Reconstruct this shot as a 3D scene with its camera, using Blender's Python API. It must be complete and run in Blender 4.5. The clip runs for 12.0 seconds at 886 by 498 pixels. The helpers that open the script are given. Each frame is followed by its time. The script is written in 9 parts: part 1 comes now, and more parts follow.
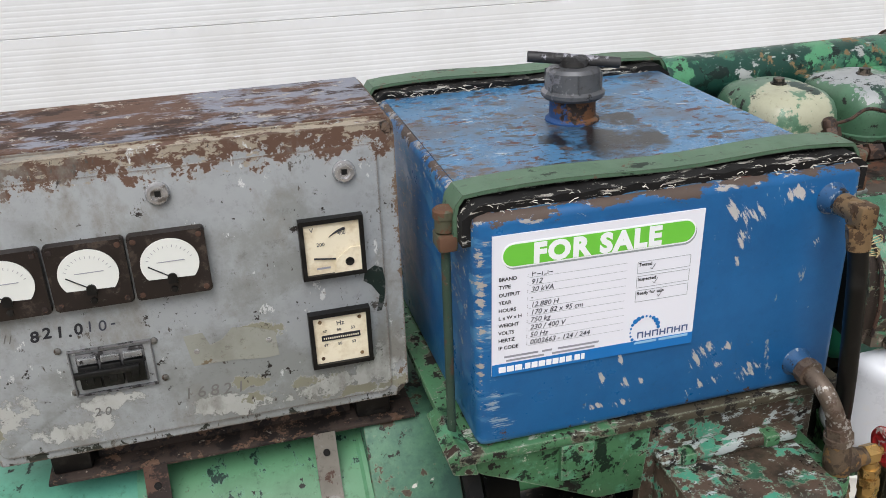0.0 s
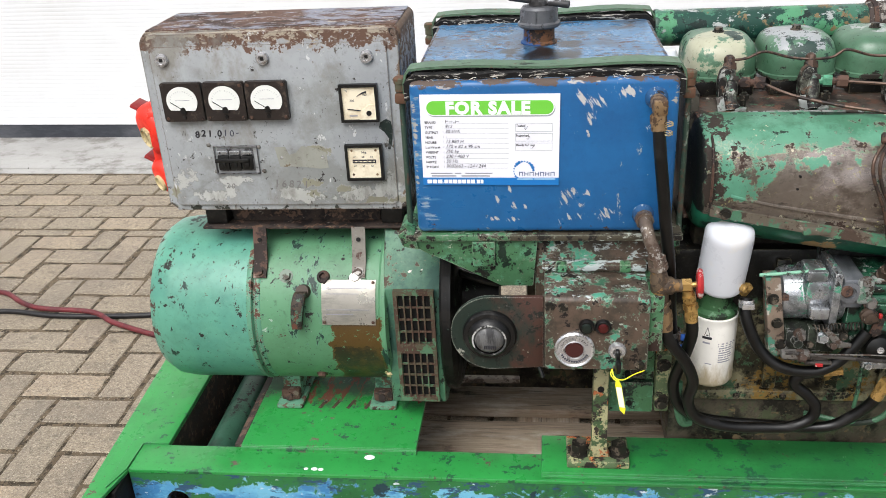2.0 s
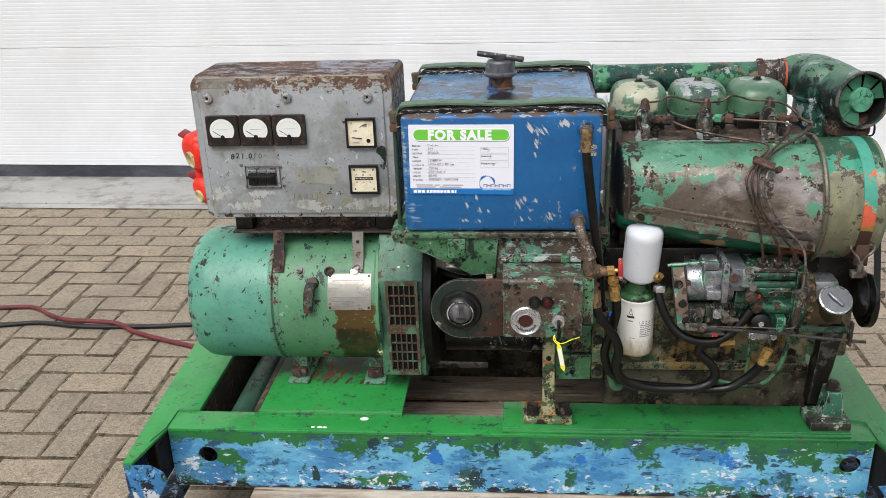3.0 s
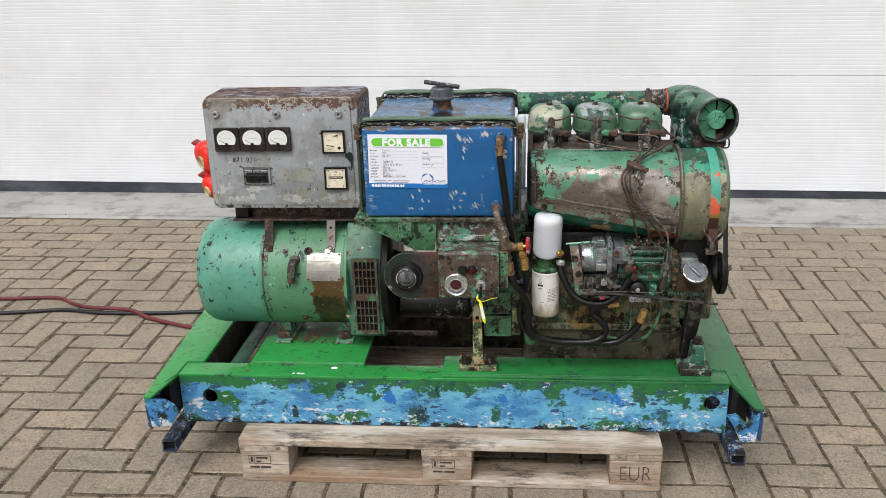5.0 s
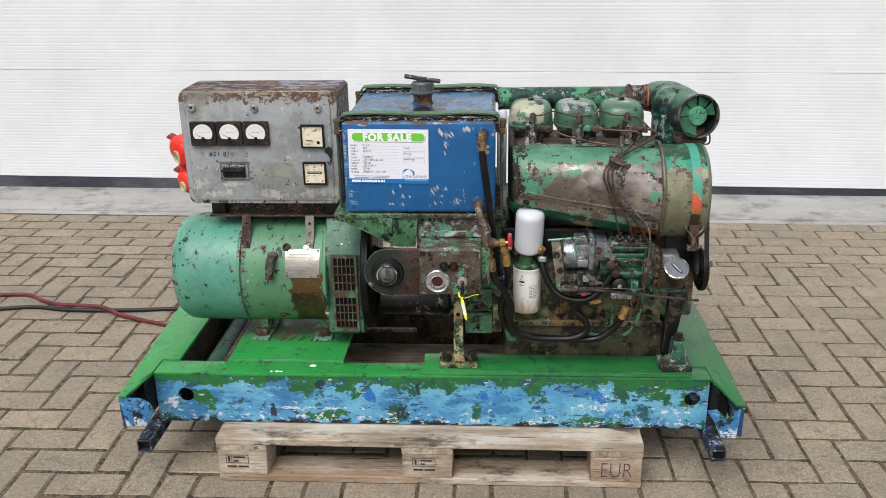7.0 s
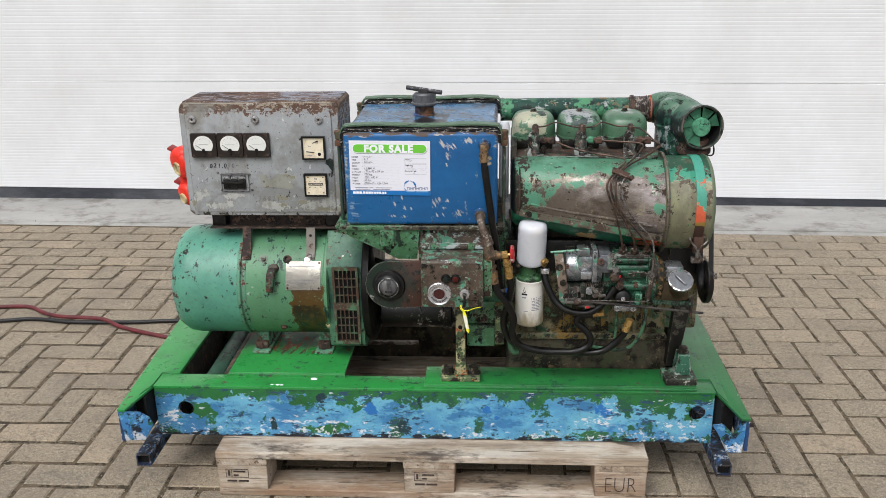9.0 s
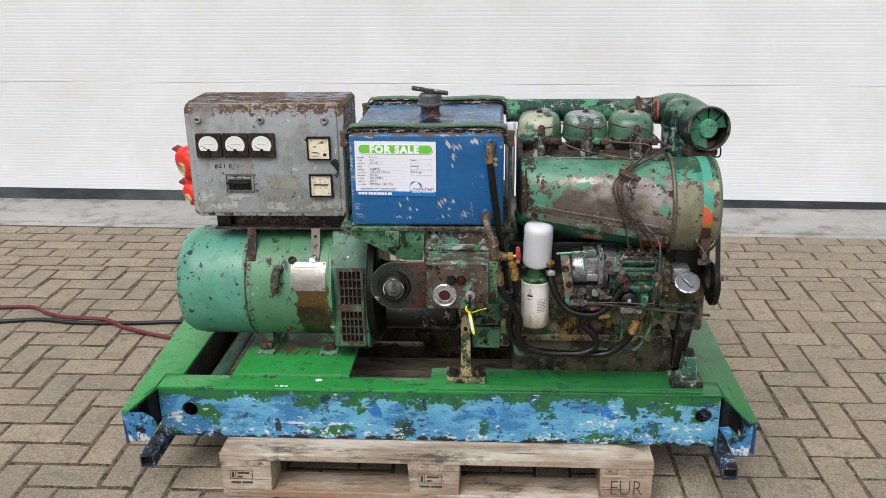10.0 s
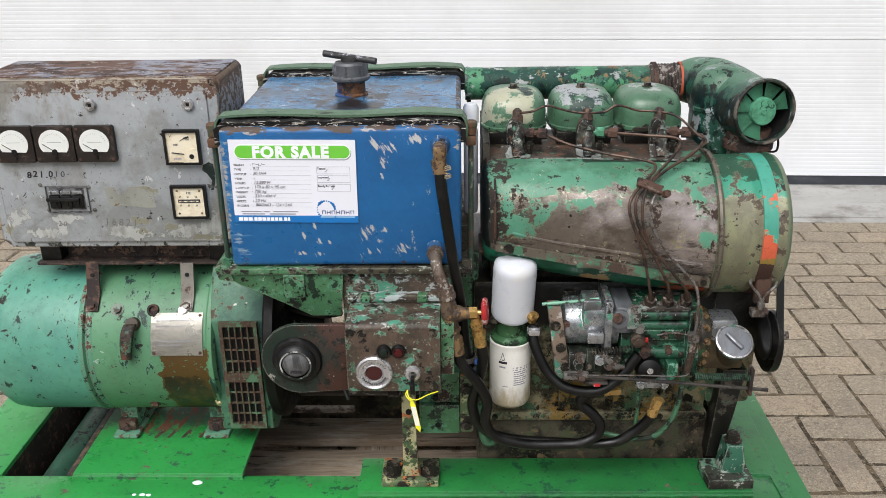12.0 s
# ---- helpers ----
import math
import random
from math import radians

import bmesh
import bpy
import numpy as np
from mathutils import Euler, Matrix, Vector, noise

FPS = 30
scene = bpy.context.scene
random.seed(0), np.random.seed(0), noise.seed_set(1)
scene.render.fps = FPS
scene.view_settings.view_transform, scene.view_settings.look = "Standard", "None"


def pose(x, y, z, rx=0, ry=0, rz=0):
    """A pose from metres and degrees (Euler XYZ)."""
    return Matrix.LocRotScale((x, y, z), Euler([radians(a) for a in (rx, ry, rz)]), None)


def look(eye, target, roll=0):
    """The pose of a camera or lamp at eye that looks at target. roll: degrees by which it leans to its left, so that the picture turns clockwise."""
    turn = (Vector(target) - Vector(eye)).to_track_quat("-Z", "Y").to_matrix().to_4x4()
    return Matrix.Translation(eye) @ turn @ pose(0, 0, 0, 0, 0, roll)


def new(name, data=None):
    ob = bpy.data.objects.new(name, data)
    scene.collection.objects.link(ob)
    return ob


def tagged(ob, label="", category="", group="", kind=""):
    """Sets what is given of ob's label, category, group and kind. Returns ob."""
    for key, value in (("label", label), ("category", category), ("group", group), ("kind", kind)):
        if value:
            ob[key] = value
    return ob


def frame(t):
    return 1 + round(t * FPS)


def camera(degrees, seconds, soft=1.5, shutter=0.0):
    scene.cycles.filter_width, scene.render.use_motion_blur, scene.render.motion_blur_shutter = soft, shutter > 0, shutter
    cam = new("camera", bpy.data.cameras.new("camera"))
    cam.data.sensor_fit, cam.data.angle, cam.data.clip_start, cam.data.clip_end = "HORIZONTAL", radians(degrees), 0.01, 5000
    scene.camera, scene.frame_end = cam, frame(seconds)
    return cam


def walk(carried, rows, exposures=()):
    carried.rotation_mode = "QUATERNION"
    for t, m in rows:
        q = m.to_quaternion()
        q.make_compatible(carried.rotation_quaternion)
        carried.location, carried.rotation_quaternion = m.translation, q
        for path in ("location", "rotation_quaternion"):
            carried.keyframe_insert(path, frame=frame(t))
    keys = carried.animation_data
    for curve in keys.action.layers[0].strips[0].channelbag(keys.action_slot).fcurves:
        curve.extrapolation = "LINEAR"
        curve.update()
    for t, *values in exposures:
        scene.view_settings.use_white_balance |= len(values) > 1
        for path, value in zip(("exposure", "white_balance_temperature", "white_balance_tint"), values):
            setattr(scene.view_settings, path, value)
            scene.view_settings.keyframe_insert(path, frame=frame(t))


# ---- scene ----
cam = camera(53.4, 12.0, soft=0.5)
PATH = [
    (0, (-0.416, -0.547, 1.322), (0.044, 1.204, 0.473), -2.1),
    (0.5, (-0.186, -0.656, 1.317), (-0.053, 1.129, 0.424), -3.0),
    (1, (-0.019, -0.801, 1.342), (-0.131, 0.979, 0.436), -3.6),
    (1.5, (-0.019, -0.983, 1.344), (-0.222, 0.794, 0.449), -3.9),
    (2, (-0.013, -1.153, 1.365), (-0.237, 0.634, 0.497), -3.2),
    (2.5, (0.028, -1.354, 1.391), (-0.18, 0.461, 0.579), -2.8),
    (3, (0.032, -1.575, 1.434), (-0.15, 0.267, 0.676), -2.2),
    (3.2, (0.013, -1.655, 1.454), (-0.152, 0.193, 0.707), -2.2),
    (4.8, (0.205, -2.111, 1.505), (0.02, -0.243, 0.816), -1.4),
    (5, (0.207, -2.127, 1.509), (0.031, -0.257, 0.822), -1.6),
    (5.5, (0.189, -2.133, 1.504), (0.056, -0.259, 0.819), -1.4),
    (6, (0.185, -2.125, 1.506), (0.074, -0.25, 0.817), -1.1),
    (6.5, (0.182, -2.118, 1.504), (0.072, -0.244, 0.815), -1.0),
    (7, (0.179, -2.106, 1.502), (0.068, -0.235, 0.805), -0.9),
    (9, (0.181, -2.086, 1.5), (0.063, -0.207, 0.825), -1.0),
    (9.5, (0.177, -2.084, 1.497), (0.055, -0.204, 0.825), -1.1),
    (10, (0.174, -2.079, 1.494), (0.049, -0.198, 0.824), -0.9),
    (10.5, (0.165, -2.057, 1.488), (0.051, -0.18, 0.808), -0.9),
    (11, (0.132, -1.954, 1.459), (0.056, -0.083, 0.757), -1.3),
    (11.5, (0.195, -1.635, 1.423), (0.158, 0.225, 0.689), -1.8),
    (12, (0.189, -1.274, 1.388), (0.144, 0.571, 0.618), -0.9),
]
walk(cam, [(t, look(eye, target, roll)) for t, eye, target, roll in PATH],
     [(0.0, -0.06), (0.5, 0.12), (1.0, 0.30), (1.5, 0.37), (2.0, 0.37), (2.5, 0.32), (3.0, 0.08), (3.2, 0.05), (4.8, 0.03), (7.2, 0.05), (9.0, -0.01), (10.5, -0.02), (11.5, 0.03), (12.0, 0.12)])

# ---- light: bright overcast day ----
world = bpy.data.worlds.new("overcast_sky")
scene.world = world
world.use_nodes = True
wn = world.node_tree
sky = wn.nodes.new("ShaderNodeTexSky")
sky.sky_type = "NISHITA"
sky.sun_disc = False
sky.sun_elevation, sky.sun_rotation = radians(55), radians(200)
sky.dust_density, sky.air_density = 4.0, 1.0
soft_sky = wn.nodes.new("ShaderNodeHueSaturation")
soft_sky.inputs["Saturation"].default_value = 0.38
wn.links.new(sky.outputs[0], soft_sky.inputs["Color"])
wn.links.new(soft_sky.outputs[0], wn.nodes["Background"].inputs["Color"])
wn.nodes["Background"].inputs["Strength"].default_value = 0.132
sun_data = bpy.data.lights.new("sun", "SUN")
sun_data.energy, sun_data.angle, sun_data.color = 2.05, radians(40), (1.0, 0.995, 0.99)
sun = new("sun", sun_data)
sun.matrix_world = look((-1.4, -3.2, 5.6), (0, 0.3, 0.5))


# ---- materials ----
def S(r, g, b):
    """Linear colour from sRGB 0..255."""
    return tuple(((v / 255) / 12.92 if v / 255 < 0.04045 else ((v / 255 + 0.055) / 1.055) ** 2.4) for v in (r, g, b)) + (1.0,)


def shader(name, rough=0.5, metal=0.0, colour=(0.5, 0.5, 0.5, 1)):
    m = bpy.data.materials.new(name)
    m.use_nodes = True
    b = m.node_tree.nodes["Principled BSDF"]
    b.inputs["Roughness"].default_value, b.inputs["Metallic"].default_value = rough, metal
    b.inputs["Base Color"].default_value = colour
    return m, m.node_tree, b


def node(nt, kind, **values):
    n = nt.nodes.new(kind)
    for k, v in values.items():
        n.inputs[k].default_value = v
    return n


def math_node(nt, op, a, b):
    n = nt.nodes.new("ShaderNodeMath")
    n.operation = op
    for i, v in enumerate((a, b)):
        if isinstance(v, (int, float)):
            n.inputs[i].default_value = v
        else:
            nt.links.new(v, n.inputs[i])
    return n.outputs[0]


def span(nt, value, a, b, lo=0.0, hi=1.0, smooth=False):
    n = nt.nodes.new("ShaderNodeMapRange")
    if smooth:
        n.interpolation_type = "SMOOTHSTEP"
    nt.links.new(value, n.inputs["Value"])
    for k, v in (("From Min", a), ("From Max", b), ("To Min", lo), ("To Max", hi)):
        n.inputs[k].default_value = v
    return n.outputs["Result"]


def noise_at(nt, coords, scale, seed=0.0, stretch=(1, 1, 1), detail=9.0, rough=0.70, tilt=0.0):
    mp = nt.nodes.new("ShaderNodeMapping")
    if tilt:
        lean = node(nt, "ShaderNodeMapping")
        lean.inputs["Rotation"].default_value = (0, radians(tilt), 0)
        nt.links.new(coords, lean.inputs["Vector"])
        coords = lean.outputs[0]
    nt.links.new(coords, mp.inputs["Vector"])
    mp.inputs["Location"].default_value = (seed * 3.7, seed * 1.9, seed * 5.3)
    mp.inputs["Scale"].default_value = stretch
    n = node(nt, "ShaderNodeTexNoise", Scale=scale, Detail=detail, Roughness=rough)
    nt.links.new(mp.outputs[0], n.inputs["Vector"])
    return n.outputs[0]


def blend(nt, fac, a, b, mode="MIX"):
    n = nt.nodes.new("ShaderNodeMix")
    n.data_type, n.blend_type = "RGBA", mode
    for slot, v in ((0, fac), (6, a), (7, b)):
        if isinstance(v, (int, float, tuple)):
            n.inputs[slot].default_value = v
        else:
            nt.links.new(v, n.inputs[slot])
    return n.outputs[2]


def deepen(c, power):
    """Colour with stronger tone contrast put in: a little deeper and duller."""
    if power <= 1.0:
        return tuple(c[:3]) + (1.0,)
    g = 0.3 * c[0] + 0.55 * c[1] + 0.15 * c[2]
    deepened = [(v + (g - v) * 0.10) ** power for v in c[:3]]
    # deep shade is put into colours that are dark already
    dark_drop = min(1.0, 0.55 + 0.45 * max(deepened) / 0.07)
    return tuple(v * dark_drop for v in deepened) + (1.0,)


def layer(colour, cover, scale, seed, stretch=(1, 1, 1), rough=0.6, metal=0.0, depth=0.3, grad=None, edge=0.010, detail=11.0, box=None, clump=0.0, rim=None, spots=(), plane="xz", tilt=0.0):
    """A coat that shows on part of a surface. cover: the share it takes; grad: (axis, from, to, bias there, bias here);
    box: (x0, x1, y0, y1, z0, z1), outside of which it is absent; clump: how far it gathers in groups; rim: colour of its flaked edge;
    spots: (a, b, half width, half height, turn) in a plane, outside of which it is absent; tilt: lean of its grain in degrees."""
    return dict(colour=colour, cover=cover, scale=scale, seed=seed, stretch=stretch, rough=rough, metal=metal, depth=depth, grad=grad, edge=edge, detail=detail, box=box, clump=clump, rim=rim, spots=spots, plane=plane, tilt=tilt)


def coat(name, base, layers=(), rough=0.45, metal=0.0, vary=0.18, vary_scale=6.0, bump=0.25, fine=220.0, spec=0.42, dirt=None, grime=0.55, deep=1.14, coords_from="Object", wear=None):
    """Painted or bare metal with coats, chips and stains laid over one another."""
    m, nt, b = shader(name)
    base = deepen(base, deep)
    b.inputs["Specular IOR Level"].default_value = spec
    co = nt.nodes.new("ShaderNodeTexCoord").outputs[coords_from]
    sep = nt.nodes.new("ShaderNodeSeparateXYZ")
    nt.links.new(co, sep.inputs[0])
    big = noise_at(nt, co, vary_scale, 0.3, detail=5)
    tone = span(nt, big, 0.3, 0.7, 1 - vary, 1 + vary)
    comb = nt.nodes.new("ShaderNodeCombineColor")
    for i in range(3):
        nt.links.new(tone, comb.inputs[i])
    colour = blend(nt, 1.0, base, comb.outputs[0], "MULTIPLY")
    r = span(nt, noise_at(nt, co, vary_scale * 3, 2.2, detail=5), 0.3, 0.7, max(0.05, rough - 0.1), min(1, rough + 0.12))
    mt = metal
    h = span(nt, noise_at(nt, co, fine, 1.1, detail=3), 0.2, 0.8, 0.0, 0.12)
    for L in layers:
        v = noise_at(nt, co, L["scale"], L["seed"], L["stretch"], L["detail"], tilt=L["tilt"])
        if L["edge"] < 0.03:
            v = math_node(nt, "ADD", v, span(nt, noise_at(nt, co, L["scale"] * 5.5, L["seed"] + 2.3, L["stretch"], 6.0, tilt=L["tilt"]), 0.25, 0.75, -0.035, 0.035))
        if L["clump"]:
            v = math_node(nt, "ADD", v, span(nt, noise_at(nt, co, L["scale"] * 0.22, L["seed"] + 4.9, (1, 1, 1), 4.0), 0.3, 0.7, -L["clump"], L["clump"]))
        if L["grad"]:
            ax, a, z, ba, bz = L["grad"]
            v = math_node(nt, "ADD", v, span(nt, sep.outputs["XYZ".index(ax.upper())], a, z, ba, bz))
        if L["box"]:
            for k, ax in enumerate("XYZ"):
                lo, hi = L["box"][2 * k], L["box"][2 * k + 1]
                wob = math_node(nt, "ADD", sep.outputs[ax], span(nt, noise_at(nt, co, 26.0, 4.0 + k), 0.3, 0.7, -0.013, 0.013))
                v = math_node(nt, "SUBTRACT", v, math_node(nt, "MAXIMUM", span(nt, wob, lo, lo - 0.004, 0.0, 1.0), span(nt, wob, hi, hi + 0.004, 0.0, 1.0)))
        if L["spots"]:
            near = None
            for a, bb, ra, rb, *turn in L["spots"]:
                mp = nt.nodes.new("ShaderNodeMapping")
                mp.vector_type = "TEXTURE"
                nt.links.new(co, mp.inputs["Vector"])
                angle = radians(turn[0]) if turn else 0.0
                flat = L["plane"] == "xy"
                mp.inputs["Location"].default_value = (a, bb, 0) if flat else (a, 0, bb)
                mp.inputs["Rotation"].default_value = (0, 0, angle) if flat else (0, -angle, 0)
                mp.inputs["Scale"].default_value = (ra, rb, 1000) if flat else (ra, 1000, rb)
                ln = nt.nodes.new("ShaderNodeVectorMath")
                ln.operation = "LENGTH"
                nt.links.new(mp.outputs[0], ln.inputs[0])
                near = ln.outputs["Value"] if near is None else math_node(nt, "MINIMUM", near, ln.outputs["Value"])
            v = math_node(nt, "ADD", v, span(nt, near, 0.2, 2.1, 0.10, -0.22))
        c = min(max(L["cover"], 0.003), 0.997)
        thr = 0.5 - 0.042 * math.log(c / (1 - c))
        mask = span(nt, v, thr - L["edge"], thr + L["edge"])
        inner = blend(nt, 1.0, deepen(L["colour"], deep), comb.outputs[0], "MULTIPLY")
        if L["rim"]:
            colour = blend(nt, span(nt, v, thr - L["edge"] - 0.016, thr - L["edge"] - 0.006, 0.0, 0.42), colour, deepen(L["rim"], deep))
        colour = blend(nt, mask, colour, inner)
        for kind, val in (("r", L["rough"]), ("m", L["metal"])):
            n = nt.nodes.new("ShaderNodeMix")
            nt.links.new(mask, n.inputs[0])
            cur = r if kind == "r" else mt
            if isinstance(cur, (int, float)):
                n.inputs[2].default_value = cur
            else:
                nt.links.new(cur, n.inputs[2])
            n.inputs[3].default_value = val
            if kind == "r":
                r = n.outputs[0]
            else:
                mt = n.outputs[0]
        h = math_node(nt, "SUBTRACT", h, math_node(nt, "MULTIPLY", mask, L["depth"]))
    if dirt:
        colour_d, cover_d, scale_d = dirt
        dm = span(nt, noise_at(nt, co, scale_d, 9.1, detail=9), 0.62 - 0.3 * cover_d, 0.8 - 0.2 * cover_d, 0, 0.85)
        colour = blend(nt, dm, colour, colour_d)
    if grime:
        # fine oily specks, and wider smudges
        spk = span(nt, noise_at(nt, co, 95.0, 6.6, detail=10, rough=0.75), 0.56, 0.66, 0.0, grime)
        colour = blend(nt, spk, colour, blend(nt, 1.0, colour, (0.34, 0.30, 0.27, 1), "MULTIPLY"))
        smd = span(nt, noise_at(nt, co, 13.0, 8.2, detail=10, rough=0.7), 0.50, 0.68, 0.0, grime * 0.8)
        colour = blend(nt, smd, colour, blend(nt, 1.0, colour, (0.52, 0.49, 0.46, 1), "MULTIPLY"))
        lit = span(nt, noise_at(nt, co, 150.0, 3.6, detail=8, rough=0.75), 0.62, 0.70, 0.0, grime * 0.32)
        colour = blend(nt, lit, colour, (0.42, 0.42, 0.39, 1))
    if wear:
        # paint rubbed off along edges; on engine castings, edge glints put into the colour
        wear_colour, wear_size, wear_bias = wear
        bev = node(nt, "ShaderNodeBevel", Radius=wear_size)
        bev.samples = 3
        geo = nt.nodes.new("ShaderNodeNewGeometry")
        dot = nt.nodes.new("ShaderNodeVectorMath")
        dot.operation = "DOT_PRODUCT"
        nt.links.new(bev.outputs[0], dot.inputs[0])
        nt.links.new(geo.outputs["Normal"], dot.inputs[1])
        rub = span(nt, dot.outputs["Value"], 0.995, 0.80, 0.0, 0.34)
        rub = math_node(nt, "ADD", rub, noise_at(nt, co, 55.0, 7.4, detail=9))
        colour = blend(nt, span(nt, rub, 0.68 - wear_bias, 0.72 - wear_bias, 0.0, 0.9), colour, deepen(wear_colour, deep))
    nt.links.new(colour, b.inputs["Base Color"])
    nt.links.new(r, b.inputs["Roughness"])
    if not isinstance(mt, (int, float)):
        nt.links.new(mt, b.inputs["Metallic"])
    else:
        b.inputs["Metallic"].default_value = mt
    bp = node(nt, "ShaderNodeBump", Strength=bump, Distance=0.0016)
    nt.links.new(h, bp.inputs["Height"])
    nt.links.new(bp.outputs[0], b.inputs["Normal"])
    return m


GREEN_LT, GREEN_MID, GREEN_DK = S(92, 160, 128), S(72, 122, 86), S(28, 62, 48)
RUST, RUST_DK, ORANGE = S(110, 84, 70), S(74, 54, 46), S(196, 92, 48)
OIL = S(46, 40, 34)
CHIP_RIM = S(176, 182, 166)

M = {}
M["cabinet"] = coat("grey_cabinet_paint", S(164, 168, 171), (
    layer(S(146, 149, 148), 0.30, 7, 3.1, rough=0.6, edge=0.05, depth=0.0),
    layer(S(186, 187, 184), 0.50, 26, 5.7, rough=0.6, depth=0.5, rim=S(112, 108, 100), spots=((-0.430, 0.782, 0.060, 0.012), (-0.330, 0.788, 0.070, 0.014, 8), (-0.595, 0.782, 0.055, 0.016), (-0.655, 0.815, 0.020, 0.022), (-0.27, 0.80, 0.02, 0.03), (-0.56, 0.81, 0.03, 0.008))),
    layer(S(150, 148, 130), 0.42, 26, 2.2, rough=0.7, depth=0.5, rim=S(190, 190, 186), spots=((-0.385, 0.790, 0.060, 0.008, 6), (-0.395, 0.868, 0.020, 0.010), (-0.670, 0.79, 0.012, 0.03), (-0.30, 0.772, 0.05, 0.007), (-0.415, 0.805, 0.03, 0.008))),
    layer(RUST, 0.48, 60, 1.4, rough=0.8, grad=("z", 1.018, 1.062, -0.26, 0.09), rim=S(176, 170, 158)),
    layer(S(170, 160, 144), 0.20, 60, 1.9, stretch=(0.6, 1, 1.2), rough=0.8, grad=("z", 1.02, 1.07, -0.2, 0.06)),
    layer(S(60, 52, 48), 0.016, 80, 7.7, rough=0.8, clump=0.12),
    layer(S(96, 90, 84), 0.014, 120, 4.6, stretch=(1.4, 1, 0.6), rough=0.8, clump=0.14),
    layer(S(206, 208, 208), 0.014, 60, 9.2, stretch=(1.2, 1, 0.6), rough=0.6, clump=0.13),
    layer(S(140, 138, 132), 0.08, 13, 2.7, stretch=(1, 1, 0.6), rough=0.6, edge=0.07, depth=0.0, clump=0.06),
    layer(S(62, 66, 56), 0.07, 60, 6.1, rough=0.8, grad=("z", 0.79, 0.755, -0.25, 0.06), clump=0.06),
    layer(S(130, 110, 92), 0.30, 60, 8.8, rough=0.8, grad=("x", -0.272, -0.246, -0.3, 0.03)),
), rough=0.46, vary=0.06, grime=0.35, wear=(S(112, 94, 80), 0.004, 0.02))
M["cabinet_top"] = coat("rusted_grey_cabinet_paint", S(136, 139, 152), (
    layer(RUST, 0.55, 22, 1.4, stretch=(0.5, 1.2, 1), rough=0.8, clump=0.10, edge=0.035),
    layer(RUST_DK, 0.22, 40, 2.8, stretch=(0.5, 1.2, 1), rough=0.8, clump=0.12, edge=0.03),
    layer(RUST, 0.40, 26, 5.4, rough=0.85, grad=("y", 0.33, 0.27, -0.2, 0.12)),
    layer(S(176, 170, 160), 0.08, 70, 4.2, rough=0.7),
), rough=0.5, vary=0.12)
CHIPS = ((0.048, 0.992, 0.008, 0.013, 30), (0.070, 0.985, 0.009, 0.012, -20), (0.058, 0.962, 0.007, 0.012, 10), (0.056, 0.936, 0.003, 0.008), (0.112, 1.000, 0.016, 0.007, 12), (0.143, 0.946, 0.003, 0.005),
         (0.030, 0.836, 0.013, 0.011, 20), (0.056, 0.841, 0.005, 0.004), (0.049, 0.822, 0.005, 0.005), (0.086, 0.806, 0.009, 0.008, 40), (0.032, 0.800, 0.018, 0.006, 12), (-0.062, 0.850, 0.004, 0.008), (-0.083, 0.829, 0.004, 0.009), (-0.057, 0.822, 0.004, 0.006), (-0.040, 0.820, 0.003, 0.006), (-0.058, 0.798, 0.008, 0.004), (-0.087, 0.799, 0.005, 0.004))
M["tank"] = coat("chipped_blue_paint", S(22, 109, 166), (
    layer(S(18, 96, 150), 0.30, 5, 1.2, rough=0.4, edge=0.10, depth=0.0),
    layer(S(72, 132, 176), 0.14, 24, 3.4, stretch=(0.25, 1, 2.2), rough=0.5, edge=0.03, depth=0.0, grad=("x", -0.10, -0.20, -0.16, 0.03)),
    layer(S(168, 166, 164), 0.14, 50, 2.1, stretch=(0.5, 1, 1.2), rough=0.6, grad=("z", 0.985, 1.018, -0.27, 0.06)),
    layer(S(98, 84, 76), 0.26, 40, 5.2, stretch=(0.5, 1, 1.2), rough=0.7, grad=("z", 0.99, 1.02, -0.30, 0.07)),
    layer(S(96, 72, 60), 0.06, 44, 6.6, rough=0.8, grad=("z", 0.83, 0.775, -0.2, 0.04)),
    layer(S(186, 184, 182), 0.17, 100, 7.6, stretch=(2.2, 1, 0.42), rough=0.6, depth=0.5, edge=0.014, spots=[(a, b, ra * 1.35, rb * 1.35, *turn) for a, b, ra, rb, *turn in CHIPS], tilt=30),
    layer(S(168, 164, 158), 0.12, 80, 3.9, stretch=(0.4, 1, 2.0), rough=0.65, spots=((-0.207, 0.95, 0.006, 0.075), (-0.207, 0.86, 0.004, 0.05), (-0.203, 1.00, 0.012, 0.012), (0.182, 0.99, 0.006, 0.02))),
    layer(S(140, 166, 188), 0.12, 120, 1.9, stretch=(0.25, 1, 2.6), rough=0.6, spots=((-0.195, 0.83, 0.010, 0.020), (-0.19, 0.80, 0.016, 0.012), (-0.197, 0.905, 0.006, 0.02))),
    layer(S(150, 160, 168), 0.006, 70, 8.6, stretch=(1.4, 1, 0.6), rough=0.6, clump=0.16),
), rough=0.32, vary=0.06, bump=0.2, grime=0.15, wear=(S(104, 92, 88), 0.006, 0.02))
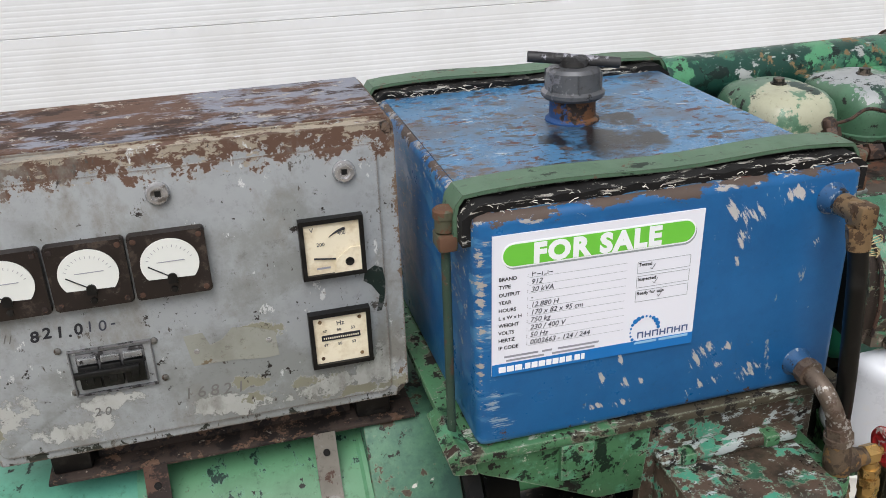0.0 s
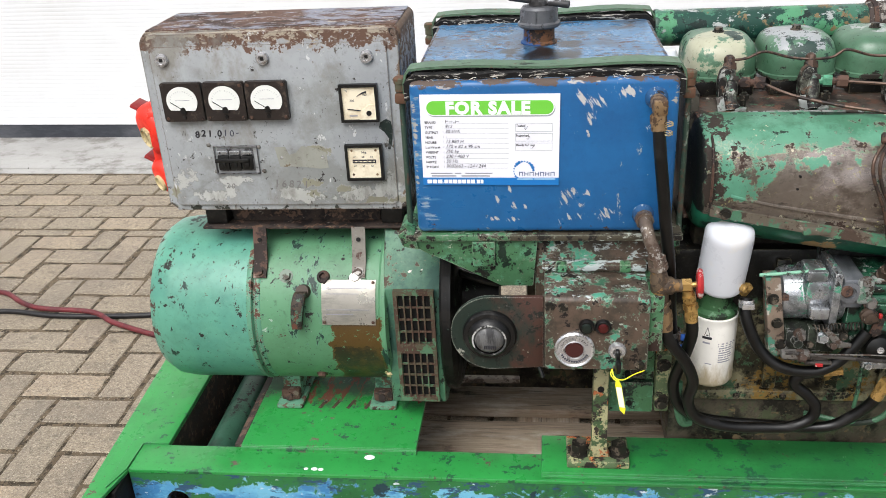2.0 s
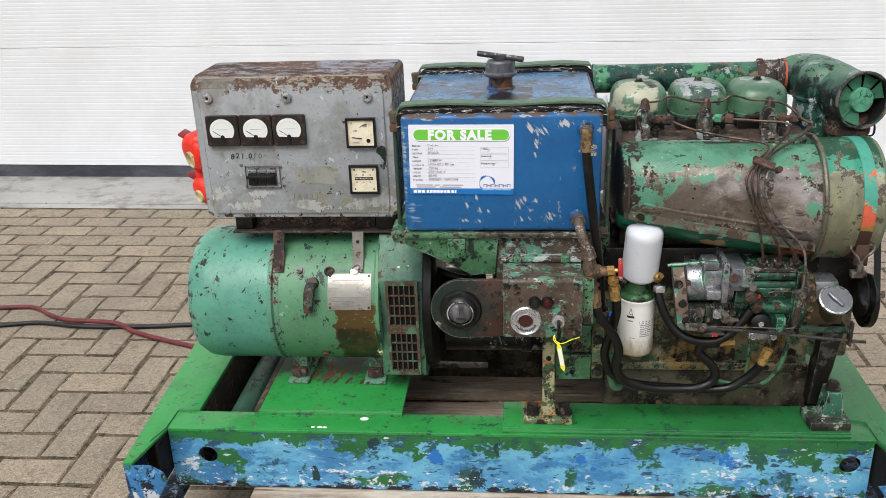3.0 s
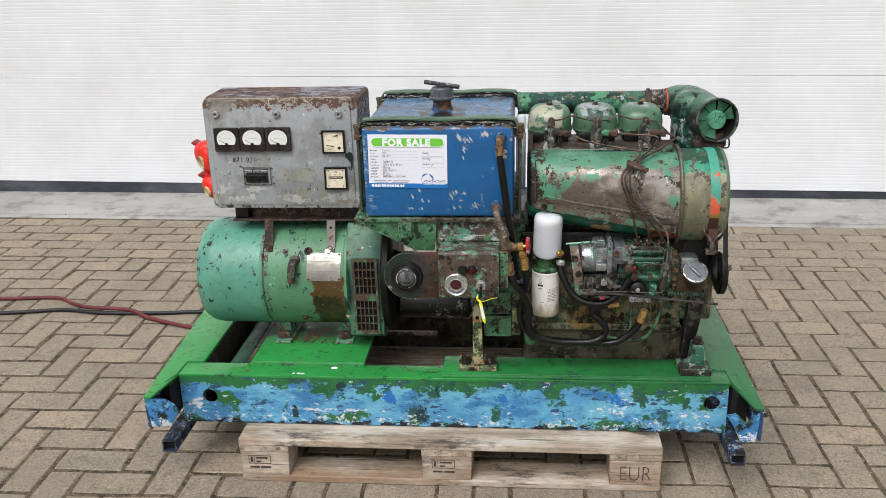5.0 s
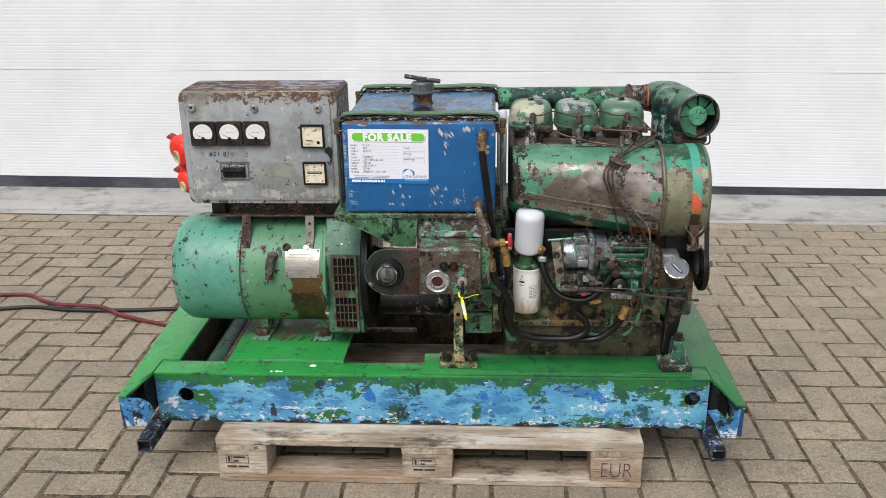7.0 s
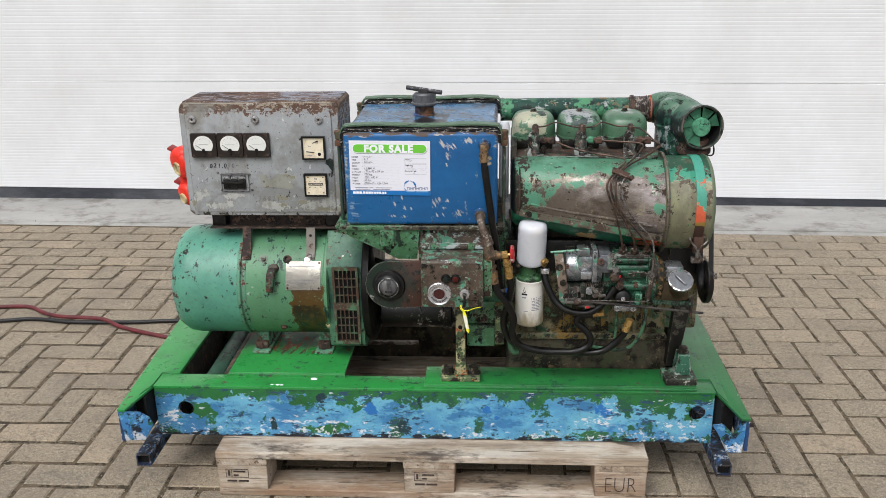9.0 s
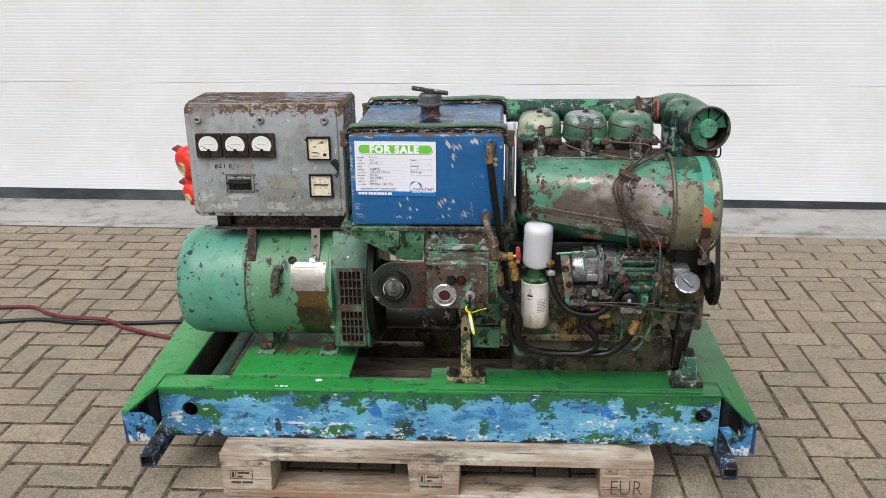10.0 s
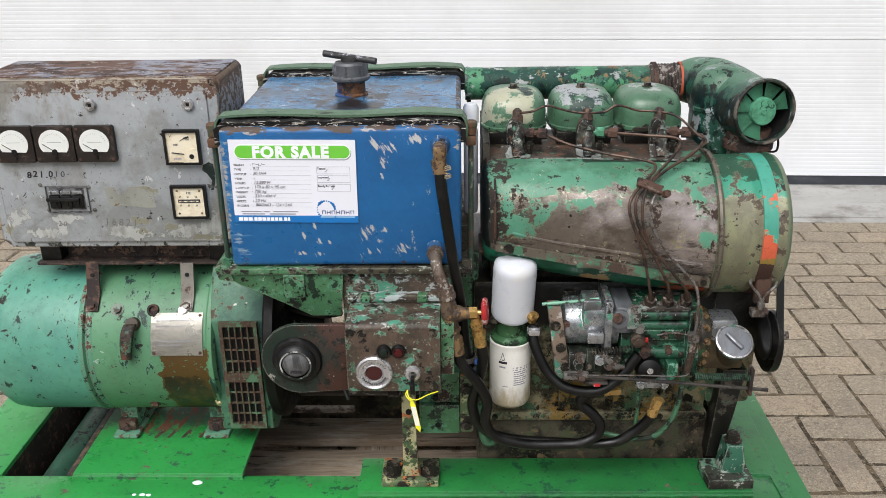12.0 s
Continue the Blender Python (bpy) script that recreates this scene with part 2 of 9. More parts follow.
# paler than the tank sides: the sky's reflection is put into this blue
M["tank_top"] = coat("sky_toned_oily_blue_paint", S(70, 130, 172), (
    layer(S(86, 104, 124), 0.22, 11, 3.3, stretch=(0.8, 1.1, 1), rough=0.34, edge=0.05, depth=0.05),
    layer(S(108, 90, 80), 0.08, 70, 7.1, stretch=(0.7, 1.2, 1), rough=0.5, edge=0.02, depth=0.1, clump=0.12),
    layer(S(62, 56, 56), 0.13, 90, 1.7, stretch=(0.7, 1.3, 1), rough=0.34, edge=0.02, depth=0.05, clump=0.12),
    layer(S(112, 74, 62), 0.06, 80, 9.4, stretch=(0.6, 1.3, 1), rough=0.7, clump=0.1),
    layer(S(196, 204, 210), 0.03, 70, 2.9, stretch=(0.5, 1.5, 1), rough=0.6),
    layer(S(40, 38, 40), 0.45, 16, 5.5, rough=0.3, edge=0.06, depth=0.05, box=(-0.075, 0.05, 0.2, 0.36, 1.0, 1.1)),
), rough=0.28, vary=0.1, spec=0.6, grime=0.4)
M["strap"] = coat("green_strap_paint", S(92, 122, 98), (
    layer(S(44, 66, 52), 0.05, 44, 2.3, stretch=(0.5, 1, 1), clump=0.08),
    layer(S(120, 100, 84), 0.03, 60, 4.4, rough=0.8, clump=0.1),
), rough=0.5, vary=0.15, wear=(S(74, 72, 62), 0.002, 0.0))
M["frayed"] = coat("frayed_rubber_liner", S(34, 32, 32), (
    layer(S(190, 186, 178), 0.13, 90, 2.2, stretch=(0.2, 1, 2.2), rough=0.9, depth=-0.6),
), rough=0.85, vary=0.2)
M["alt"] = coat("light_green_alternator_paint", S(96, 162, 140), (
    layer(S(84, 150, 134), 0.30, 6, 7.2, rough=0.4, depth=0.0, edge=0.08),
    layer(S(92, 144, 108), 0.80, 3.2, 4.2, rough=0.45, depth=0.0, edge=0.12, grad=("x", -0.545, -0.535, -0.6, 0.10)),
    layer(S(30, 70, 60), 0.046, 32, 6.5, stretch=(1.5, 1, 0.6), rough=0.5, clump=0.17, rim=S(112, 162, 142)),
    layer(S(44, 48, 40), 0.022, 46, 4.5, rough=0.6, clump=0.16, rim=S(110, 150, 128)),
    layer(S(96, 74, 64), 0.010, 50, 2.5, rough=0.85, clump=0.16),
    layer(S(92, 72, 62), 0.05, 40, 3.7, rough=0.85, clump=0.06, grad=("x", -0.69, -0.735, -0.25, 0.04)),
    layer(S(160, 176, 166), 0.004, 50, 9.0, stretch=(0.6, 1, 1.6), rough=0.6, clump=0.14),
    # greyer and darker towards the bottom of the drum
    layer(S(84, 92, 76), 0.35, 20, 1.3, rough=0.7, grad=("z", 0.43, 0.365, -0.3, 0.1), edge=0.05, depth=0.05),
    layer(S(92, 70, 26), 0.995, 14, 3.9, rough=0.42, box=(-0.398, -0.309, 0.1, 0.4, 0.33, 0.556), depth=0.15),
    layer(S(54, 50, 26), 0.60, 12, 5.9, rough=0.42, box=(-0.392, -0.309, 0.1, 0.4, 0.33, 0.50), edge=0.05, depth=0.0),
    layer(S(88, 150, 126), 0.03, 60, 8.1, rough=0.42, box=(-0.398, -0.309, 0.1, 0.4, 0.36, 0.54), clump=0.1),
), rough=0.34, vary=0.1)
M["alt_band"] = coat("rusty_green_seam_paint", S(92, 148, 122), (
    layer(S(104, 70, 58), 0.14, 46, 2.5, rough=0.85, clump=0.10, rim=CHIP_RIM),
    layer(S(44, 56, 46), 0.12, 60, 4.5, rough=0.6, clump=0.08),
), rough=0.4, vary=0.1, wear=(S(110, 80, 66), 0.003, 0.0))
M["green_box"] = coat("mid_green_worn_paint", S(78, 126, 88), (
    layer(S(92, 150, 116), 0.26, 22, 4.4, rough=0.45, edge=0.03),
    layer(S(36, 62, 46), 0.20, 34, 1.9, rough=0.5, clump=0.06),
    layer(RUST_DK, 0.07, 40, 3.6, rough=0.8, clump=0.12, rim=CHIP_RIM),
    layer(S(40, 36, 30), 0.06, 70, 5.6, rough=0.7, clump=0.12),
    layer(S(196, 196, 182), 0.008, 70, 8.8, stretch=(1.6, 1, 0.7), rough=0.7, clump=0.12),
), rough=0.45, vary=0.18, wear=(S(176, 182, 166), 0.003, -0.02))
M["brown_box"] = coat("flaked_green_over_brown_primer", S(98, 82, 70), (
    layer(S(74, 66, 56), 0.40, 16, 1.1, rough=0.5, edge=0.06, depth=0.0),
    layer(S(78, 156, 130), 0.085, 30, 2.4, rough=0.45, depth=-0.5, clump=0.11, rim=S(176, 190, 172)),
    layer(S(62, 110, 86), 0.05, 40, 6.4, rough=0.5, depth=-0.3, clump=0.10, rim=S(160, 176, 156)),
    layer(S(176, 186, 186), 0.075, 44, 5.1, stretch=(0.6, 1.3, 1.4), rough=0.6, clump=0.08, grad=("z", 0.690, 0.712, -0.14, 0.03)),
    layer(S(170, 178, 164), 0.022, 80, 3.3, stretch=(1, 1, 1), rough=0.6, clump=0.10),
    layer(S(46, 38, 34), 0.08, 60, 7.9, rough=0.8, clump=0.08),
), rough=0.45, vary=0.15, wear=(S(150, 164, 146), 0.003, -0.01))
M["dark_plate"] = coat("dark_green_brown_plate", S(44, 62, 54), (
    layer(S(84, 56, 46), 0.40, 17, 2.9, stretch=(1.2, 1, 0.7), rough=0.5, edge=0.07, depth=0.0, grad=("x", -0.12, -0.02, -0.12, 0.10)),
    layer(S(34, 44, 38), 0.14, 50, 5.2, rough=0.6, clump=0.08),
    layer(S(150, 150, 140), 0.012, 60, 3.2, rough=0.7, clump=0.1),
), rough=0.42, vary=0.15, wear=(S(160, 160, 150), 0.003, -0.02))
M["cowl"] = coat("worn_green_over_steel_cowl", S(130, 121, 112), (
    layer(S(112, 102, 94), 0.42, 8, 2.6, stretch=(0.7, 1, 1.2), rough=0.34, metal=0.45, edge=0.08, depth=0.0),
    # pale steel from mid length on, its sheen put into the colour
    layer(S(184, 174, 170), 0.40, 7, 6.3, stretch=(0.6, 1, 1.4), rough=0.22, metal=0.65, edge=0.08, depth=0.0, grad=("x", 0.30, 0.42, -0.2, 0.03)),
    layer(S(82, 70, 60), 0.26, 16, 1.7, stretch=(0.8, 1, 1), rough=0.5, edge=0.05, depth=0.0, clump=0.06),
    layer(S(70, 60, 52), 0.30, 30, 5.2, stretch=(0.35, 1, 1.6), rough=0.5, edge=0.03, depth=0.05, grad=("z", 0.845, 0.780, -0.16, 0.02)),
    layer(S(150, 144, 100), 0.03, 140, 3.8, rough=0.7, clump=0.13),
    layer(S(92, 148, 122), 0.46, 18, 4.1, stretch=(0.7, 1, 1), rough=0.34, depth=-0.3, edge=0.016, grad=("z", 0.876, 0.914, -0.24, 0.18), rim=S(160, 168, 140)),
    layer(S(90, 152, 126), 0.20, 22, 6.1, rough=0.36, depth=-0.4, rim=S(160, 168, 140), spots=((0.272, 0.865, 0.050, 0.046), (0.325, 0.868, 0.030, 0.030), (0.590, 0.880, 0.030, 0.040), (0.606, 0.815, 0.016, 0.026), (0.545, 0.898, 0.040, 0.022), (0.40, 0.885, 0.05, 0.014), (0.265, 0.800, 0.020, 0.014), (0.30, 0.775, 0.05, 0.006))),
    layer(S(66, 122, 94), 0.22, 12, 9.3, rough=0.42, depth=-0.1, grad=("z", 0.890, 0.925, -0.3, 0.1), edge=0.07),
    layer(S(36, 66, 50), 0.045, 40, 8.8, stretch=(0.7, 1, 1.2), rough=0.5, clump=0.12, grad=("z", 0.84, 0.90, -0.08, 0.03), rim=S(120, 168, 144)),
    layer(S(72, 54, 46), 0.07, 36, 8.2, rough=0.8, clump=0.13, rim=S(170, 164, 148)),
    layer(S(66, 54, 45), 0.22, 36, 2.2, rough=0.75, clump=0.10, grad=("x", 0.34, 0.25, -0.2, 0.06)),
    layer(S(22, 30, 25), 0.60, 26, 7.1, rough=0.5, grad=("x", 0.250, 0.230, -0.4, 0.12), rim=S(60, 100, 80)),
    layer(S(190, 184, 160), 0.014, 60, 5.5, rough=0.7, clump=0.14),
), rough=0.28, metal=0.55, vary=0.16, bump=0.25, grime=0.5)
M["cowl_under"] = coat("teal_green_cowl_underside", S(30, 112, 86), (
    layer(S(24, 84, 64), 0.40, 8, 1.6, rough=0.36, edge=0.06, depth=0.0),
    layer(S(206, 100, 62), 0.62, 24, 7.3, rough=0.6, box=(0.545, 0.66, 0.0, 0.4, 0.69, 0.745), clump=0.08),
    layer(S(168, 140, 96), 0.75, 26, 3.3, rough=0.6, box=(0.40, 0.445, 0.0, 0.4, 0.70, 0.745), rim=S(190, 190, 160)),
    layer(S(190, 190, 176), 0.03, 40, 5.3, stretch=(0.5, 1, 1.6), rough=0.6, clump=0.12),
    layer(S(20, 40, 32), 0.10, 40, 6.4, rough=0.5, clump=0.10),
), rough=0.34, vary=0.12)
M["ring"] = coat("cream_green_blower_ring", S(142, 144, 112), (
    layer(S(122, 120, 98), 0.40, 8, 5.1, stretch=(1, 1, 0.5), rough=0.5, edge=0.06, depth=0.0),
    layer(S(58, 150, 124), 0.5, 13, 3.4, rough=0.40, depth=-0.3, grad=("z", 0.865, 0.900, -0.25, 0.22), rim=S(170, 180, 160)),
    layer(S(40, 88, 66), 0.42, 18, 9.6, rough=0.45, grad=("z", 0.885, 0.915, -0.25, 0.10)),
    layer(S(92, 80, 66), 0.14, 34, 1.2, rough=0.6, clump=0.12, rim=S(160, 156, 130)),
    layer(S(40, 110, 66), 0.10, 34, 6.2, rough=0.5, clump=0.10, grad=("z", 0.79, 0.72, -0.15, 0.06)),
    layer(S(46, 42, 34), 0.03, 70, 7.7, rough=0.6, clump=0.13),
    layer(S(112, 124, 100), 0.80, 9, 8.8, rough=0.5, edge=0.05, depth=0.0, grad=("x", 0.735, 0.742, -0.6, 0.1)),
), rough=0.4, metal=0.1, vary=0.12, grime=0.45)
M["ring_band"] = coat("orange_and_teal_band", S(72, 160, 140), (
    layer(S(212, 100, 62), 0.45, 24, 3.9, rough=0.6, clump=0.06, grad=("z", 0.84, 0.79, -0.12, 0.22), rim=S(190, 190, 150)),
    layer(S(150, 128, 52), 0.5, 26, 2.9, rough=0.7, grad=("z", 0.80, 0.775, -0.4, 0.1)),
    layer(S(82, 56, 46), 0.97, 14, 1.8, rough=0.8, grad=("z", 0.782, 0.760, -0.5, 0.3)),
    layer(S(206, 100, 66), 0.6, 30, 6.8, rough=0.6, box=(0.6, 0.8, 0.0, 0.4, 0.868, 0.886)),
), rough=0.4, vary=0.1)
M["cover"] = coat("camouflaged_valve_cover_paint", S(76, 113, 88), (
    layer(S(92, 134, 106), 0.35, 7, 5.5, rough=0.36, edge=0.08, depth=0.0),
    layer(S(180, 180, 156), 0.56, 15, 3.2, rough=0.42, depth=0.2, box=(0.2, 0.325, 0.2, 0.425, 0.965, 1.03), rim=S(120, 156, 126)),
    layer(S(30, 70, 60), 0.90, 22, 6.8, rough=0.5, box=(0.298, 0.322, 0.365, 0.415, 1.0, 1.04)),
    layer(S(160, 164, 166), 0.72, 24, 8.1, rough=0.45, box=(0.372, 0.448, 0.30, 0.46, 1.000, 1.04)),
    layer(S(30, 72, 62), 0.60, 30, 2.2, rough=0.5, box=(0.385, 0.462, 0.30, 0.40, 0.985, 1.014)),
    layer(S(176, 180, 178), 0.55, 26, 4.4, rough=0.5, box=(0.515, 0.572, 0.38, 0.48, 1.015, 1.04)),
    layer(S(40, 44, 34), 0.04, 70, 2.7, rough=0.7, clump=0.12),
    layer(S(60, 52, 40), 0.22, 40, 9.7, rough=0.7, grad=("z", 0.972, 0.95, -0.15, 0.08)),
), rough=0.33, vary=0.1, spec=0.6, grime=0.45)
M["manifold"] = coat("patchy_green_manifold_paint", S(34, 82, 70), (
    layer(S(90, 156, 116), 0.5, 26, 2.1, rough=0.45, spots=((0.215, 1.0, 0.028, 0.05), (0.45, 1.02, 0.04, 0.02), (0.50, 0.99, 0.03, 0.03))),
    layer(S(72, 124, 102), 0.16, 20, 3.1, rough=0.45, clump=0.08),
    layer(S(176, 180, 178), 0.20, 22, 5.9, stretch=(0.6, 1, 1), rough=0.5, clump=0.08),
    layer(S(140, 118, 84), 0.14, 24, 7.5, rough=0.7, clump=0.10),
    layer(S(24, 54, 46), 0.16, 30, 9.7, rough=0.5, clump=0.06),
), rough=0.4, vary=0.12)
M["intake"] = coat("dark_green_air_cleaner_paint", S(42, 92, 76), (
    layer(S(22, 52, 50), 0.52, 15, 3.9, stretch=(1, 1, 0.6), rough=0.40, clump=0.08),
    layer(S(84, 122, 100), 0.24, 10, 8.3, rough=0.4, edge=0.05, depth=0.0, grad=("z", 0.99, 1.04, -0.15, 0.1)),
    layer(S(150, 158, 160), 0.22, 22, 6.3, stretch=(1, 1, 0.7), rough=0.5, clump=0.12),
    layer(S(20, 32, 28), 0.08, 50, 2.6, rough=0.5, clump=0.10),
    layer(S(96, 80, 66), 0.05, 40, 1.5, rough=0.8, clump=0.12),
), rough=0.34, vary=0.12)
M["fan_green"] = coat("bright_green_vane_paint", S(96, 172, 138), (layer(S(40, 84, 66), 0.08, 50, 2.2, clump=0.12), layer(S(70, 128, 98), 0.3, 14, 5.2, edge=0.06, depth=0.0)), rough=0.42, vary=0.1, grime=0.3)
M["frame"] = coat("fresh_green_frame_paint", S(42, 154, 72), (
    layer(S(36, 118, 62), 0.62, 2.2, 3.3, rough=0.35, depth=0.0, edge=0.14, grad=("x", -0.1, 0.25, -0.25, 0.12)),
    layer(S(28, 92, 62), 0.05, 36, 5.6, rough=0.4, depth=0.1, clump=0.10),
    layer(S(110, 92, 82), 0.015, 60, 2.8, rough=0.8, clump=0.14),
    layer(S(206, 214, 204), 0.004, 40, 7.7, rough=0.6, clump=0.12),
), rough=0.32, vary=0.1, spec=0.55, wear=(S(96, 150, 116), 0.003, -0.01))
M["web"] = coat("blue_frame_paint_in_flaked_layers", S(84, 158, 202), (
    layer(S(112, 184, 212), 0.40, 7, 2.8, stretch=(0.7, 1, 1), rough=0.5, edge=0.06, depth=0.0),
    layer(S(62, 134, 184), 0.24, 14, 6.9, stretch=(0.6, 1, 1.2), rough=0.5, edge=0.03, depth=0.1),
    layer(S(44, 122, 66), 0.40, 18, 4.7, stretch=(0.7, 1, 0.8), rough=0.42, depth=-0.4, grad=("z", 0.240, 0.297, -0.20, 0.15), rim=S(140, 186, 180)),
    layer(S(44, 116, 64), 0.36, 24, 1.3, stretch=(0.8, 1, 1), rough=0.42, depth=-0.4, spots=((-0.655, 0.235, 0.050, 0.046), (-0.360, 0.262, 0.060, 0.026), (-0.245, 0.262, 0.050, 0.026), (-0.060, 0.262, 0.045, 0.030), (0.290, 0.250, 0.028, 0.034), (0.62, 0.262, 0.07, 0.028), (0.725, 0.240, 0.026, 0.030), (-0.190, 0.250, 0.036, 0.007, 40), (0.47, 0.168, 0.11, 0.013), (-0.30, 0.172, 0.11, 0.015))),
    layer(S(44, 104, 76), 0.13, 18, 2.7, stretch=(0.7, 1, 0.7), rough=0.45, depth=-0.2, clump=0.10),
    layer(S(52, 90, 120), 0.08, 60, 5.9, stretch=(0.4, 1, 1.3), rough=0.6, clump=0.12),
    layer(S(36, 124, 196), 0.46, 26, 7.2, rough=0.45, depth=0.2, spots=((0.477, 0.248, 0.032, 0.022), (0.157, 0.238, 0.015, 0.014), (0.188, 0.216, 0.008, 0.008), (-0.166, 0.242, 0.018, 0.020))),
    layer(S(38, 72, 82), 0.38, 30, 9.3, stretch=(0.9, 1, 0.8), rough=0.6, depth=0.2, spots=((-0.310, 0.272, 0.015, 0.018), (-0.085, 0.190, 0.026, 0.030), (-0.030, 0.268, 0.012, 0.024), (-0.450, 0.185, 0.010, 0.024))),
    layer(S(208, 214, 218), 0.08, 80, 1.6, stretch=(0.7, 1, 1.1), rough=0.7, grad=("z", 0.235, 0.165, -0.16, 0.035), clump=0.10),
    layer(S(216, 222, 226), 0.08, 84, 4.2, stretch=(0.6, 1, 1.1), rough=0.7, spots=((-0.36, 0.197, 0.24, 0.010), (0.46, 0.212, 0.11, 0.018), (-0.73, 0.205, 0.05, 0.04), (0.70, 0.20, 0.08, 0.02))),
    layer(S(200, 210, 216), 0.020, 80, 8.1, stretch=(0.5, 1, 1.4), rough=0.7, clump=0.14),
    layer(S(44, 50, 62), 0.24, 50, 2.4, stretch=(0.5, 1, 1.2), rough=0.7, grad=("z", 0.182, 0.150, -0.2, 0.06), clump=0.05),
), rough=0.40, vary=0.08, bump=0.35, grime=0.45)
M["navy"] = coat("chipped_navy_tube_paint", S(38, 62, 92), (
    layer(S(186, 196, 206), 0.14, 46, 3.3, rough=0.7, clump=0.10),
    layer(S(38, 34, 36), 0.40, 30, 6.1, rough=0.6),
    layer(S(72, 130, 180), 0.12, 40, 8.1, rough=0.5, clump=0.08),
    layer(S(90, 62, 50), 0.12, 40, 2.1, rough=0.8, clump=0.08),
), rough=0.45, vary=0.15, wear=(S(120, 108, 100), 0.003, 0.0))
M["block"] = coat("oily_olive_casting_with_shade", S(142, 136, 108), (
    layer(S(66, 60, 47), 0.50, 14, 3.6, rough=0.34, edge=0.05, depth=0.1),
    layer(S(140, 112, 52), 0.09, 26, 5.9, rough=0.6, clump=0.10),
    layer(S(80, 112, 84), 0.20, 24, 8.5, rough=0.5, clump=0.08),
    layer(S(38, 34, 28), 0.16, 40, 1.8, rough=0.3, clump=0.06),
    layer(S(150, 146, 122), 0.02, 80, 4.8, rough=0.6, clump=0.13),
    # darker upward: the shade under the cowl, behind the pump, put into colour
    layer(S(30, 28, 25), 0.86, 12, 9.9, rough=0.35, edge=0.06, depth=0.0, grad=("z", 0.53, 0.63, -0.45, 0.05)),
), rough=0.40, vary=0.25, fine=120.0, bump=0.6, spec=0.35, wear=(S(150, 142, 116), 0.003, 0.01))
M["pan"] = coat("dark_oil_and_shade", S(92, 85, 72), (
    layer(S(50, 46, 41), 0.42, 12, 3.2, rough=0.35, edge=0.05),
    layer(S(84, 90, 66), 0.12, 34, 6.0, rough=0.5, clump=0.1),
    layer(S(120, 104, 78), 0.05, 60, 8.0, rough=0.6, clump=0.13),
), rough=0.45, vary=0.25, fine=120.0, bump=0.6, spec=0.3)
M["orange_green"] = coat("green_paint_with_orange_primer", S(96, 116, 82), (
    layer(S(212, 116, 50), 0.13, 26, 2.4, rough=0.6, clump=0.10),
    layer(S(164, 164, 124), 0.26, 44, 5.8, rough=0.6, clump=0.06),
    layer(S(54, 46, 38), 0.26, 40, 7.4, rough=0.7),
), rough=0.5, vary=0.15, wear=(S(160, 156, 126), 0.003, 0.0))
M["rust_steel"] = coat("rusty_steel", S(98, 74, 62), (
    layer(S(62, 50, 46), 0.4, 22, 2.0, rough=0.8),
    layer(S(128, 116, 106), 0.10, 40, 4.1, rough=0.5, metal=0.4),
), rough=0.7, metal=0.2, vary=0.2)
M["pipe_steel"] = coat("grey_brown_galvanised_pipe", S(116, 102, 90), (
    layer(S(96, 78, 66), 0.30, 26, 2.0, rough=0.7, clump=0.06),
    layer(S(172, 168, 162), 0.15, 50, 4.1, rough=0.5, metal=0.4),
), rough=0.45, metal=0.35, vary=0.2)
M["line_steel"] = coat("brown_fuel_line", S(96, 76, 64), (layer(S(60, 48, 42), 0.4, 30, 2.0),), rough=0.45, metal=0.4, vary=0.2)
M["brass"] = coat("brass", S(190, 156, 92), (layer(S(150, 118, 66), 0.14, 60, 2.0, rough=0.45, metal=0.7),), rough=0.30, metal=0.6, vary=0.1, grime=0.15)
M["dull_brass"] = coat("dull_brass", S(158, 132, 98), (layer(S(104, 82, 62), 0.30, 60, 3.0, rough=0.6, metal=0.4),), rough=0.42, metal=0.6, vary=0.15, grime=0.35)
M["alu"] = coat("cast_aluminium", S(172, 175, 179), (
    layer(S(118, 122, 124), 0.35, 20, 3.0, rough=0.42, metal=0.6, edge=0.05, depth=0.0),
    layer(S(72, 144, 118), 0.07, 34, 7.0, rough=0.5, clump=0.10),
    layer(S(52, 50, 48), 0.05, 50, 5.0, rough=0.6, clump=0.10),
), rough=0.26, metal=0.75, vary=0.16, grime=0.5, wear=(S(226, 228, 230), 0.003, 0.02))
M["pump_green"] = coat("oily_green_pump_casting", S(42, 92, 70), (
    layer(S(92, 150, 124), 0.08, 34, 3.0, rough=0.5, clump=0.08),
    layer(S(28, 36, 30), 0.40, 24, 5.0, rough=0.35, edge=0.03),
    layer(S(168, 170, 166), 0.06, 50, 8.0, rough=0.4, metal=0.4, clump=0.1),
), rough=0.30, vary=0.18, wear=(S(150, 172, 158), 0.003, 0.02))
M["chrome"] = coat("worn_chrome", S(204, 204, 206), (layer(S(130, 124, 118), 0.15, 60, 3.0, rough=0.5, metal=0.6),), rough=0.24, metal=0.72, vary=0.06, grime=0.15)
M["cap_grey"] = coat("grey_zinc_cap", S(116, 118, 122), (layer(S(160, 160, 166), 0.2, 20, 3.0, rough=0.4, metal=0.6), layer(S(62, 58, 58), 0.18, 26, 6.0, rough=0.6)), rough=0.42, metal=0.5, vary=0.12)
M["bolt_steel"] = coat("grey_bolt_steel", S(134, 132, 128), (layer(S(84, 68, 58), 0.4, 60, 3.0, rough=0.7),), rough=0.45, metal=0.6, vary=0.15)
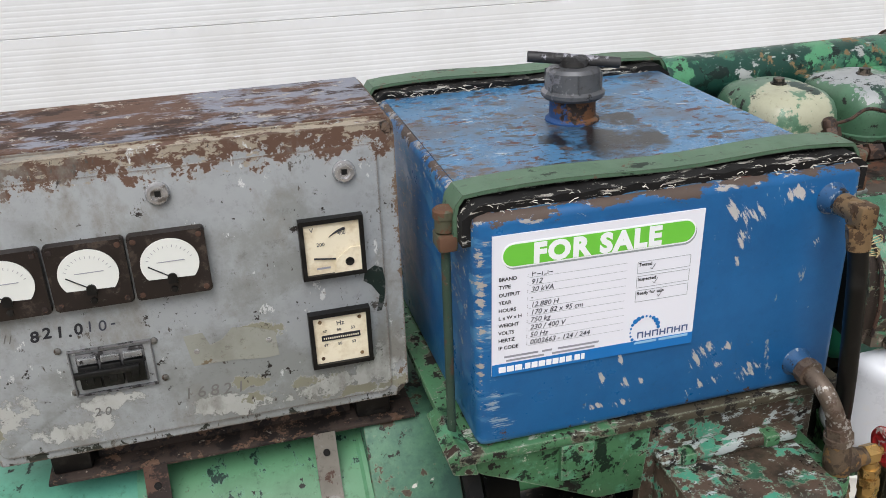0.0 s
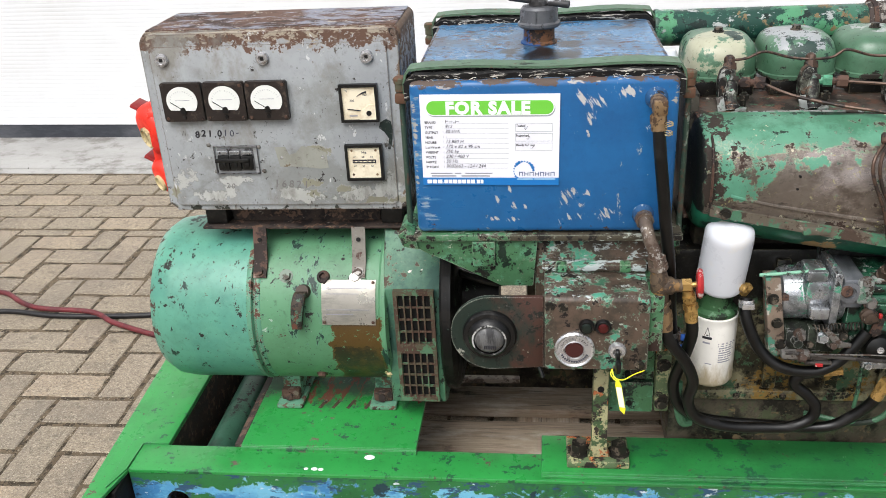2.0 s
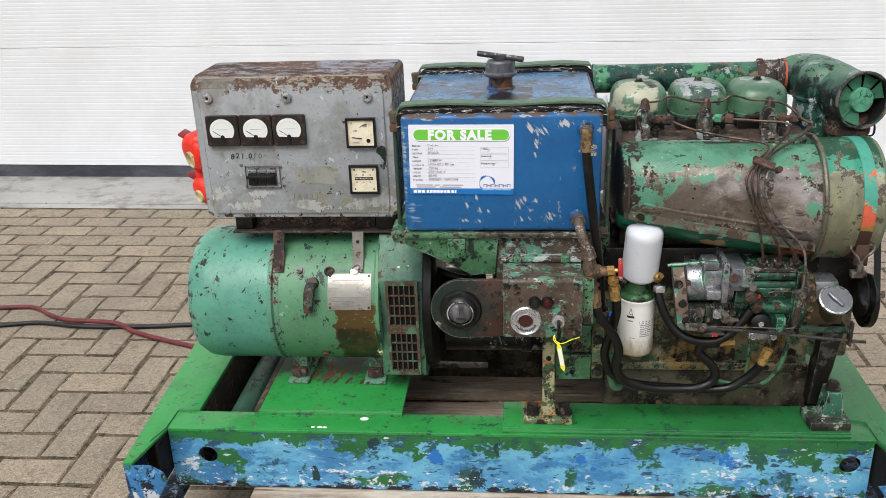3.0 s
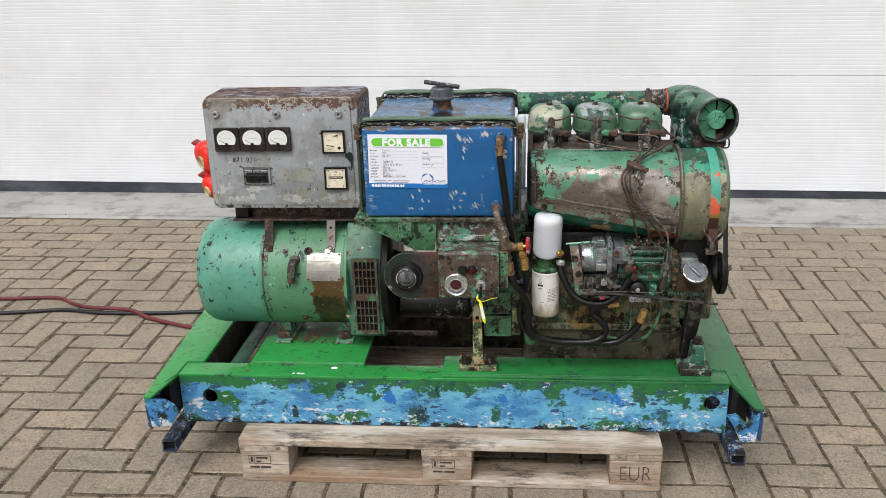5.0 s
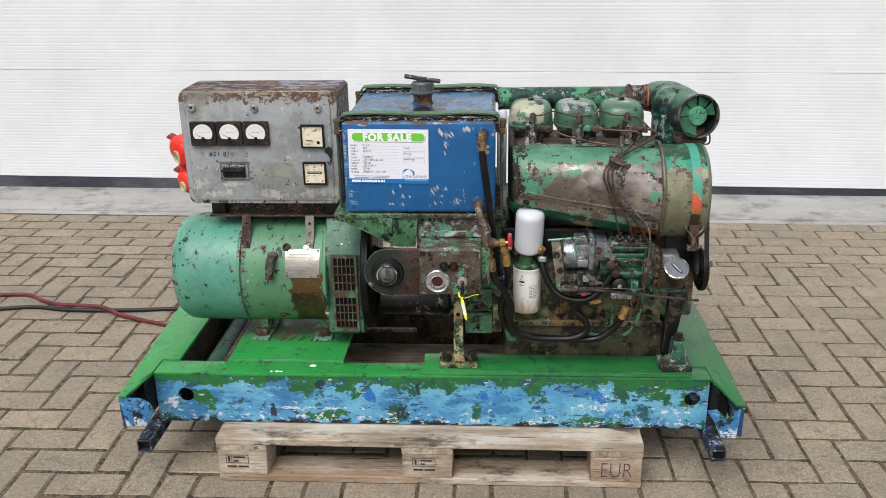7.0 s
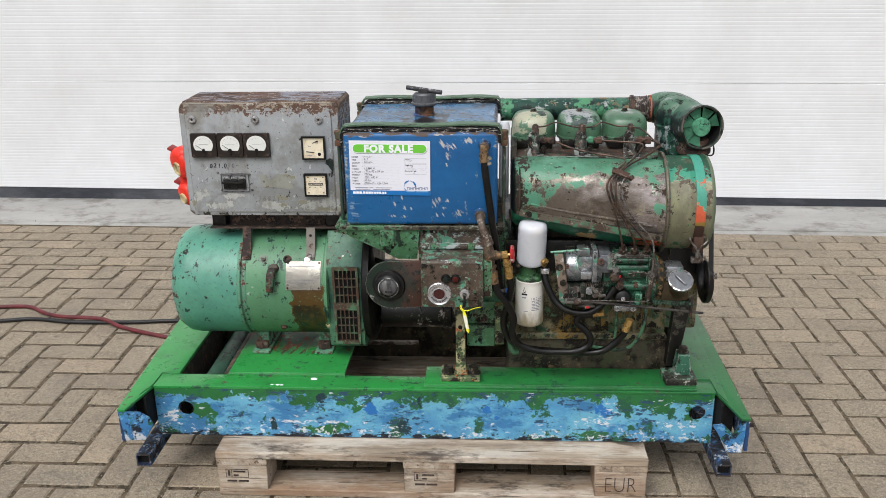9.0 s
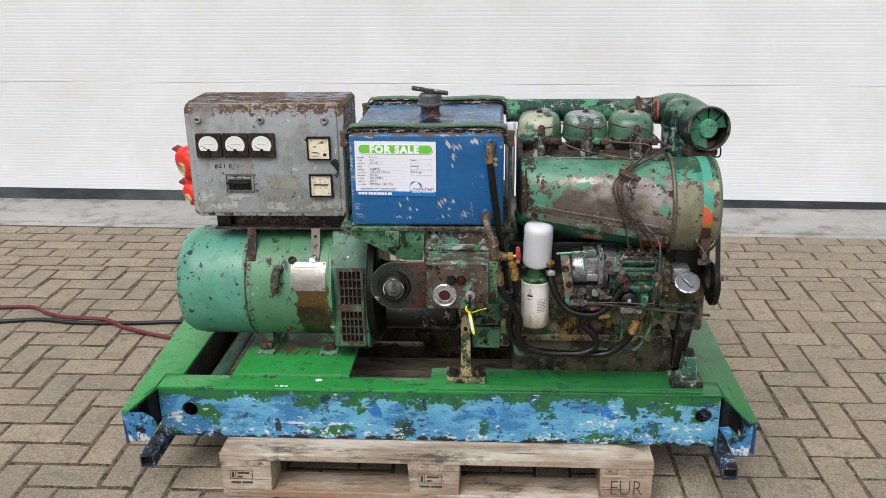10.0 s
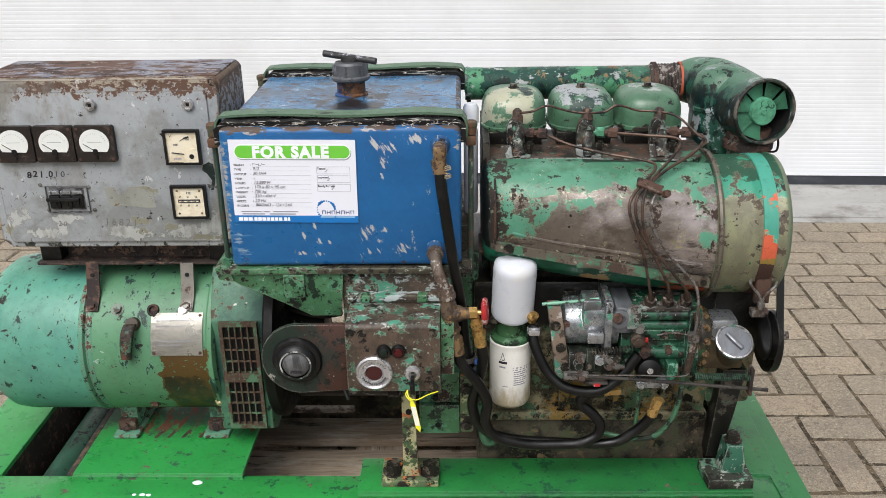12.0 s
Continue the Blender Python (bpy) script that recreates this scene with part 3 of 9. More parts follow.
M["dark_bolt"] = coat("oily_dark_bolt", S(62, 60, 54), (layer(S(104, 94, 82), 0.25, 60, 3.0, rough=0.5),), rough=0.45, metal=0.4, vary=0.15)
M["rubber"] = coat("black_hose_rubber", S(14, 14, 15), (layer(S(44, 43, 42), 0.12, 20, 3.0, rough=0.6, edge=0.05, depth=0.0),), rough=0.40, vary=0.15, bump=0.10, grime=0.12)
M["black"] = coat("black_plastic", S(22, 22, 23), (layer(S(58, 55, 52), 0.10, 40, 3.0, rough=0.6, edge=0.05),), rough=0.42, vary=0.15, grime=0.2)
M["bakelite"] = coat("dark_brown_bakelite", S(56, 46, 42), (layer(S(86, 74, 66), 0.10, 50, 3.0, rough=0.6, edge=0.04),), rough=0.42, vary=0.12)
M["meter_white"] = coat("white_meter_face", S(224, 226, 222), (), rough=0.4, vary=0.02, grime=0.0, deep=1.0, bump=0.0)
M["meter_cream"] = coat("cream_meter_face", S(232, 222, 198), (layer(S(206, 190, 160), 0.2, 30, 2.0, edge=0.08, depth=0.0),), rough=0.45, vary=0.03, grime=0.0, deep=1.0, bump=0.02)
M["ink"] = coat("black_ink", S(38, 38, 44), (), rough=0.7, vary=0.1, grime=0.0, deep=1.0, bump=0.0)
M["pen"] = coat("blue_black_pen", S(62, 64, 76), (), rough=0.7, vary=0.15, grime=0.0, deep=1.0, bump=0.0)
M["pale_ink"] = coat("faint_grey_marker", S(112, 110, 108), (), rough=0.7, vary=0.2, grime=0.0, deep=1.0, bump=0.0)
M["grey_print"] = coat("pale_grey_print", S(150, 150, 160), (), rough=0.7, vary=0.05, grime=0.0, deep=1.0, bump=0.0)
M["paper"] = coat("white_sign_paper", S(228, 229, 238), (), rough=0.38, vary=0.02, vary_scale=3.0, grime=0.0, deep=1.0, bump=0.02)
M["sign_green"] = coat("bright_green_print", S(110, 196, 66), (), rough=0.4, vary=0.03, grime=0.0, deep=1.0, bump=0.0)
M["sign_blue"] = coat("blue_print", S(24, 112, 184), (), rough=0.4, vary=0.03, grime=0.0, deep=1.0, bump=0.0)
M["white_print"] = coat("white_print", S(240, 242, 246), (), rough=0.4, vary=0.02, grime=0.0, deep=1.0, bump=0.0)
M["shade_print"] = coat("grey_drop_print", S(150, 156, 160), (), rough=0.5, vary=0.03, grime=0.0, deep=1.0, bump=0.0)
M["filter_white"] = coat("white_filter_enamel", S(208, 211, 218), (layer(S(216, 211, 202), 0.10, 9, 3.0, rough=0.5, edge=0.08, depth=0.0),), rough=0.28, vary=0.02, grime=0.0, deep=1.0, bump=0.05)
M["filter_old"] = coat("off_white_filter_enamel", S(238, 236, 230), (layer(S(190, 178, 150), 0.22, 10, 3.0, stretch=(1.4, 1.4, 0.5), rough=0.5, edge=0.08, depth=0.0, grad=("z", 0.56, 0.48, -0.2, 0.08)),), rough=0.32, vary=0.03, bump=0.05, grime=0.2)
M["red_plastic"] = coat("red_socket_plastic", S(232, 52, 36), (layer(S(196, 40, 30), 0.2, 12, 2.0, edge=0.08, depth=0.0),), rough=0.38, vary=0.06, grime=0.0, deep=1.0, bump=0.06)
M["pin_cream"] = coat("yellowed_plastic", S(200, 184, 140), (layer(S(150, 136, 100), 0.2, 30, 2.0),), rough=0.5, vary=0.1)
M["red_paint"] = coat("chipped_red_paint", S(176, 36, 40), (layer(S(206, 196, 190), 0.12, 60, 3.0, rough=0.5),), rough=0.4, vary=0.1)
M["red_glass"] = coat("dark_red_lens", S(84, 26, 26), (), rough=0.15, vary=0.1, bump=0.02, grime=0.2)
M["maroon"] = coat("maroon_gauge_disc", S(82, 40, 38), (), rough=0.35, vary=0.1, bump=0.05, grime=0.2)
M["yellow"] = coat("bright_yellow_tag", S(236, 232, 52), (), rough=0.5, vary=0.05, grime=0.0, deep=1.0, bump=0.05)
M["tag_white"] = coat("tag_paper", S(236, 236, 224), (), rough=0.6, vary=0.03, grime=0.0, deep=1.0, bump=0.03)
M["blue_clip"] = coat("blue_clamp_paint", S(52, 106, 190), (), rough=0.4, vary=0.1)
# near-black that puts the shade inside holes and gaps into the colour
M["hole_shade"] = coat("shade_inside_holes", S(14, 13, 13), (), rough=0.8, vary=0.2)
M["nameplate"] = coat("brushed_nameplate", S(208, 204, 194), (layer(S(160, 156, 146), 0.25, 20, 3.0, stretch=(0.5, 1, 2), rough=0.4, metal=0.5, edge=0.08, depth=0.0),), rough=0.3, metal=0.55, vary=0.06, bump=0.1, grime=0.2)
M["door_white"] = coat("white_door_enamel", S(227, 229, 232), (layer(S(217, 218, 219), 0.25, 2.5, 3.0, rough=0.45, edge=0.15, depth=0.0),), rough=0.4, vary=0.02, vary_scale=1.2, grime=0.0, deep=1.0, bump=0.03)
M["seal"] = coat("dark_grey_door_seal", S(66, 70, 78), (layer(S(96, 98, 104), 0.2, 6, 3.0, stretch=(0.3, 1, 1), edge=0.08, depth=0.0),), rough=0.6, vary=0.1, grime=0.2)
M["apron"] = coat("pale_concrete", S(160, 159, 156), (
    layer(S(176, 175, 172), 0.35, 2.4, 3.0, stretch=(0.6, 1, 1), rough=0.85, edge=0.12, depth=0.0),
    layer(S(136, 133, 128), 0.16, 5, 6.0, rough=0.85, edge=0.06, depth=0.0),
    layer(S(90, 86, 80), 0.012, 26, 8.0, rough=0.9),
), rough=0.8, vary=0.06, vary_scale=2.0, bump=0.25, fine=160.0, grime=0.2)
M["sand"] = coat("mossy_joint_sand", S(112, 98, 78), (
    layer(S(76, 66, 50), 0.36, 34, 3.0, rough=0.95),
    layer(S(92, 84, 68), 0.16, 60, 4.0, rough=0.95),
    layer(S(176, 166, 146), 0.07, 150, 6.0, rough=0.95),
), rough=0.95, vary=0.2, bump=0.8, fine=300.0)


def paver_material():
    m, nt, b = shader("concrete_paver", 0.85)
    co = nt.nodes.new("ShaderNodeTexCoord").outputs["Object"]
    info = nt.nodes.new("ShaderNodeObjectInfo")
    isl = nt.nodes.new("ShaderNodeNewGeometry")
    rnd = math_node(nt, "FRACT", math_node(nt, "ADD", info.outputs["Random"], isl.outputs["Random Per Island"]), 0.0)
    shift = nt.nodes.new("ShaderNodeVectorMath")
    comb = nt.nodes.new("ShaderNodeCombineXYZ")
    nt.links.new(math_node(nt, "MULTIPLY", rnd, 37.0), comb.inputs[0])
    nt.links.new(math_node(nt, "MULTIPLY", rnd, 91.0), comb.inputs[1])
    nt.links.new(co, shift.inputs[0])
    nt.links.new(comb.outputs[0], shift.inputs[1])
    v = shift.outputs[0]
    ramp = nt.nodes.new("ShaderNodeValToRGB")
    e = ramp.color_ramp.elements
    e[0].position, e[0].color = 0.0, S(142, 130, 112)
    e[1].position, e[1].color = 1.0, S(163, 147, 125)
    for pos, col in ((0.3, S(150, 137, 117)), (0.6, S(145, 134, 116)), (0.8, S(154, 140, 121))):
        el = ramp.color_ramp.elements.new(pos)
        el.color = col
    nt.links.new(rnd, ramp.inputs[0])
    cloud = noise_at(nt, v, 9, 1.0, detail=6)
    c = blend(nt, span(nt, cloud, 0.45, 0.75, 0, 0.55), ramp.outputs[0], S(108, 100, 90))
    grain = noise_at(nt, v, 190, 2.0, detail=3, rough=0.7)
    c = blend(nt, span(nt, grain, 0.55, 0.64, 0, 0.7), c, S(190, 181, 164))
    c = blend(nt, span(nt, noise_at(nt, v, 70, 8.0, detail=6), 0.52, 0.66, 0, 0.55), c, S(100, 92, 82))
    c = blend(nt, span(nt, noise_at(nt, v, 260, 5.0, detail=3, rough=0.7), 0.53, 0.62, 0, 0.6), c, S(70, 62, 54))
    c = blend(nt, span(nt, noise_at(nt, v, 90, 3.0, detail=5, rough=0.8), 0.55, 0.63, 0, 0.65), c, S(190, 178, 158))
    c = blend(nt, span(nt, noise_at(nt, v, 80, 9.0, detail=5, rough=0.8), 0.54, 0.61, 0, 0.55), c, S(76, 68, 60))
    c = blend(nt, span(nt, noise_at(nt, v, 22, 6.0, detail=7, rough=0.75), 0.56, 0.64, 0, 0.5), c, S(86, 79, 70))
    world_co = nt.nodes.new("ShaderNodeNewGeometry").outputs["Position"]
    c = blend(nt, span(nt, noise_at(nt, world_co, 3.2, 4.0, detail=7), 0.47, 0.66, 0, 0.45), c, S(112, 104, 95))
    nt.links.new(c, b.inputs["Base Color"])
    bp = node(nt, "ShaderNodeBump", Strength=0.8, Distance=0.0025)
    nt.links.new(math_node(nt, "ADD", noise_at(nt, v, 85, 9.0, detail=5, rough=0.8), math_node(nt, "ADD", grain, math_node(nt, "MULTIPLY", cloud, 0.6))), bp.inputs["Height"])
    nt.links.new(bp.outputs[0], b.inputs["Normal"])
    return m


def wood_material():
    m, nt, b = shader("weathered_pallet_wood", 0.8)
    co = nt.nodes.new("ShaderNodeTexCoord").outputs["Object"]
    info = nt.nodes.new("ShaderNodeObjectInfo")
    comb = nt.nodes.new("ShaderNodeCombineXYZ")
    for i, k in enumerate((7.0, 3.0, 11.0)):
        nt.links.new(math_node(nt, "MULTIPLY", info.outputs["Random"], k), comb.inputs[i])
    add = nt.nodes.new("ShaderNodeVectorMath")
    nt.links.new(co, add.inputs[0])
    nt.links.new(comb.outputs[0], add.inputs[1])
    v = add.outputs[0]
    grain = noise_at(nt, v, 30, 1.0, stretch=(0.12, 1.6, 1.6), detail=7)
    fibre = noise_at(nt, v, 120, 3.0, stretch=(0.06, 1.5, 1.5), detail=4)
    stain = noise_at(nt, v, 9, 5.0, stretch=(0.35, 1, 1), detail=8)
    c = blend(nt, span(nt, grain, 0.35, 0.65), S(186, 169, 148), S(138, 122, 105))
    c = blend(nt, span(nt, fibre, 0.52, 0.68, 0, 0.5), c, S(84, 74, 66))
    c = blend(nt, span(nt, stain, 0.48, 0.62, 0, 0.6), c, S(218, 210, 198))
    c = blend(nt, span(nt, noise_at(nt, v, 4, 2.0, stretch=(0.5, 1, 1), detail=6), 0.50, 0.64, 0, 0.6), c, S(140, 104, 74))
    c = blend(nt, span(nt, noise_at(nt, v, 60, 7.0, stretch=(0.05, 1.2, 1.2), detail=3), 0.62, 0.66, 0, 0.8), c, S(58, 48, 40))
    c = blend(nt, span(nt, noise_at(nt, v, 11, 8.0, stretch=(0.4, 1, 1), detail=9), 0.54, 0.62, 0, 0.85), c, S(62, 52, 44))
    nt.links.new(c, b.inputs["Base Color"])
    bp = node(nt, "ShaderNodeBump", Strength=0.9, Distance=0.003)
    nt.links.new(math_node(nt, "ADD", grain, fibre), bp.inputs["Height"])
    nt.links.new(bp.outputs[0], b.inputs["Normal"])
    return m


M["paver"], M["wood"] = paver_material(), wood_material()


# ---- mesh helpers ----
def part(name, bm, material, parent=None, label="", smooth=35, at=None):
    """Links a bmesh as one mesh object under a thing or a part; its places are in the world unless at is given."""
    me = bpy.data.meshes.new(name)
    bmesh.ops.recalc_face_normals(bm, faces=bm.faces)
    bm.to_mesh(me)
    bm.free()
    if smooth:
        me.polygons.foreach_set("use_smooth", [True] * len(me.polygons))
        me.set_sharp_from_angle(angle=radians(smooth))
    me.materials.append(M[material])
    return place(name, me, parent, label, at)


def place(name, me, parent=None, label="", at=None):
    ob = new(name, me)
    if parent is not None:
        ob.parent = parent
        if parent.type == "EMPTY" and parent.get("kind") != "structure":
            ob.matrix_parent_inverse = Matrix.Translation(-parent.location)
    if at is not None:
        ob.matrix_basis = at
    if label:
        ob["label"] = label
    return ob


def thing(name, at, label, category, group=""):
    e = new(name)
    e.location = at
    e.empty_display_size = 0.05
    return tagged(e, label, category, group)


def B():
    return bmesh.new()


def box(bm, x0, x1, y0, y1, z0, z1, bevel=0.0, seg=2, m=None):
    made = bmesh.ops.create_cube(bm, size=1.0, matrix=Matrix.Translation(((x0 + x1) / 2, (y0 + y1) / 2, (z0 + z1) / 2)) @ Matrix.Diagonal((x1 - x0, y1 - y0, z1 - z0, 1)))
    vs = made["verts"]
    if bevel:
        out = bmesh.ops.bevel(bm, geom=list({e for v in vs for e in v.link_edges}), offset=bevel, segments=seg, profile=0.5, affect="EDGES")
        vs = list({v for f in out["faces"] for v in f.verts} | {v for v in vs if v.is_valid})
    if m is not None:
        bmesh.ops.transform(bm, matrix=m, verts=vs)
    return vs


def basis(p, d):
    """A pose at p whose z axis points along d."""
    return Matrix.Translation(p) @ Vector(d).to_track_quat("Z", "Y").to_matrix().to_4x4()


def cyl(bm, p0, p1, r0, r1=None, seg=24, cap=True):
    p0, p1 = Vector(p0), Vector(p1)
    d = p1 - p0
    return bmesh.ops.create_cone(bm, cap_ends=cap, segments=seg, radius1=r0, radius2=r0 if r1 is None else r1, depth=d.length, matrix=basis((p0 + p1) / 2, d))["verts"]


def lathe(bm, p, d, profile, seg=32, close=False):
    """Turns a profile of (radius, height) round the axis d through p."""
    m = basis(p, d)
    rings = []
    for r, h in profile:
        if r < 1e-6:
            rings.append([bm.verts.new(m @ Vector((0, 0, h)))])
        else:
            rings.append([bm.verts.new(m @ Vector((r * math.cos(2 * math.pi * i / seg), r * math.sin(2 * math.pi * i / seg), h))) for i in range(seg)])
    pairs = list(zip(rings, rings[1:])) + ([(rings[-1], rings[0])] if close else [])
    for a, b in pairs:
        for i in range(seg):
            j = (i + 1) % seg
            if len(a) == 1 and len(b) > 1:
                bm.faces.new((a[0], b[i], b[j]))
            elif len(b) == 1 and len(a) > 1:
                bm.faces.new((a[j], a[i], b[0]))
            elif len(a) > 1:
                bm.faces.new((a[i], a[j], b[j], b[i]))


def prism(bm, poly, axis, a, b, bevel=0.0):
    """Extrudes a polygon along an axis from a to b; its points are the other two coordinates in order."""
    k = "xyz".index(axis)

    def at(pt, v):
        c = list(pt)
        c.insert(k, v)
        return bm.verts.new(c)
    va, vb = [at(p, a) for p in poly], [at(p, b) for p in poly]
    n = len(poly)
    fs = [bm.faces.new(va), bm.faces.new(vb[::-1])]
    fs += [bm.faces.new((va[i], vb[i], vb[(i + 1) % n], va[(i + 1) % n])) for i in range(n)]
    if bevel:
        bmesh.ops.bevel(bm, geom=list({e for f in fs for e in f.edges}), offset=bevel, segments=2, profile=0.5, affect="EDGES")


def smooth_path(points, step=5):
    pts = [Vector(p) for p in points]
    out = []
    for i in range(len(pts) - 1):
        p0, p1, p2, p3 = pts[max(i - 1, 0)], pts[i], pts[i + 1], pts[min(i + 2, len(pts) - 1)]
        for s in range(step):
            t = s / step
            out.append(0.5 * ((2 * p1) + (p2 - p0) * t + (2 * p0 - 5 * p1 + 4 * p2 - p3) * t * t + (3 * p1 - p0 - 3 * p2 + p3) * t ** 3))
    return out + [pts[-1]]


def tube(bm, points, r, seg=12, step=5, straight=False):
    """A round bar or hose along points; r may be a list of radii."""
    pts = [Vector(p) for p in points] if straight else smooth_path(points, step)
    n = len(pts)
    up = Vector((0.13, 0.2, 0.97))
    rings = []
    for i, p in enumerate(pts):
        d = (pts[min(i + 1, n - 1)] - pts[max(i - 1, 0)]).normalized()
        u = (up - d * up.dot(d)).normalized()
        up = u
        w = d.cross(u)
        rr = r if isinstance(r, (int, float)) else r[0] + (r[-1] - r[0]) * i / (n - 1)
        rings.append([bm.verts.new(p + (u * math.cos(2 * math.pi * k / seg) + w * math.sin(2 * math.pi * k / seg)) * rr) for k in range(seg)])
    for a, b in zip(rings, rings[1:]):
        for k in range(seg):
            bm.faces.new((a[k], a[(k + 1) % seg], b[(k + 1) % seg], b[k]))
    bm.faces.new(rings[0][::-1])
    bm.faces.new(rings[-1])


def hexbolt(bm, p, d, r=0.008, h=0.006, washer=True):
    d = Vector(d).normalized()
    p = Vector(p)
    if washer:
        cyl(bm, p - d * 0.002, p + d * 0.0015, r * 1.35, seg=16)
    cyl(bm, p, p + d * h, r, r * 0.95, seg=6)


def holed(bm, x0, x1, z0, z1, y0, y1, holes, n=24):
    """An upright plate along x with round holes (x, z, r) through it."""
    cuts = [x0]
    for hx, hz, r in sorted(holes):
        cuts += [hx - r * 1.5, hx + r * 1.5]
    cuts.append(x1)
    for k in range(0, len(cuts), 2):
        box(bm, cuts[k], cuts[k + 1], y0, y1, z0, z1)
    for hx, hz, r in holes:
        a, b = hx - r * 1.5, hx + r * 1.5
        rings = []
        for y in (y0, y1):
            inner, outer = [], []
            for i in range(n):
                t = 2 * math.pi * i / n
                c, s = math.cos(t), math.sin(t)
                k = min(((b - hx) if c > 0 else (hx - a)) / max(abs(c), 1e-6), ((z1 - hz) if s > 0 else (hz - z0)) / max(abs(s), 1e-6))
                inner.append(bm.verts.new((hx + r * c, y, hz + r * s)))
                outer.append(bm.verts.new((hx + k * c, y, hz + k * s)))
            rings.append((inner, outer))
        (i0, o0), (i1, o1) = rings
        for i in range(n):
            j = (i + 1) % n
            bm.faces.new((i0[i], i0[j], o0[j], o0[i]))
            bm.faces.new((i1[i], o1[i], o1[j], i1[j]))
            bm.faces.new((i0[i], i1[i], i1[j], i0[j]))
            bm.faces.new((o0[i], o0[j], o1[j], o1[i]))
        for cx in (a, b):
            for cz in (z0, z1):
                corner = []
                # fills the corner that the outer ring cuts off
                cand = sorted(range(n), key=lambda q: (o0[q].co.x - cx) ** 2 + (o0[q].co.z - cz) ** 2)[:2]
                for ring in (o0, o1):
                    corner.append([ring[q] for q in cand])
                for y, ring in ((y0, corner[0]), (y1, corner[1])):
                    v = bm.verts.new((cx, y, cz))
                    bm.faces.new((ring[0], ring[1], v))


def lettering(name, text, size, material, parent, m, label="", bold=0.0, align="LEFT", slant=0.0, depth=0.0002, gap=1.0):
    """Raised letters lying in the plane of m, drawn with the built-in font."""
    cu = bpy.data.curves.new(name, "FONT")
    cu.body, cu.size, cu.extrude, cu.offset, cu.align_x, cu.shear = text, size, depth, bold, align, slant
    cu.resolution_u, cu.space_character = 3, gap
    tmp = bpy.data.objects.new(name, cu)
    scene.collection.objects.link(tmp)
    me = bpy.data.meshes.new_from_object(tmp.evaluated_get(bpy.context.evaluated_depsgraph_get()))
    bpy.data.objects.remove(tmp)
    bpy.data.curves.remove(cu)
    me.transform(m)
    me.materials.clear()
    me.materials.append(M[material])
    return place(name, me, parent, label)


def bars(bm, spans, m, depth=0.0003):
    """Flat bars (x0, x1, y0, y1) in the plane of m."""
    for x0, x1, y0, y1 in spans:
        box(bm, x0, x1, y0, y1, 0.0, depth, m=m)


FRONT = Matrix.Rotation(radians(90), 4, "X")          # a plane that faces the front, its y upward


def front_at(x, y, z):
    return Matrix.Translation((x, y, z)) @ FRONT


# ---- the setting: door, apron, ground ----
TURN_G = -2.0
WALL = pose(0, 2.885, 0, 0, 0.3, TURN_G)


def door_section(z0, z1, x0, x1):
    bm = B()
    prof = [(0.003, z0), (0.0, z0 + 0.002)]
    z, pitch = z0 + 0.012, 0.0197
    while z + pitch < z1 - 0.01:
        prof += [(0.0, z), (0.0005, z + 0.0032), (0.0005, z + 0.0058), (0.0, z + 0.0090)]
        z += pitch
    prof += [(0.0, z1 - 0.002), (0.003, z1)]
    prof += [(0.04, z1), (0.04, z0)]
    prism(bm, prof, "x", x0, x1)
    return bm


door = tagged(new("garage_door"), "white sectional garage door with fine horizontal ribs, closed", "garage door", kind="structure")
door.matrix_basis = WALL
edges = [0.060, 0.708, 1.375, 2.035, 2.695, 3.355]
for z0, z1 in zip(edges, edges[1:]):
    part("door_panel", door_section(z0 + 0.0006, z1 - 0.0006, -4.6, 4.6), "door_white", door, smooth=0)
bm = B()
box(bm, -4.6, 4.6, 0.006, 0.05, -0.16, 0.0595)
part("bottom_seal", bm, "seal", door, "dark grey rubber bottom seal", smooth=0)
# unseen wall added round the door to keep sky light out from behind
bm = B()
box(bm, -9, 9, 0.05, 0.30, -0.2, 5.6)
box(bm, -9, 9, -0.02, 0.05, 3.36, 5.6)
box(bm, -9, -4.6, -0.02, 0.05, -0.2, 3.36)
box(bm, 4.6, 9, -0.02, 0.05, -0.2, 3.36)
wall = tagged(part("wall_north", bm, "door_white", smooth=0), "plain white wall round the door, unseen, added to block the sky", "wall", kind="structure")
wall.matrix_basis = WALL

G = pose(0, 0, 0, 0, 0, TURN_G)
bm = B()
box(bm, -60, 60, -60, 60, -0.06, -0.0025)
ground = tagged(part("ground", bm, "sand", smooth=0), "sandy joints and bedding under the paving", "ground", kind="structure")
bm = B()
box(bm, -6, 6, 2.445, 2.95, -0.04, 0.004, 0.003)
apron = tagged(part("apron", bm, "apron", smooth=0), "pale concrete strip along the door", "pavement", kind="structure")
apron.matrix_basis = G
bm = B()
box(bm, -6, 6, 2.388, 2.44, -0.04, 0.001, 0.004)
kerb = tagged(part("edging_strip", bm, "apron", smooth=0), "narrow pale concrete edging between paving and apron", "kerb", kind="structure")
kerb.matrix_basis = G


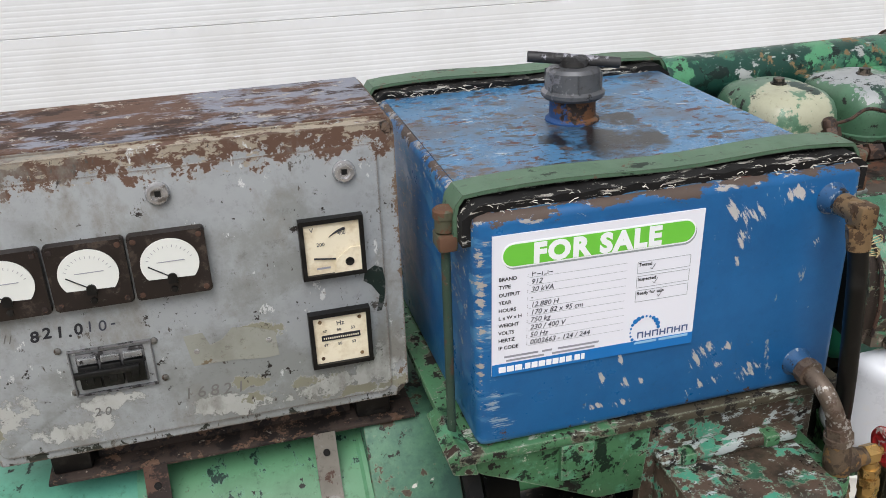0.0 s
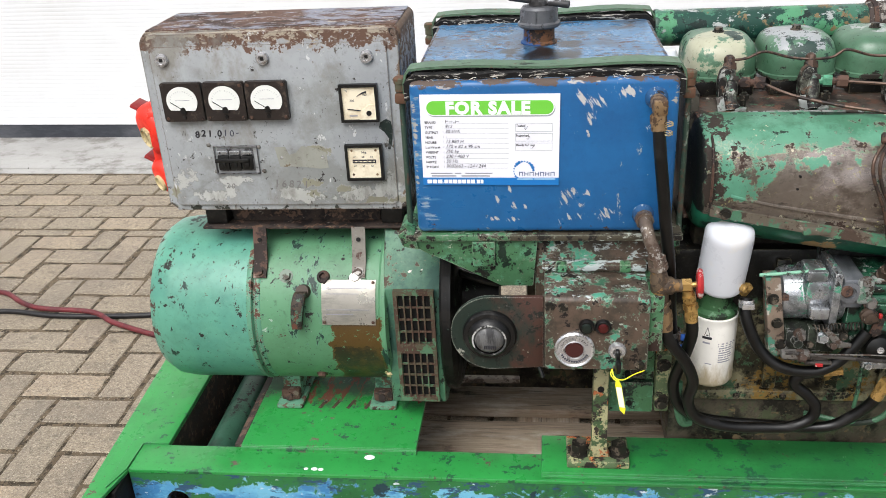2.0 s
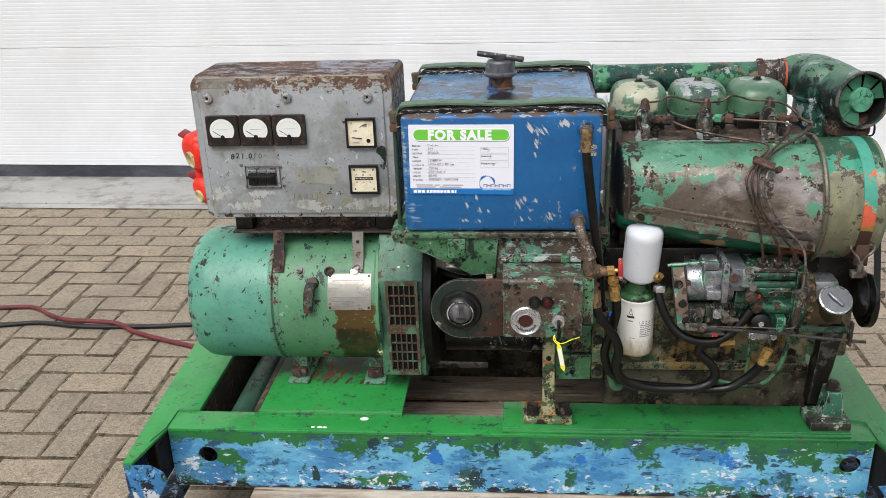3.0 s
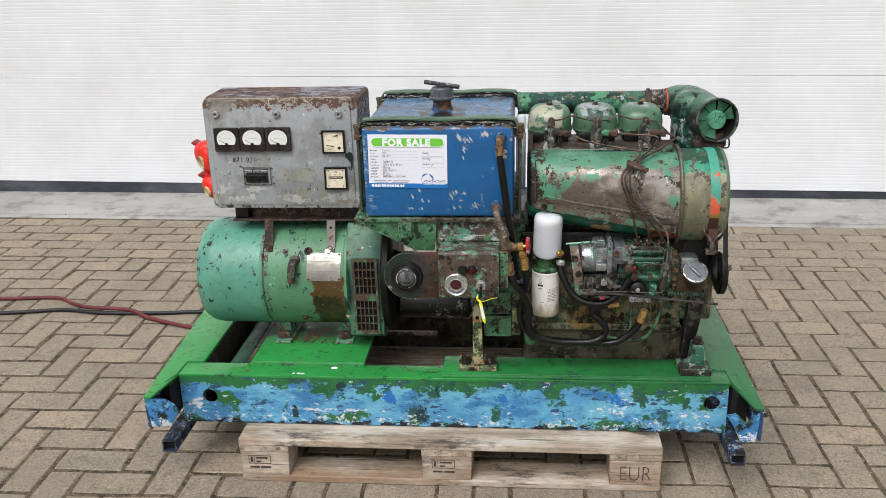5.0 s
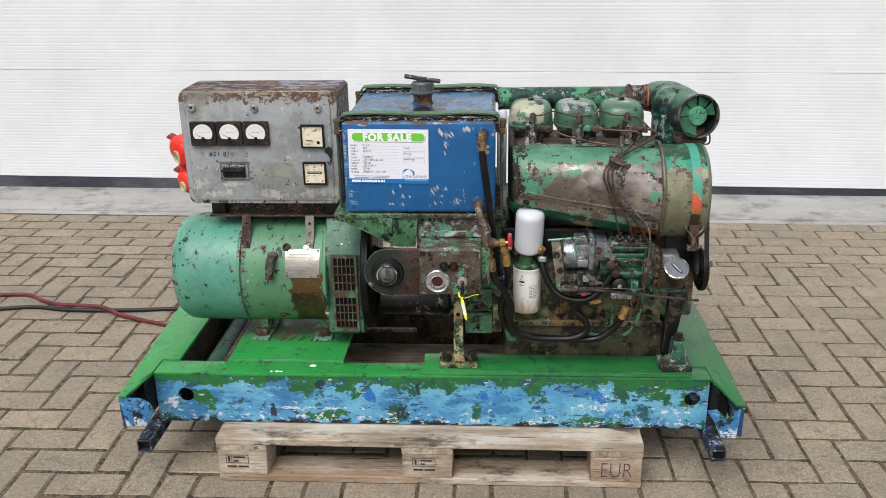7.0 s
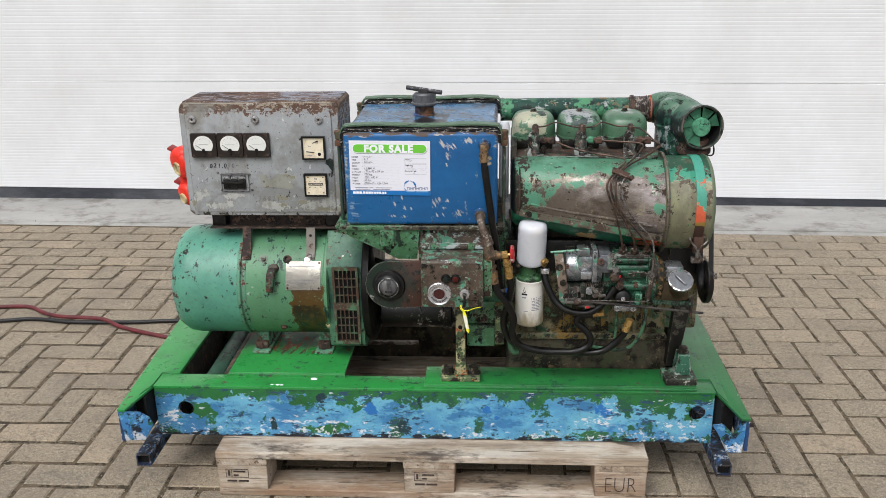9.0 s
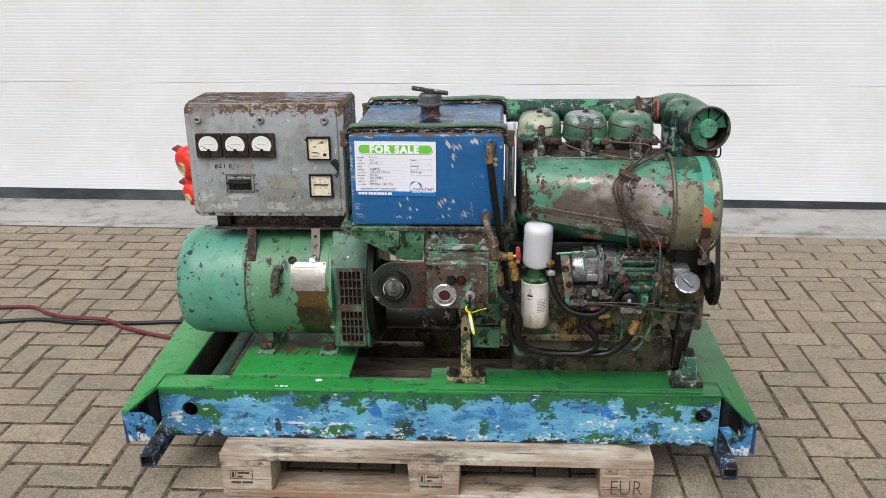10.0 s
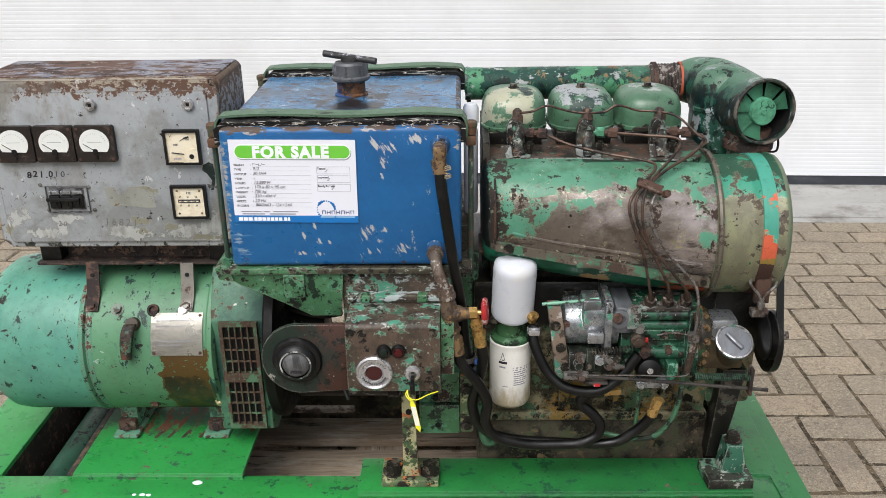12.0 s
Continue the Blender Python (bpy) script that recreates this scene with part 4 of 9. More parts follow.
# ---- pallet ----
def pallet():
    t = thing("euro_pallet", (0, 0.4, 0), "weathered grey wooden pallet standing on the paving under the frame", "pallet")

    def plank(x0, x1, y0, y1, z0, z1, name="plank", along="x"):
        bm = B()
        lx, ly = (x1 - x0, y1 - y0) if along == "x" else (y1 - y0, x1 - x0)
        box(bm, -lx / 2, lx / 2, -ly / 2, ly / 2, -(z1 - z0) / 2, (z1 - z0) / 2, 0.0025, 1)
        for v in bm.verts:
            v.co += noise.noise_vector(v.co * 40 + Vector((x0 * 9, y0 * 13, z0 * 50))) * 0.0016
        return part(name, bm, "wood", t, smooth=40, at=pose((x0 + x1) / 2, (y0 + y1) / 2, (z0 + z1) / 2, 0, 0, 0 if along == "x" else 90))
    for y0, y1 in ((0.0, 0.145), (0.186, 0.286), (0.327, 0.472), (0.513, 0.613), (0.655, 0.80)):
        plank(-0.6, 0.6, y0, y1, 0.122, 0.144)
    for x0 in (-0.6, -0.0725, 0.455):
        plank(x0, x0 + 0.145, 0.002, 0.798, 0.1002, 0.1218, "stringer_board", "y")
    for y0, y1 in ((0.004, 0.104), (0.3275, 0.4725), (0.70, 0.80)):
        plank(-0.6, 0.6, y0, y1, 0.0005, 0.022, "bottom_board")
        for x0 in (-0.6, -0.0725, 0.455):
            plank(x0 + 0.002, x0 + 0.143, y0 - 0.001, y1, 0.0222, 0.1, "pallet_block")
    lettering("stamp", "EUR", 0.062, "pale_dark", t, front_at(0.5275, 0.0008, 0.038) @ Matrix.Diagonal((0.82, 1.12, 1, 1)), "dark branded letters on the block", align="CENTER", bold=-0.0014)
    for x in (-0.545, -0.012):
        bm = B()
        m = front_at(x, 0.0015, 0.058)
        bars(bm, [(-0.03, 0.035, 0.030, 0.0315), (-0.03, 0.035, 0.004, 0.0055), (-0.03, -0.0285, 0.004, 0.031), (0.0335, 0.035, 0.004, 0.031), (-0.014, -0.0128, 0.004, 0.031), (-0.008, 0.026, 0.021, 0.026), (-0.008, 0.006, 0.009, 0.014), (-0.024, -0.018, 0.009, 0.027), (-0.028, 0.0, -0.010, -0.004), (0.004, 0.034, -0.010, -0.004)], m)
        part("stamp", bm, "pale_dark", t, "dark stamped marks", smooth=0)
    return t


M["pale_dark"] = coat("dark_stamp_ink", S(84, 72, 66), (), rough=0.85, vary=0.3, bump=0.0)
pallet()


# ---- steel base frame ----
TOP = 0.305


def base_frame():
    t = thing("steel_base_frame", (0, 0.33, 0.146), "green and blue painted steel channel frame lying on the pallet", "machine frame")
    bm = B()
    holed(bm, -0.786, 0.783, 0.147, TOP - 0.008, 0.085, 0.093, [(-0.700, 0.233, 0.023), (0.740, 0.240, 0.023)])
    box(bm, -0.786, 0.783, 0.093, 0.15, 0.147, 0.155)
    part("front_web", bm, "web", t, "light blue front with green, navy and white flaked paint", smooth=30)
    bm = B()
    box(bm, -0.7868, 0.7868, 0.085, 0.1588, TOP - 0.008, TOP, 0.0012)
    part("front_flange", bm, "frame", t)
    # coloured dark for the shade behind the machine, closing off the bright paving
    bm = B()
    box(bm, -0.786, 0.783, 0.60, 0.61, 0.147, TOP - 0.008)
    part("rear_channel", bm, "pan", t, "rear channel with shade put into its dark colour")
    bm = B()
    box(bm, -0.786, 0.783, 0.57, 0.61, TOP - 0.008, TOP, 0.002)
    part("rear_flange", bm, "frame", t)
    for s in (-1, 1):
        # outer edge at the front and at the back
        xo, xb, xi = (-0.837, -0.876, -0.735) if s < 0 else (0.844, 0.850, 0.735)
        y0 = -0.048
        bm = B()
        # top flange with a mitred front
        pts = [(xo, y0), (xo - s * 0.022, y0), (s * 0.787, 0.084), (s * 0.787, 0.159), (xi, 0.159), (xi, 0.74), (xb, 0.74)]
        prism(bm, pts, "z", TOP - 0.0085, TOP - 0.0005, 0.001)
        part("side_flange", bm, "frame", t)
        bm = B()
        prism(bm, [(s * 0.806, 0.03), (s * 0.7875, 0.086), (s * 0.7875, 0.16), (xi, 0.16), (xi, 0.74), (xb - s * 0.034, 0.74)], "z", TOP - 0.0004, TOP + 0.0026, 0.001)
        part("flange_lining", bm, "frame", t)
        bm = B()
        prism(bm, [(xo, y0 + 0.003), (xo - s * 0.008, y0 + 0.003), (xb - s * 0.008, 0.74), (xb, 0.74)], "z", 0.205, TOP - 0.009)
        part("side_web", bm, "navy_blue", t)
        # plates added to close off the ground, their shade put into the colour
        bm = B()
        box(bm, min(xi, xi + s * 0.008), max(xi, xi + s * 0.008), 0.16, 0.60, 0.147, TOP - 0.009)
        box(bm, min(xi, xi - s * 0.06), max(xi, xi - s * 0.06), 0.16, 0.60, 0.147, 0.153)
        part("inner_side_web", bm, "dark_rust_and_shade", t, "dark rust-toned inner side, its shade put into the colour")
        bm = B()
        if s < 0:
            # closed end plate, narrower below
            prism(bm, [(-0.836, TOP - 0.010), (-0.778, TOP - 0.010), (-0.752, TOP - 0.026), (-0.742, TOP - 0.048), (-0.770, 0.210), (-0.826, 0.206)], "y", y0 + 0.001, y0 + 0.007, 0.001)
            part("end_plate", bm, "web_end", t, "blue chipped end plate")
        else:
            prism(bm, [(0.750, TOP - 0.028), (0.764, 0.256), (0.786, 0.220), (0.790, 0.205), (0.832, 0.205), (0.843, TOP - 0.011), (0.828, TOP - 0.013), (0.806, 0.252), (0.776, TOP - 0.024)], "y", y0 + 0.008, y0 + 0.014)
            box(bm, 0.790, 0.829, y0, 0.02, 0.202, 0.208)
            part("end_plate", bm, "web_end", t, "blue chipped end of an open channel")
            bm = B()
            cyl(bm, (0.845, -0.025, 0.272), (0.859, -0.025, 0.272), 0.006, seg=10)
            part("bolt", bm, "rust_steel", t)
        # black plates added for the shade in the beam's open end
        bm = B()
        box(bm, min(s * 0.790, s * 0.796), max(s * 0.790, s * 0.796), 0.03, 0.6, 0.19, TOP - 0.010)
        box(bm, min(s * 0.797, s * 0.826), max(s * 0.797, s * 0.826), 0.045, 0.052, 0.19, TOP - 0.010)
        part("inner_plate", bm, "hole_shade", t)
        # square tube below
        bm = B()
        cx = s * 0.797
        for q in ((cx - 0.02, cx + 0.02, 0.1095, 0.113), (cx - 0.02, cx + 0.02, 0.1425, 0.146), (cx - 0.02, cx - 0.0165, 0.113, 0.1425), (cx + 0.0165, cx + 0.02, 0.113, 0.1425)):
            box(bm, q[0], q[1], -0.022, 0.70, q[2], q[3])
        part("square_tube", bm, "navy", t, "chipped navy square tube")
        # black block added to stand for the shade inside the open tube
        bm = B()
        box(bm, cx - 0.0165, cx + 0.0165, -0.008, 0.002, 0.113, 0.1425)
        part("tube_plug", bm, "hole_shade", t)
    bm = B()
    box(bm, -0.586, -0.248, 0.150, 0.59, TOP + 0.002, TOP + 0.012, 0.002)
    box(bm, -0.586, -0.248, 0.146, 0.152, TOP - 0.001, TOP + 0.008)
    part("mounting_plate", bm, "plate_green", t, "green plate under the alternator")
    bm = B()
    prism(bm, [(-0.603, 0.22), (-0.5865, 0.22), (-0.5865, TOP + 0.011), (-0.603, TOP + 0.004)], "y", 0.159, 0.60, 0.001)
    part("plate_edge", bm, "dark_rust_and_shade", t, "dirty brown edge of the plate")
    bm = B()
    cyl(bm, (-0.655, 0.16, 0.245), (-0.655, 0.60, 0.245), 0.034, seg=28)
    part("cross_pipe", bm, "pipe_green", t, "dull green cross pipe")
    bm = B()
    box(bm, -0.015, 0.735, 0.094, 0.200, TOP + 0.002, TOP + 0.012, 0.002)
    box(bm, -0.015, 0.735, 0.090, 0.0955, TOP + 0.001, TOP + 0.006, 0.001)
    part("support_rail", bm, "frame", t, "green rail under the engine")
    bm = B()
    box(bm, -0.25, 0.74, 0.155, 0.165, 0.17, TOP - 0.009)
    part("inner_web", bm, "pan", t)
    bm = B()
    box(bm, -0.236, -0.062, 0.440, 0.456, 0.266, 0.278, 0.002)
    part("cross_bar", bm, "strap_pale", t, "pale rusty cross bar")
    for x, y, r in ((-0.448, 0.100, 0.0030), (-0.432, 0.100, 0.0042), (-0.420, 0.099, 0.0035), (-0.335, 0.137, 0.0068)):
        bm = B()
        lathe(bm, (x, y, TOP), (0, 0, 1), [(r, 0.0), (r * 0.9, 0.0008), (r * 0.5, 0.0012), (0, 0.0012)], 12)
        bmesh.ops.transform(bm, matrix=Matrix.Translation((x, 0, 0)) @ Matrix.Diagonal((1.5, 1, 1, 1)) @ Matrix.Translation((-x, 0, 0)), verts=bm.verts)
        part("paint_drop", bm, "white_print", t, "white paint drop")
    return t


M["strap_pale"] = coat("pale_rusty_bar", S(132, 122, 110), (layer(S(84, 68, 58), 0.4, 40, 2.0), layer(S(60, 52, 46), 0.15, 60, 4.0)), rough=0.7, metal=0.1, vary=0.2)
M["dark_rust_and_shade"] = coat("dark_rusty_and_shaded_steel", S(76, 64, 58), (layer(S(46, 40, 38), 0.4, 40, 2.0), layer(S(112, 88, 72), 0.15, 50, 5.0, clump=0.08), layer(S(150, 140, 128), 0.02, 70, 7.0, clump=0.1)), rough=0.75, vary=0.2)
M["navy_blue"] = coat("blue_black_side_paint", S(40, 78, 124), (layer(S(28, 30, 36), 0.35, 20, 3.0), layer(S(190, 200, 210), 0.08, 46, 5.0, clump=0.1)), rough=0.45, vary=0.15)
M["web_end"] = coat("chipped_blue_end_paint", S(60, 132, 186), (layer(S(32, 46, 62), 0.26, 30, 2.0), layer(S(110, 170, 208), 0.24, 22, 4.0), layer(S(40, 110, 80), 0.12, 26, 9.0), layer(S(206, 212, 218), 0.14, 46, 6.0, grad=("z", 0.25, 0.215, -0.15, 0.10), clump=0.08)), rough=0.45, vary=0.1, wear=(S(52, 52, 58), 0.004, 0.02))
M["plate_green"] = coat("green_plate_paint", S(42, 152, 72), (layer(S(52, 96, 66), 0.4, 10, 2.4, edge=0.06, depth=0.0, grad=("y", 0.2, 0.34, -0.2, 0.08)), layer(S(126, 78, 58), 0.05, 34, 5.0, stretch=(1.6, 0.5, 1), rough=0.8, grad=("y", 0.2, 0.3, -0.2, 0.05), clump=0.1), layer(S(52, 92, 72), 0.05, 44, 7.0, clump=0.12), layer(S(110, 96, 84), 0.02, 60, 8.0, clump=0.12)), rough=0.32, vary=0.1, wear=(S(112, 160, 126), 0.003, 0.03))
M["pipe_green"] = coat("dull_green_pipe_paint", S(50, 96, 76), (layer(S(40, 66, 52), 0.25, 9, 2.4, edge=0.06, depth=0.0), layer(S(40, 40, 34), 0.04, 60, 5.4, clump=0.12)), rough=0.45, vary=0.12)
base_frame()


# ---- alternator ----
AY, AZ, AR = 0.37, 0.523, 0.163


def on_drum(x, angle, lift=0.0):
    """A place on the drum; angle in degrees above the level towards the front. Returns the place and the outward way."""
    a = radians(angle)
    d = Vector((0, -math.cos(a), math.sin(a)))
    return Vector((x, AY, AZ)) + d * (AR + lift), d


def alternator():
    t = thing("alternator", (-0.45, AY, TOP + 0.012), "light green cylindrical alternator with chipped paint on the base frame", "alternator")
    bm = B()
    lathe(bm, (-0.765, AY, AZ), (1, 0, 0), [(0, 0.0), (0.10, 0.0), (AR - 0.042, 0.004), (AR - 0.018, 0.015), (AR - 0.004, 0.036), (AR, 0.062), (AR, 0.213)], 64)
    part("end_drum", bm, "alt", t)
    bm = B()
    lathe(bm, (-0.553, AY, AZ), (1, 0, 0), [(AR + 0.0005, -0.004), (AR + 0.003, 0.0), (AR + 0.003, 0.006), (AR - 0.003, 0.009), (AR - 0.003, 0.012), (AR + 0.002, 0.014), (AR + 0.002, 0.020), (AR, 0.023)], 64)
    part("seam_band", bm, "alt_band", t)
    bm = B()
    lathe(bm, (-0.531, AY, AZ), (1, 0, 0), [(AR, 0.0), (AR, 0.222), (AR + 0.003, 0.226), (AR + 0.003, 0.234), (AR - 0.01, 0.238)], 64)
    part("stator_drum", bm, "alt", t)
    # bell housing with flat sides
    bm = B()
    prof = [(0.229, 0.368), (0.229, 0.612), (0.292, 0.704), (0.455, 0.704), (0.54, 0.618), (0.54, 0.372), (0.47, 0.345), (0.27, 0.345)]
    prism(bm, prof, "x", -0.300, -0.196, 0.004)
    part("bell_housing", bm, "bell", t)
    # vent grille: two openings with bars
    x0, x1, z0, z1 = -0.281, -0.207, 0.377, 0.614
    y0, y1 = 0.217, 0.2282
    bm = B()
    for q in ((x0, x1, z1 - 0.008, z1), (x0, x1, z0, z0 + 0.010), (x0, x0 + 0.007, z0 + 0.010, z1 - 0.008), (x1 - 0.007, x1, z0 + 0.010, z1 - 0.008), (x0 + 0.007, x1 - 0.007, 0.484, 0.504)):
        box(bm, q[0], q[1], y0, y1, q[2], q[3])
    grille = part("vent_grille", bm, "grille", t, "rusty green slotted vent grille")
    # black sheet behind the bars, standing for the shade in the vent
    bm = B()
    box(bm, x0 + 0.008, x1 - 0.008, 0.2265, 0.2285, z0 + 0.008, z1 - 0.008)
    part("vent_backing", bm, "hole_shade", grille)
    for za, zb in ((0.387, 0.484), (0.504, 0.606)):
        for k in range(1, 4):
            zz = za + (zb - za) * k / 4
            bm = B()
            box(bm, x0 + 0.007, x1 - 0.007, 0.2185, 0.2225, zz - 0.0013, zz + 0.0013)
            part("grille_bar", bm, "grille", grille, smooth=0)
        for k in range(1, 5):
            xx = x0 + 0.007 + (x1 - x0 - 0.014) * k / 5
            bm = B()
            box(bm, xx - 0.0013, xx + 0.0013, 0.2175, 0.2220, za, zb)
            part("grille_bar", bm, "grille", grille, smooth=0)
    # dark fan ring and coupling
    bm = B()
    lathe(bm, (-0.196, AY, AZ), (1, 0, 0), [(0.0, 0.0), (0.178, 0.0), (0.181, 0.004), (0.181, 0.020), (0.170, 0.026), (0.12, 0.028), (0.06, 0.030), (0.055, 0.10), (0, 0.10)], 56)
    part("fan_ring", bm, "ring_dark", t, "dark oily fan ring")
    bm = B()
    tube(bm, [(-0.215, 0.34, 0.635), (-0.178, 0.315, 0.610), (-0.140, 0.305, 0.597), (-0.100, 0.305, 0.587), (-0.060, 0.33, 0.580)], 0.0075, 10)
    part("output_cable", bm, "rubber", t, "short black cable")
    # feet
    for x in (-0.520, -0.330):
        bm = B()
        box(bm, x - 0.027, x + 0.027, 0.266, 0.44, TOP + 0.0125, TOP + 0.022, 0.003)
        box(bm, x - 0.019, x + 0.019, 0.300, 0.44, TOP + 0.022, 0.378, 0.004)
        foot = part("mounting_foot", bm, "foot_rust", t, "pale green mounting foot with rusty edges")
        bm = B()
        box(bm, x - 0.019, x + 0.019, 0.282, 0.2995, TOP + 0.0225, TOP + 0.046, 0.004)
        hexbolt(bm, (x - 0.002, 0.282, TOP + 0.034), (0, -1, 0.3), 0.008, 0.005)
        part("foot_bolt", bm, "rust_steel", foot, "rust-brown foot bolt")
    for k, x in enumerate((-0.455, -0.428, -0.398, -0.362)):
        bm = B()
        box(bm, -0.0035, 0.0035, -0.015, 0.015, 0.0, 0.0005, m=Matrix.Translation((x, 0.285, TOP + 0.0122)) @ Matrix.Rotation(radians(-18), 4, "Z"))
        part("worn_streak", bm, "rust_steel", t)
    # bolts
    for x, ang, mt, r in ((-0.482, 41, "bolt_green", 0.0095), (-0.352, 40, "filter_old", 0.0085), (-0.300, -36, "pin_cream", 0.009), (-0.437, -40, "rust_steel", 0.008)):
        p, d = on_drum(x, ang)
        bm = B()
        hexbolt(bm, p, d, r, 0.007)
        part("drum_bolt", bm, mt, t)
    p, d = on_drum(-0.412, 40.5)
    bm = B()
    lathe(bm, p, d, [(0.0125, 0.0), (0.011, 0.005), (0.0065, 0.006), (0.0055, 0.001), (0, 0.001)], 16)
    part("rusty_socket", bm, "rust_steel", t, "rusty empty bolt socket")
    # lifting lug: a short bent bar
    bm = B()
    d34 = on_drum(0, 30)[1]
    path = smooth_path([on_drum(-0.448, 31, -0.004)[0], on_drum(-0.449, 30, 0.018)[0], on_drum(-0.452, 24, 0.024)[0], on_drum(-0.455, 17, 0.022)[0], on_drum(-0.457, 11, 0.017)[0], on_drum(-0.458, 8, 0.015)[0]], 4)
    prev = None
    for k, q in enumerate(path):
        w = 0.0115 - 0.003 * abs(k - 8) / 12
        ring = [bm.verts.new(q + Vector((dx * w, 0, 0)) + d34 * dy) for dx, dy in ((-1, -0.006), (1, -0.006), (1, 0.004), (0.6, 0.007), (-0.6, 0.007), (-1, 0.004))]
        if prev:
            for j in range(6):
                bm.faces.new((prev[j], prev[(j + 1) % 6], ring[(j + 1) % 6], ring[j]))
        else:
            bm.faces.new(ring)
        prev = ring
    bm.faces.new(prev)
    pa, da = on_drum(-0.448, 31, 0.0)
    cyl(bm, pa - da * 0.006, pa + da * 0.012, 0.0145, 0.012, seg=14)
    part("lifting_lug", bm, "lug_rust", t, "short rusty lifting lug")
    # nameplate bent round the drum
    bm = B()
    rows = []
    for k in range(9):
        ang = 38.5 - 29.0 * k / 8
        rows.append([bm.verts.new(on_drum(x, ang, 0.0025)[0]) for x in (-0.414, -0.314)])
    for a, b in zip(rows, rows[1:]):
        bm.faces.new((a[0], a[1], b[1], b[0]))
    bmesh.ops.solidify(bm, geom=bm.faces[:], thickness=-0.0012)
    plate = part("nameplate", bm, "nameplate", t, "shiny worn metal nameplate with rivets")
    for x in (-0.409, -0.319):
        for ang in (36.7, 11.3):
            p, d = on_drum(x, ang, 0.0035)
            bm = B()
            lathe(bm, p, d, [(0.0032, -0.001), (0.0028, 0.001), (0, 0.0018)], 10)
            part("rivet", bm, "rust_steel", plate)
    bm = B()
    for k, (w, ang) in enumerate(((0.075, 33), (0.06, 29.5), (0.08, 19.5), (0.05, 16.5))):
        p, d = on_drum(-0.405, ang, 0.0040)
        box(bm, 0, w, -0.0007, 0.0007, 0, 0.0002, m=Matrix.Translation(p) @ Matrix.Rotation(radians(90 - ang), 4, "X"))
    part("print_line", bm, "grey_print", plate, smooth=0)
    return t


M["bolt_green"] = coat("grey_green_bolt_paint", S(112, 130, 114), (layer(S(80, 72, 60), 0.25, 70, 2.0),), rough=0.45, vary=0.1)
M["bell"] = coat("worn_green_bell_paint", S(86, 134, 106), (layer(S(62, 104, 92), 0.40, 7, 2.2, edge=0.06, depth=0.0), layer(S(88, 74, 58), 0.05, 34, 4.0, clump=0.13, rim=S(124, 150, 124)), layer(S(206, 206, 198), 0.004, 40, 7.0, clump=0.15), layer(S(40, 44, 36), 0.10, 46, 8.0, clump=0.10)), rough=0.4, vary=0.15, wear=(S(120, 104, 84), 0.004, 0.0))
M["grille"] = coat("rusty_green_grille", S(92, 88, 70), (layer(S(88, 66, 54), 0.40, 40, 2.0, rough=0.8), layer(S(88, 128, 98), 0.28, 34, 5.0, clump=0.06)), rough=0.6, vary=0.15, wear=(S(96, 72, 58), 0.002, 0.02))
M["ring_dark"] = coat("black_oily_ring", S(18, 18, 18), (layer(S(40, 37, 34), 0.25, 16, 2.0), layer(S(84, 108, 92), 0.03, 26, 5.0)), rough=0.45, vary=0.2, grime=0.2, spec=0.25)
M["foot_rust"] = coat("green_and_rust_foot", S(104, 158, 132), (layer(S(112, 78, 64), 0.28, 40, 2.0, rough=0.85, clump=0.1), layer(S(70, 54, 46), 0.08, 50, 5.0, rough=0.85, clump=0.1), layer(S(60, 96, 76), 0.2, 20, 7.0, edge=0.04)), rough=0.5, vary=0.15, wear=(S(120, 84, 68), 0.004, 0.02))
M["lug_rust"] = coat("rusty_green_lug", S(84, 72, 60), (layer(S(120, 76, 60), 0.14, 40, 2.0, rough=0.85, clump=0.1), layer(S(50, 46, 42), 0.35, 34, 5.0), layer(S(84, 122, 102), 0.14, 40, 7.0, clump=0.08)), rough=0.6, vary=0.15)
alternator()


# ---- control cabinet ----
def rounded_poly(x0, x1, z0, z1, r, n=5):
    pts = []
    for cx, cz, a0 in ((x1 - r, z1 - r, 0), (x0 + r, z1 - r, 90), (x0 + r, z0 + r, 180), (x1 - r, z0 + r, 270)):
        for k in range(n + 1):
            a = radians(a0 + 90 * k / n)
            pts.append((cx + r * math.cos(a), cz + r * math.sin(a)))
    return pts


CF = 0.268


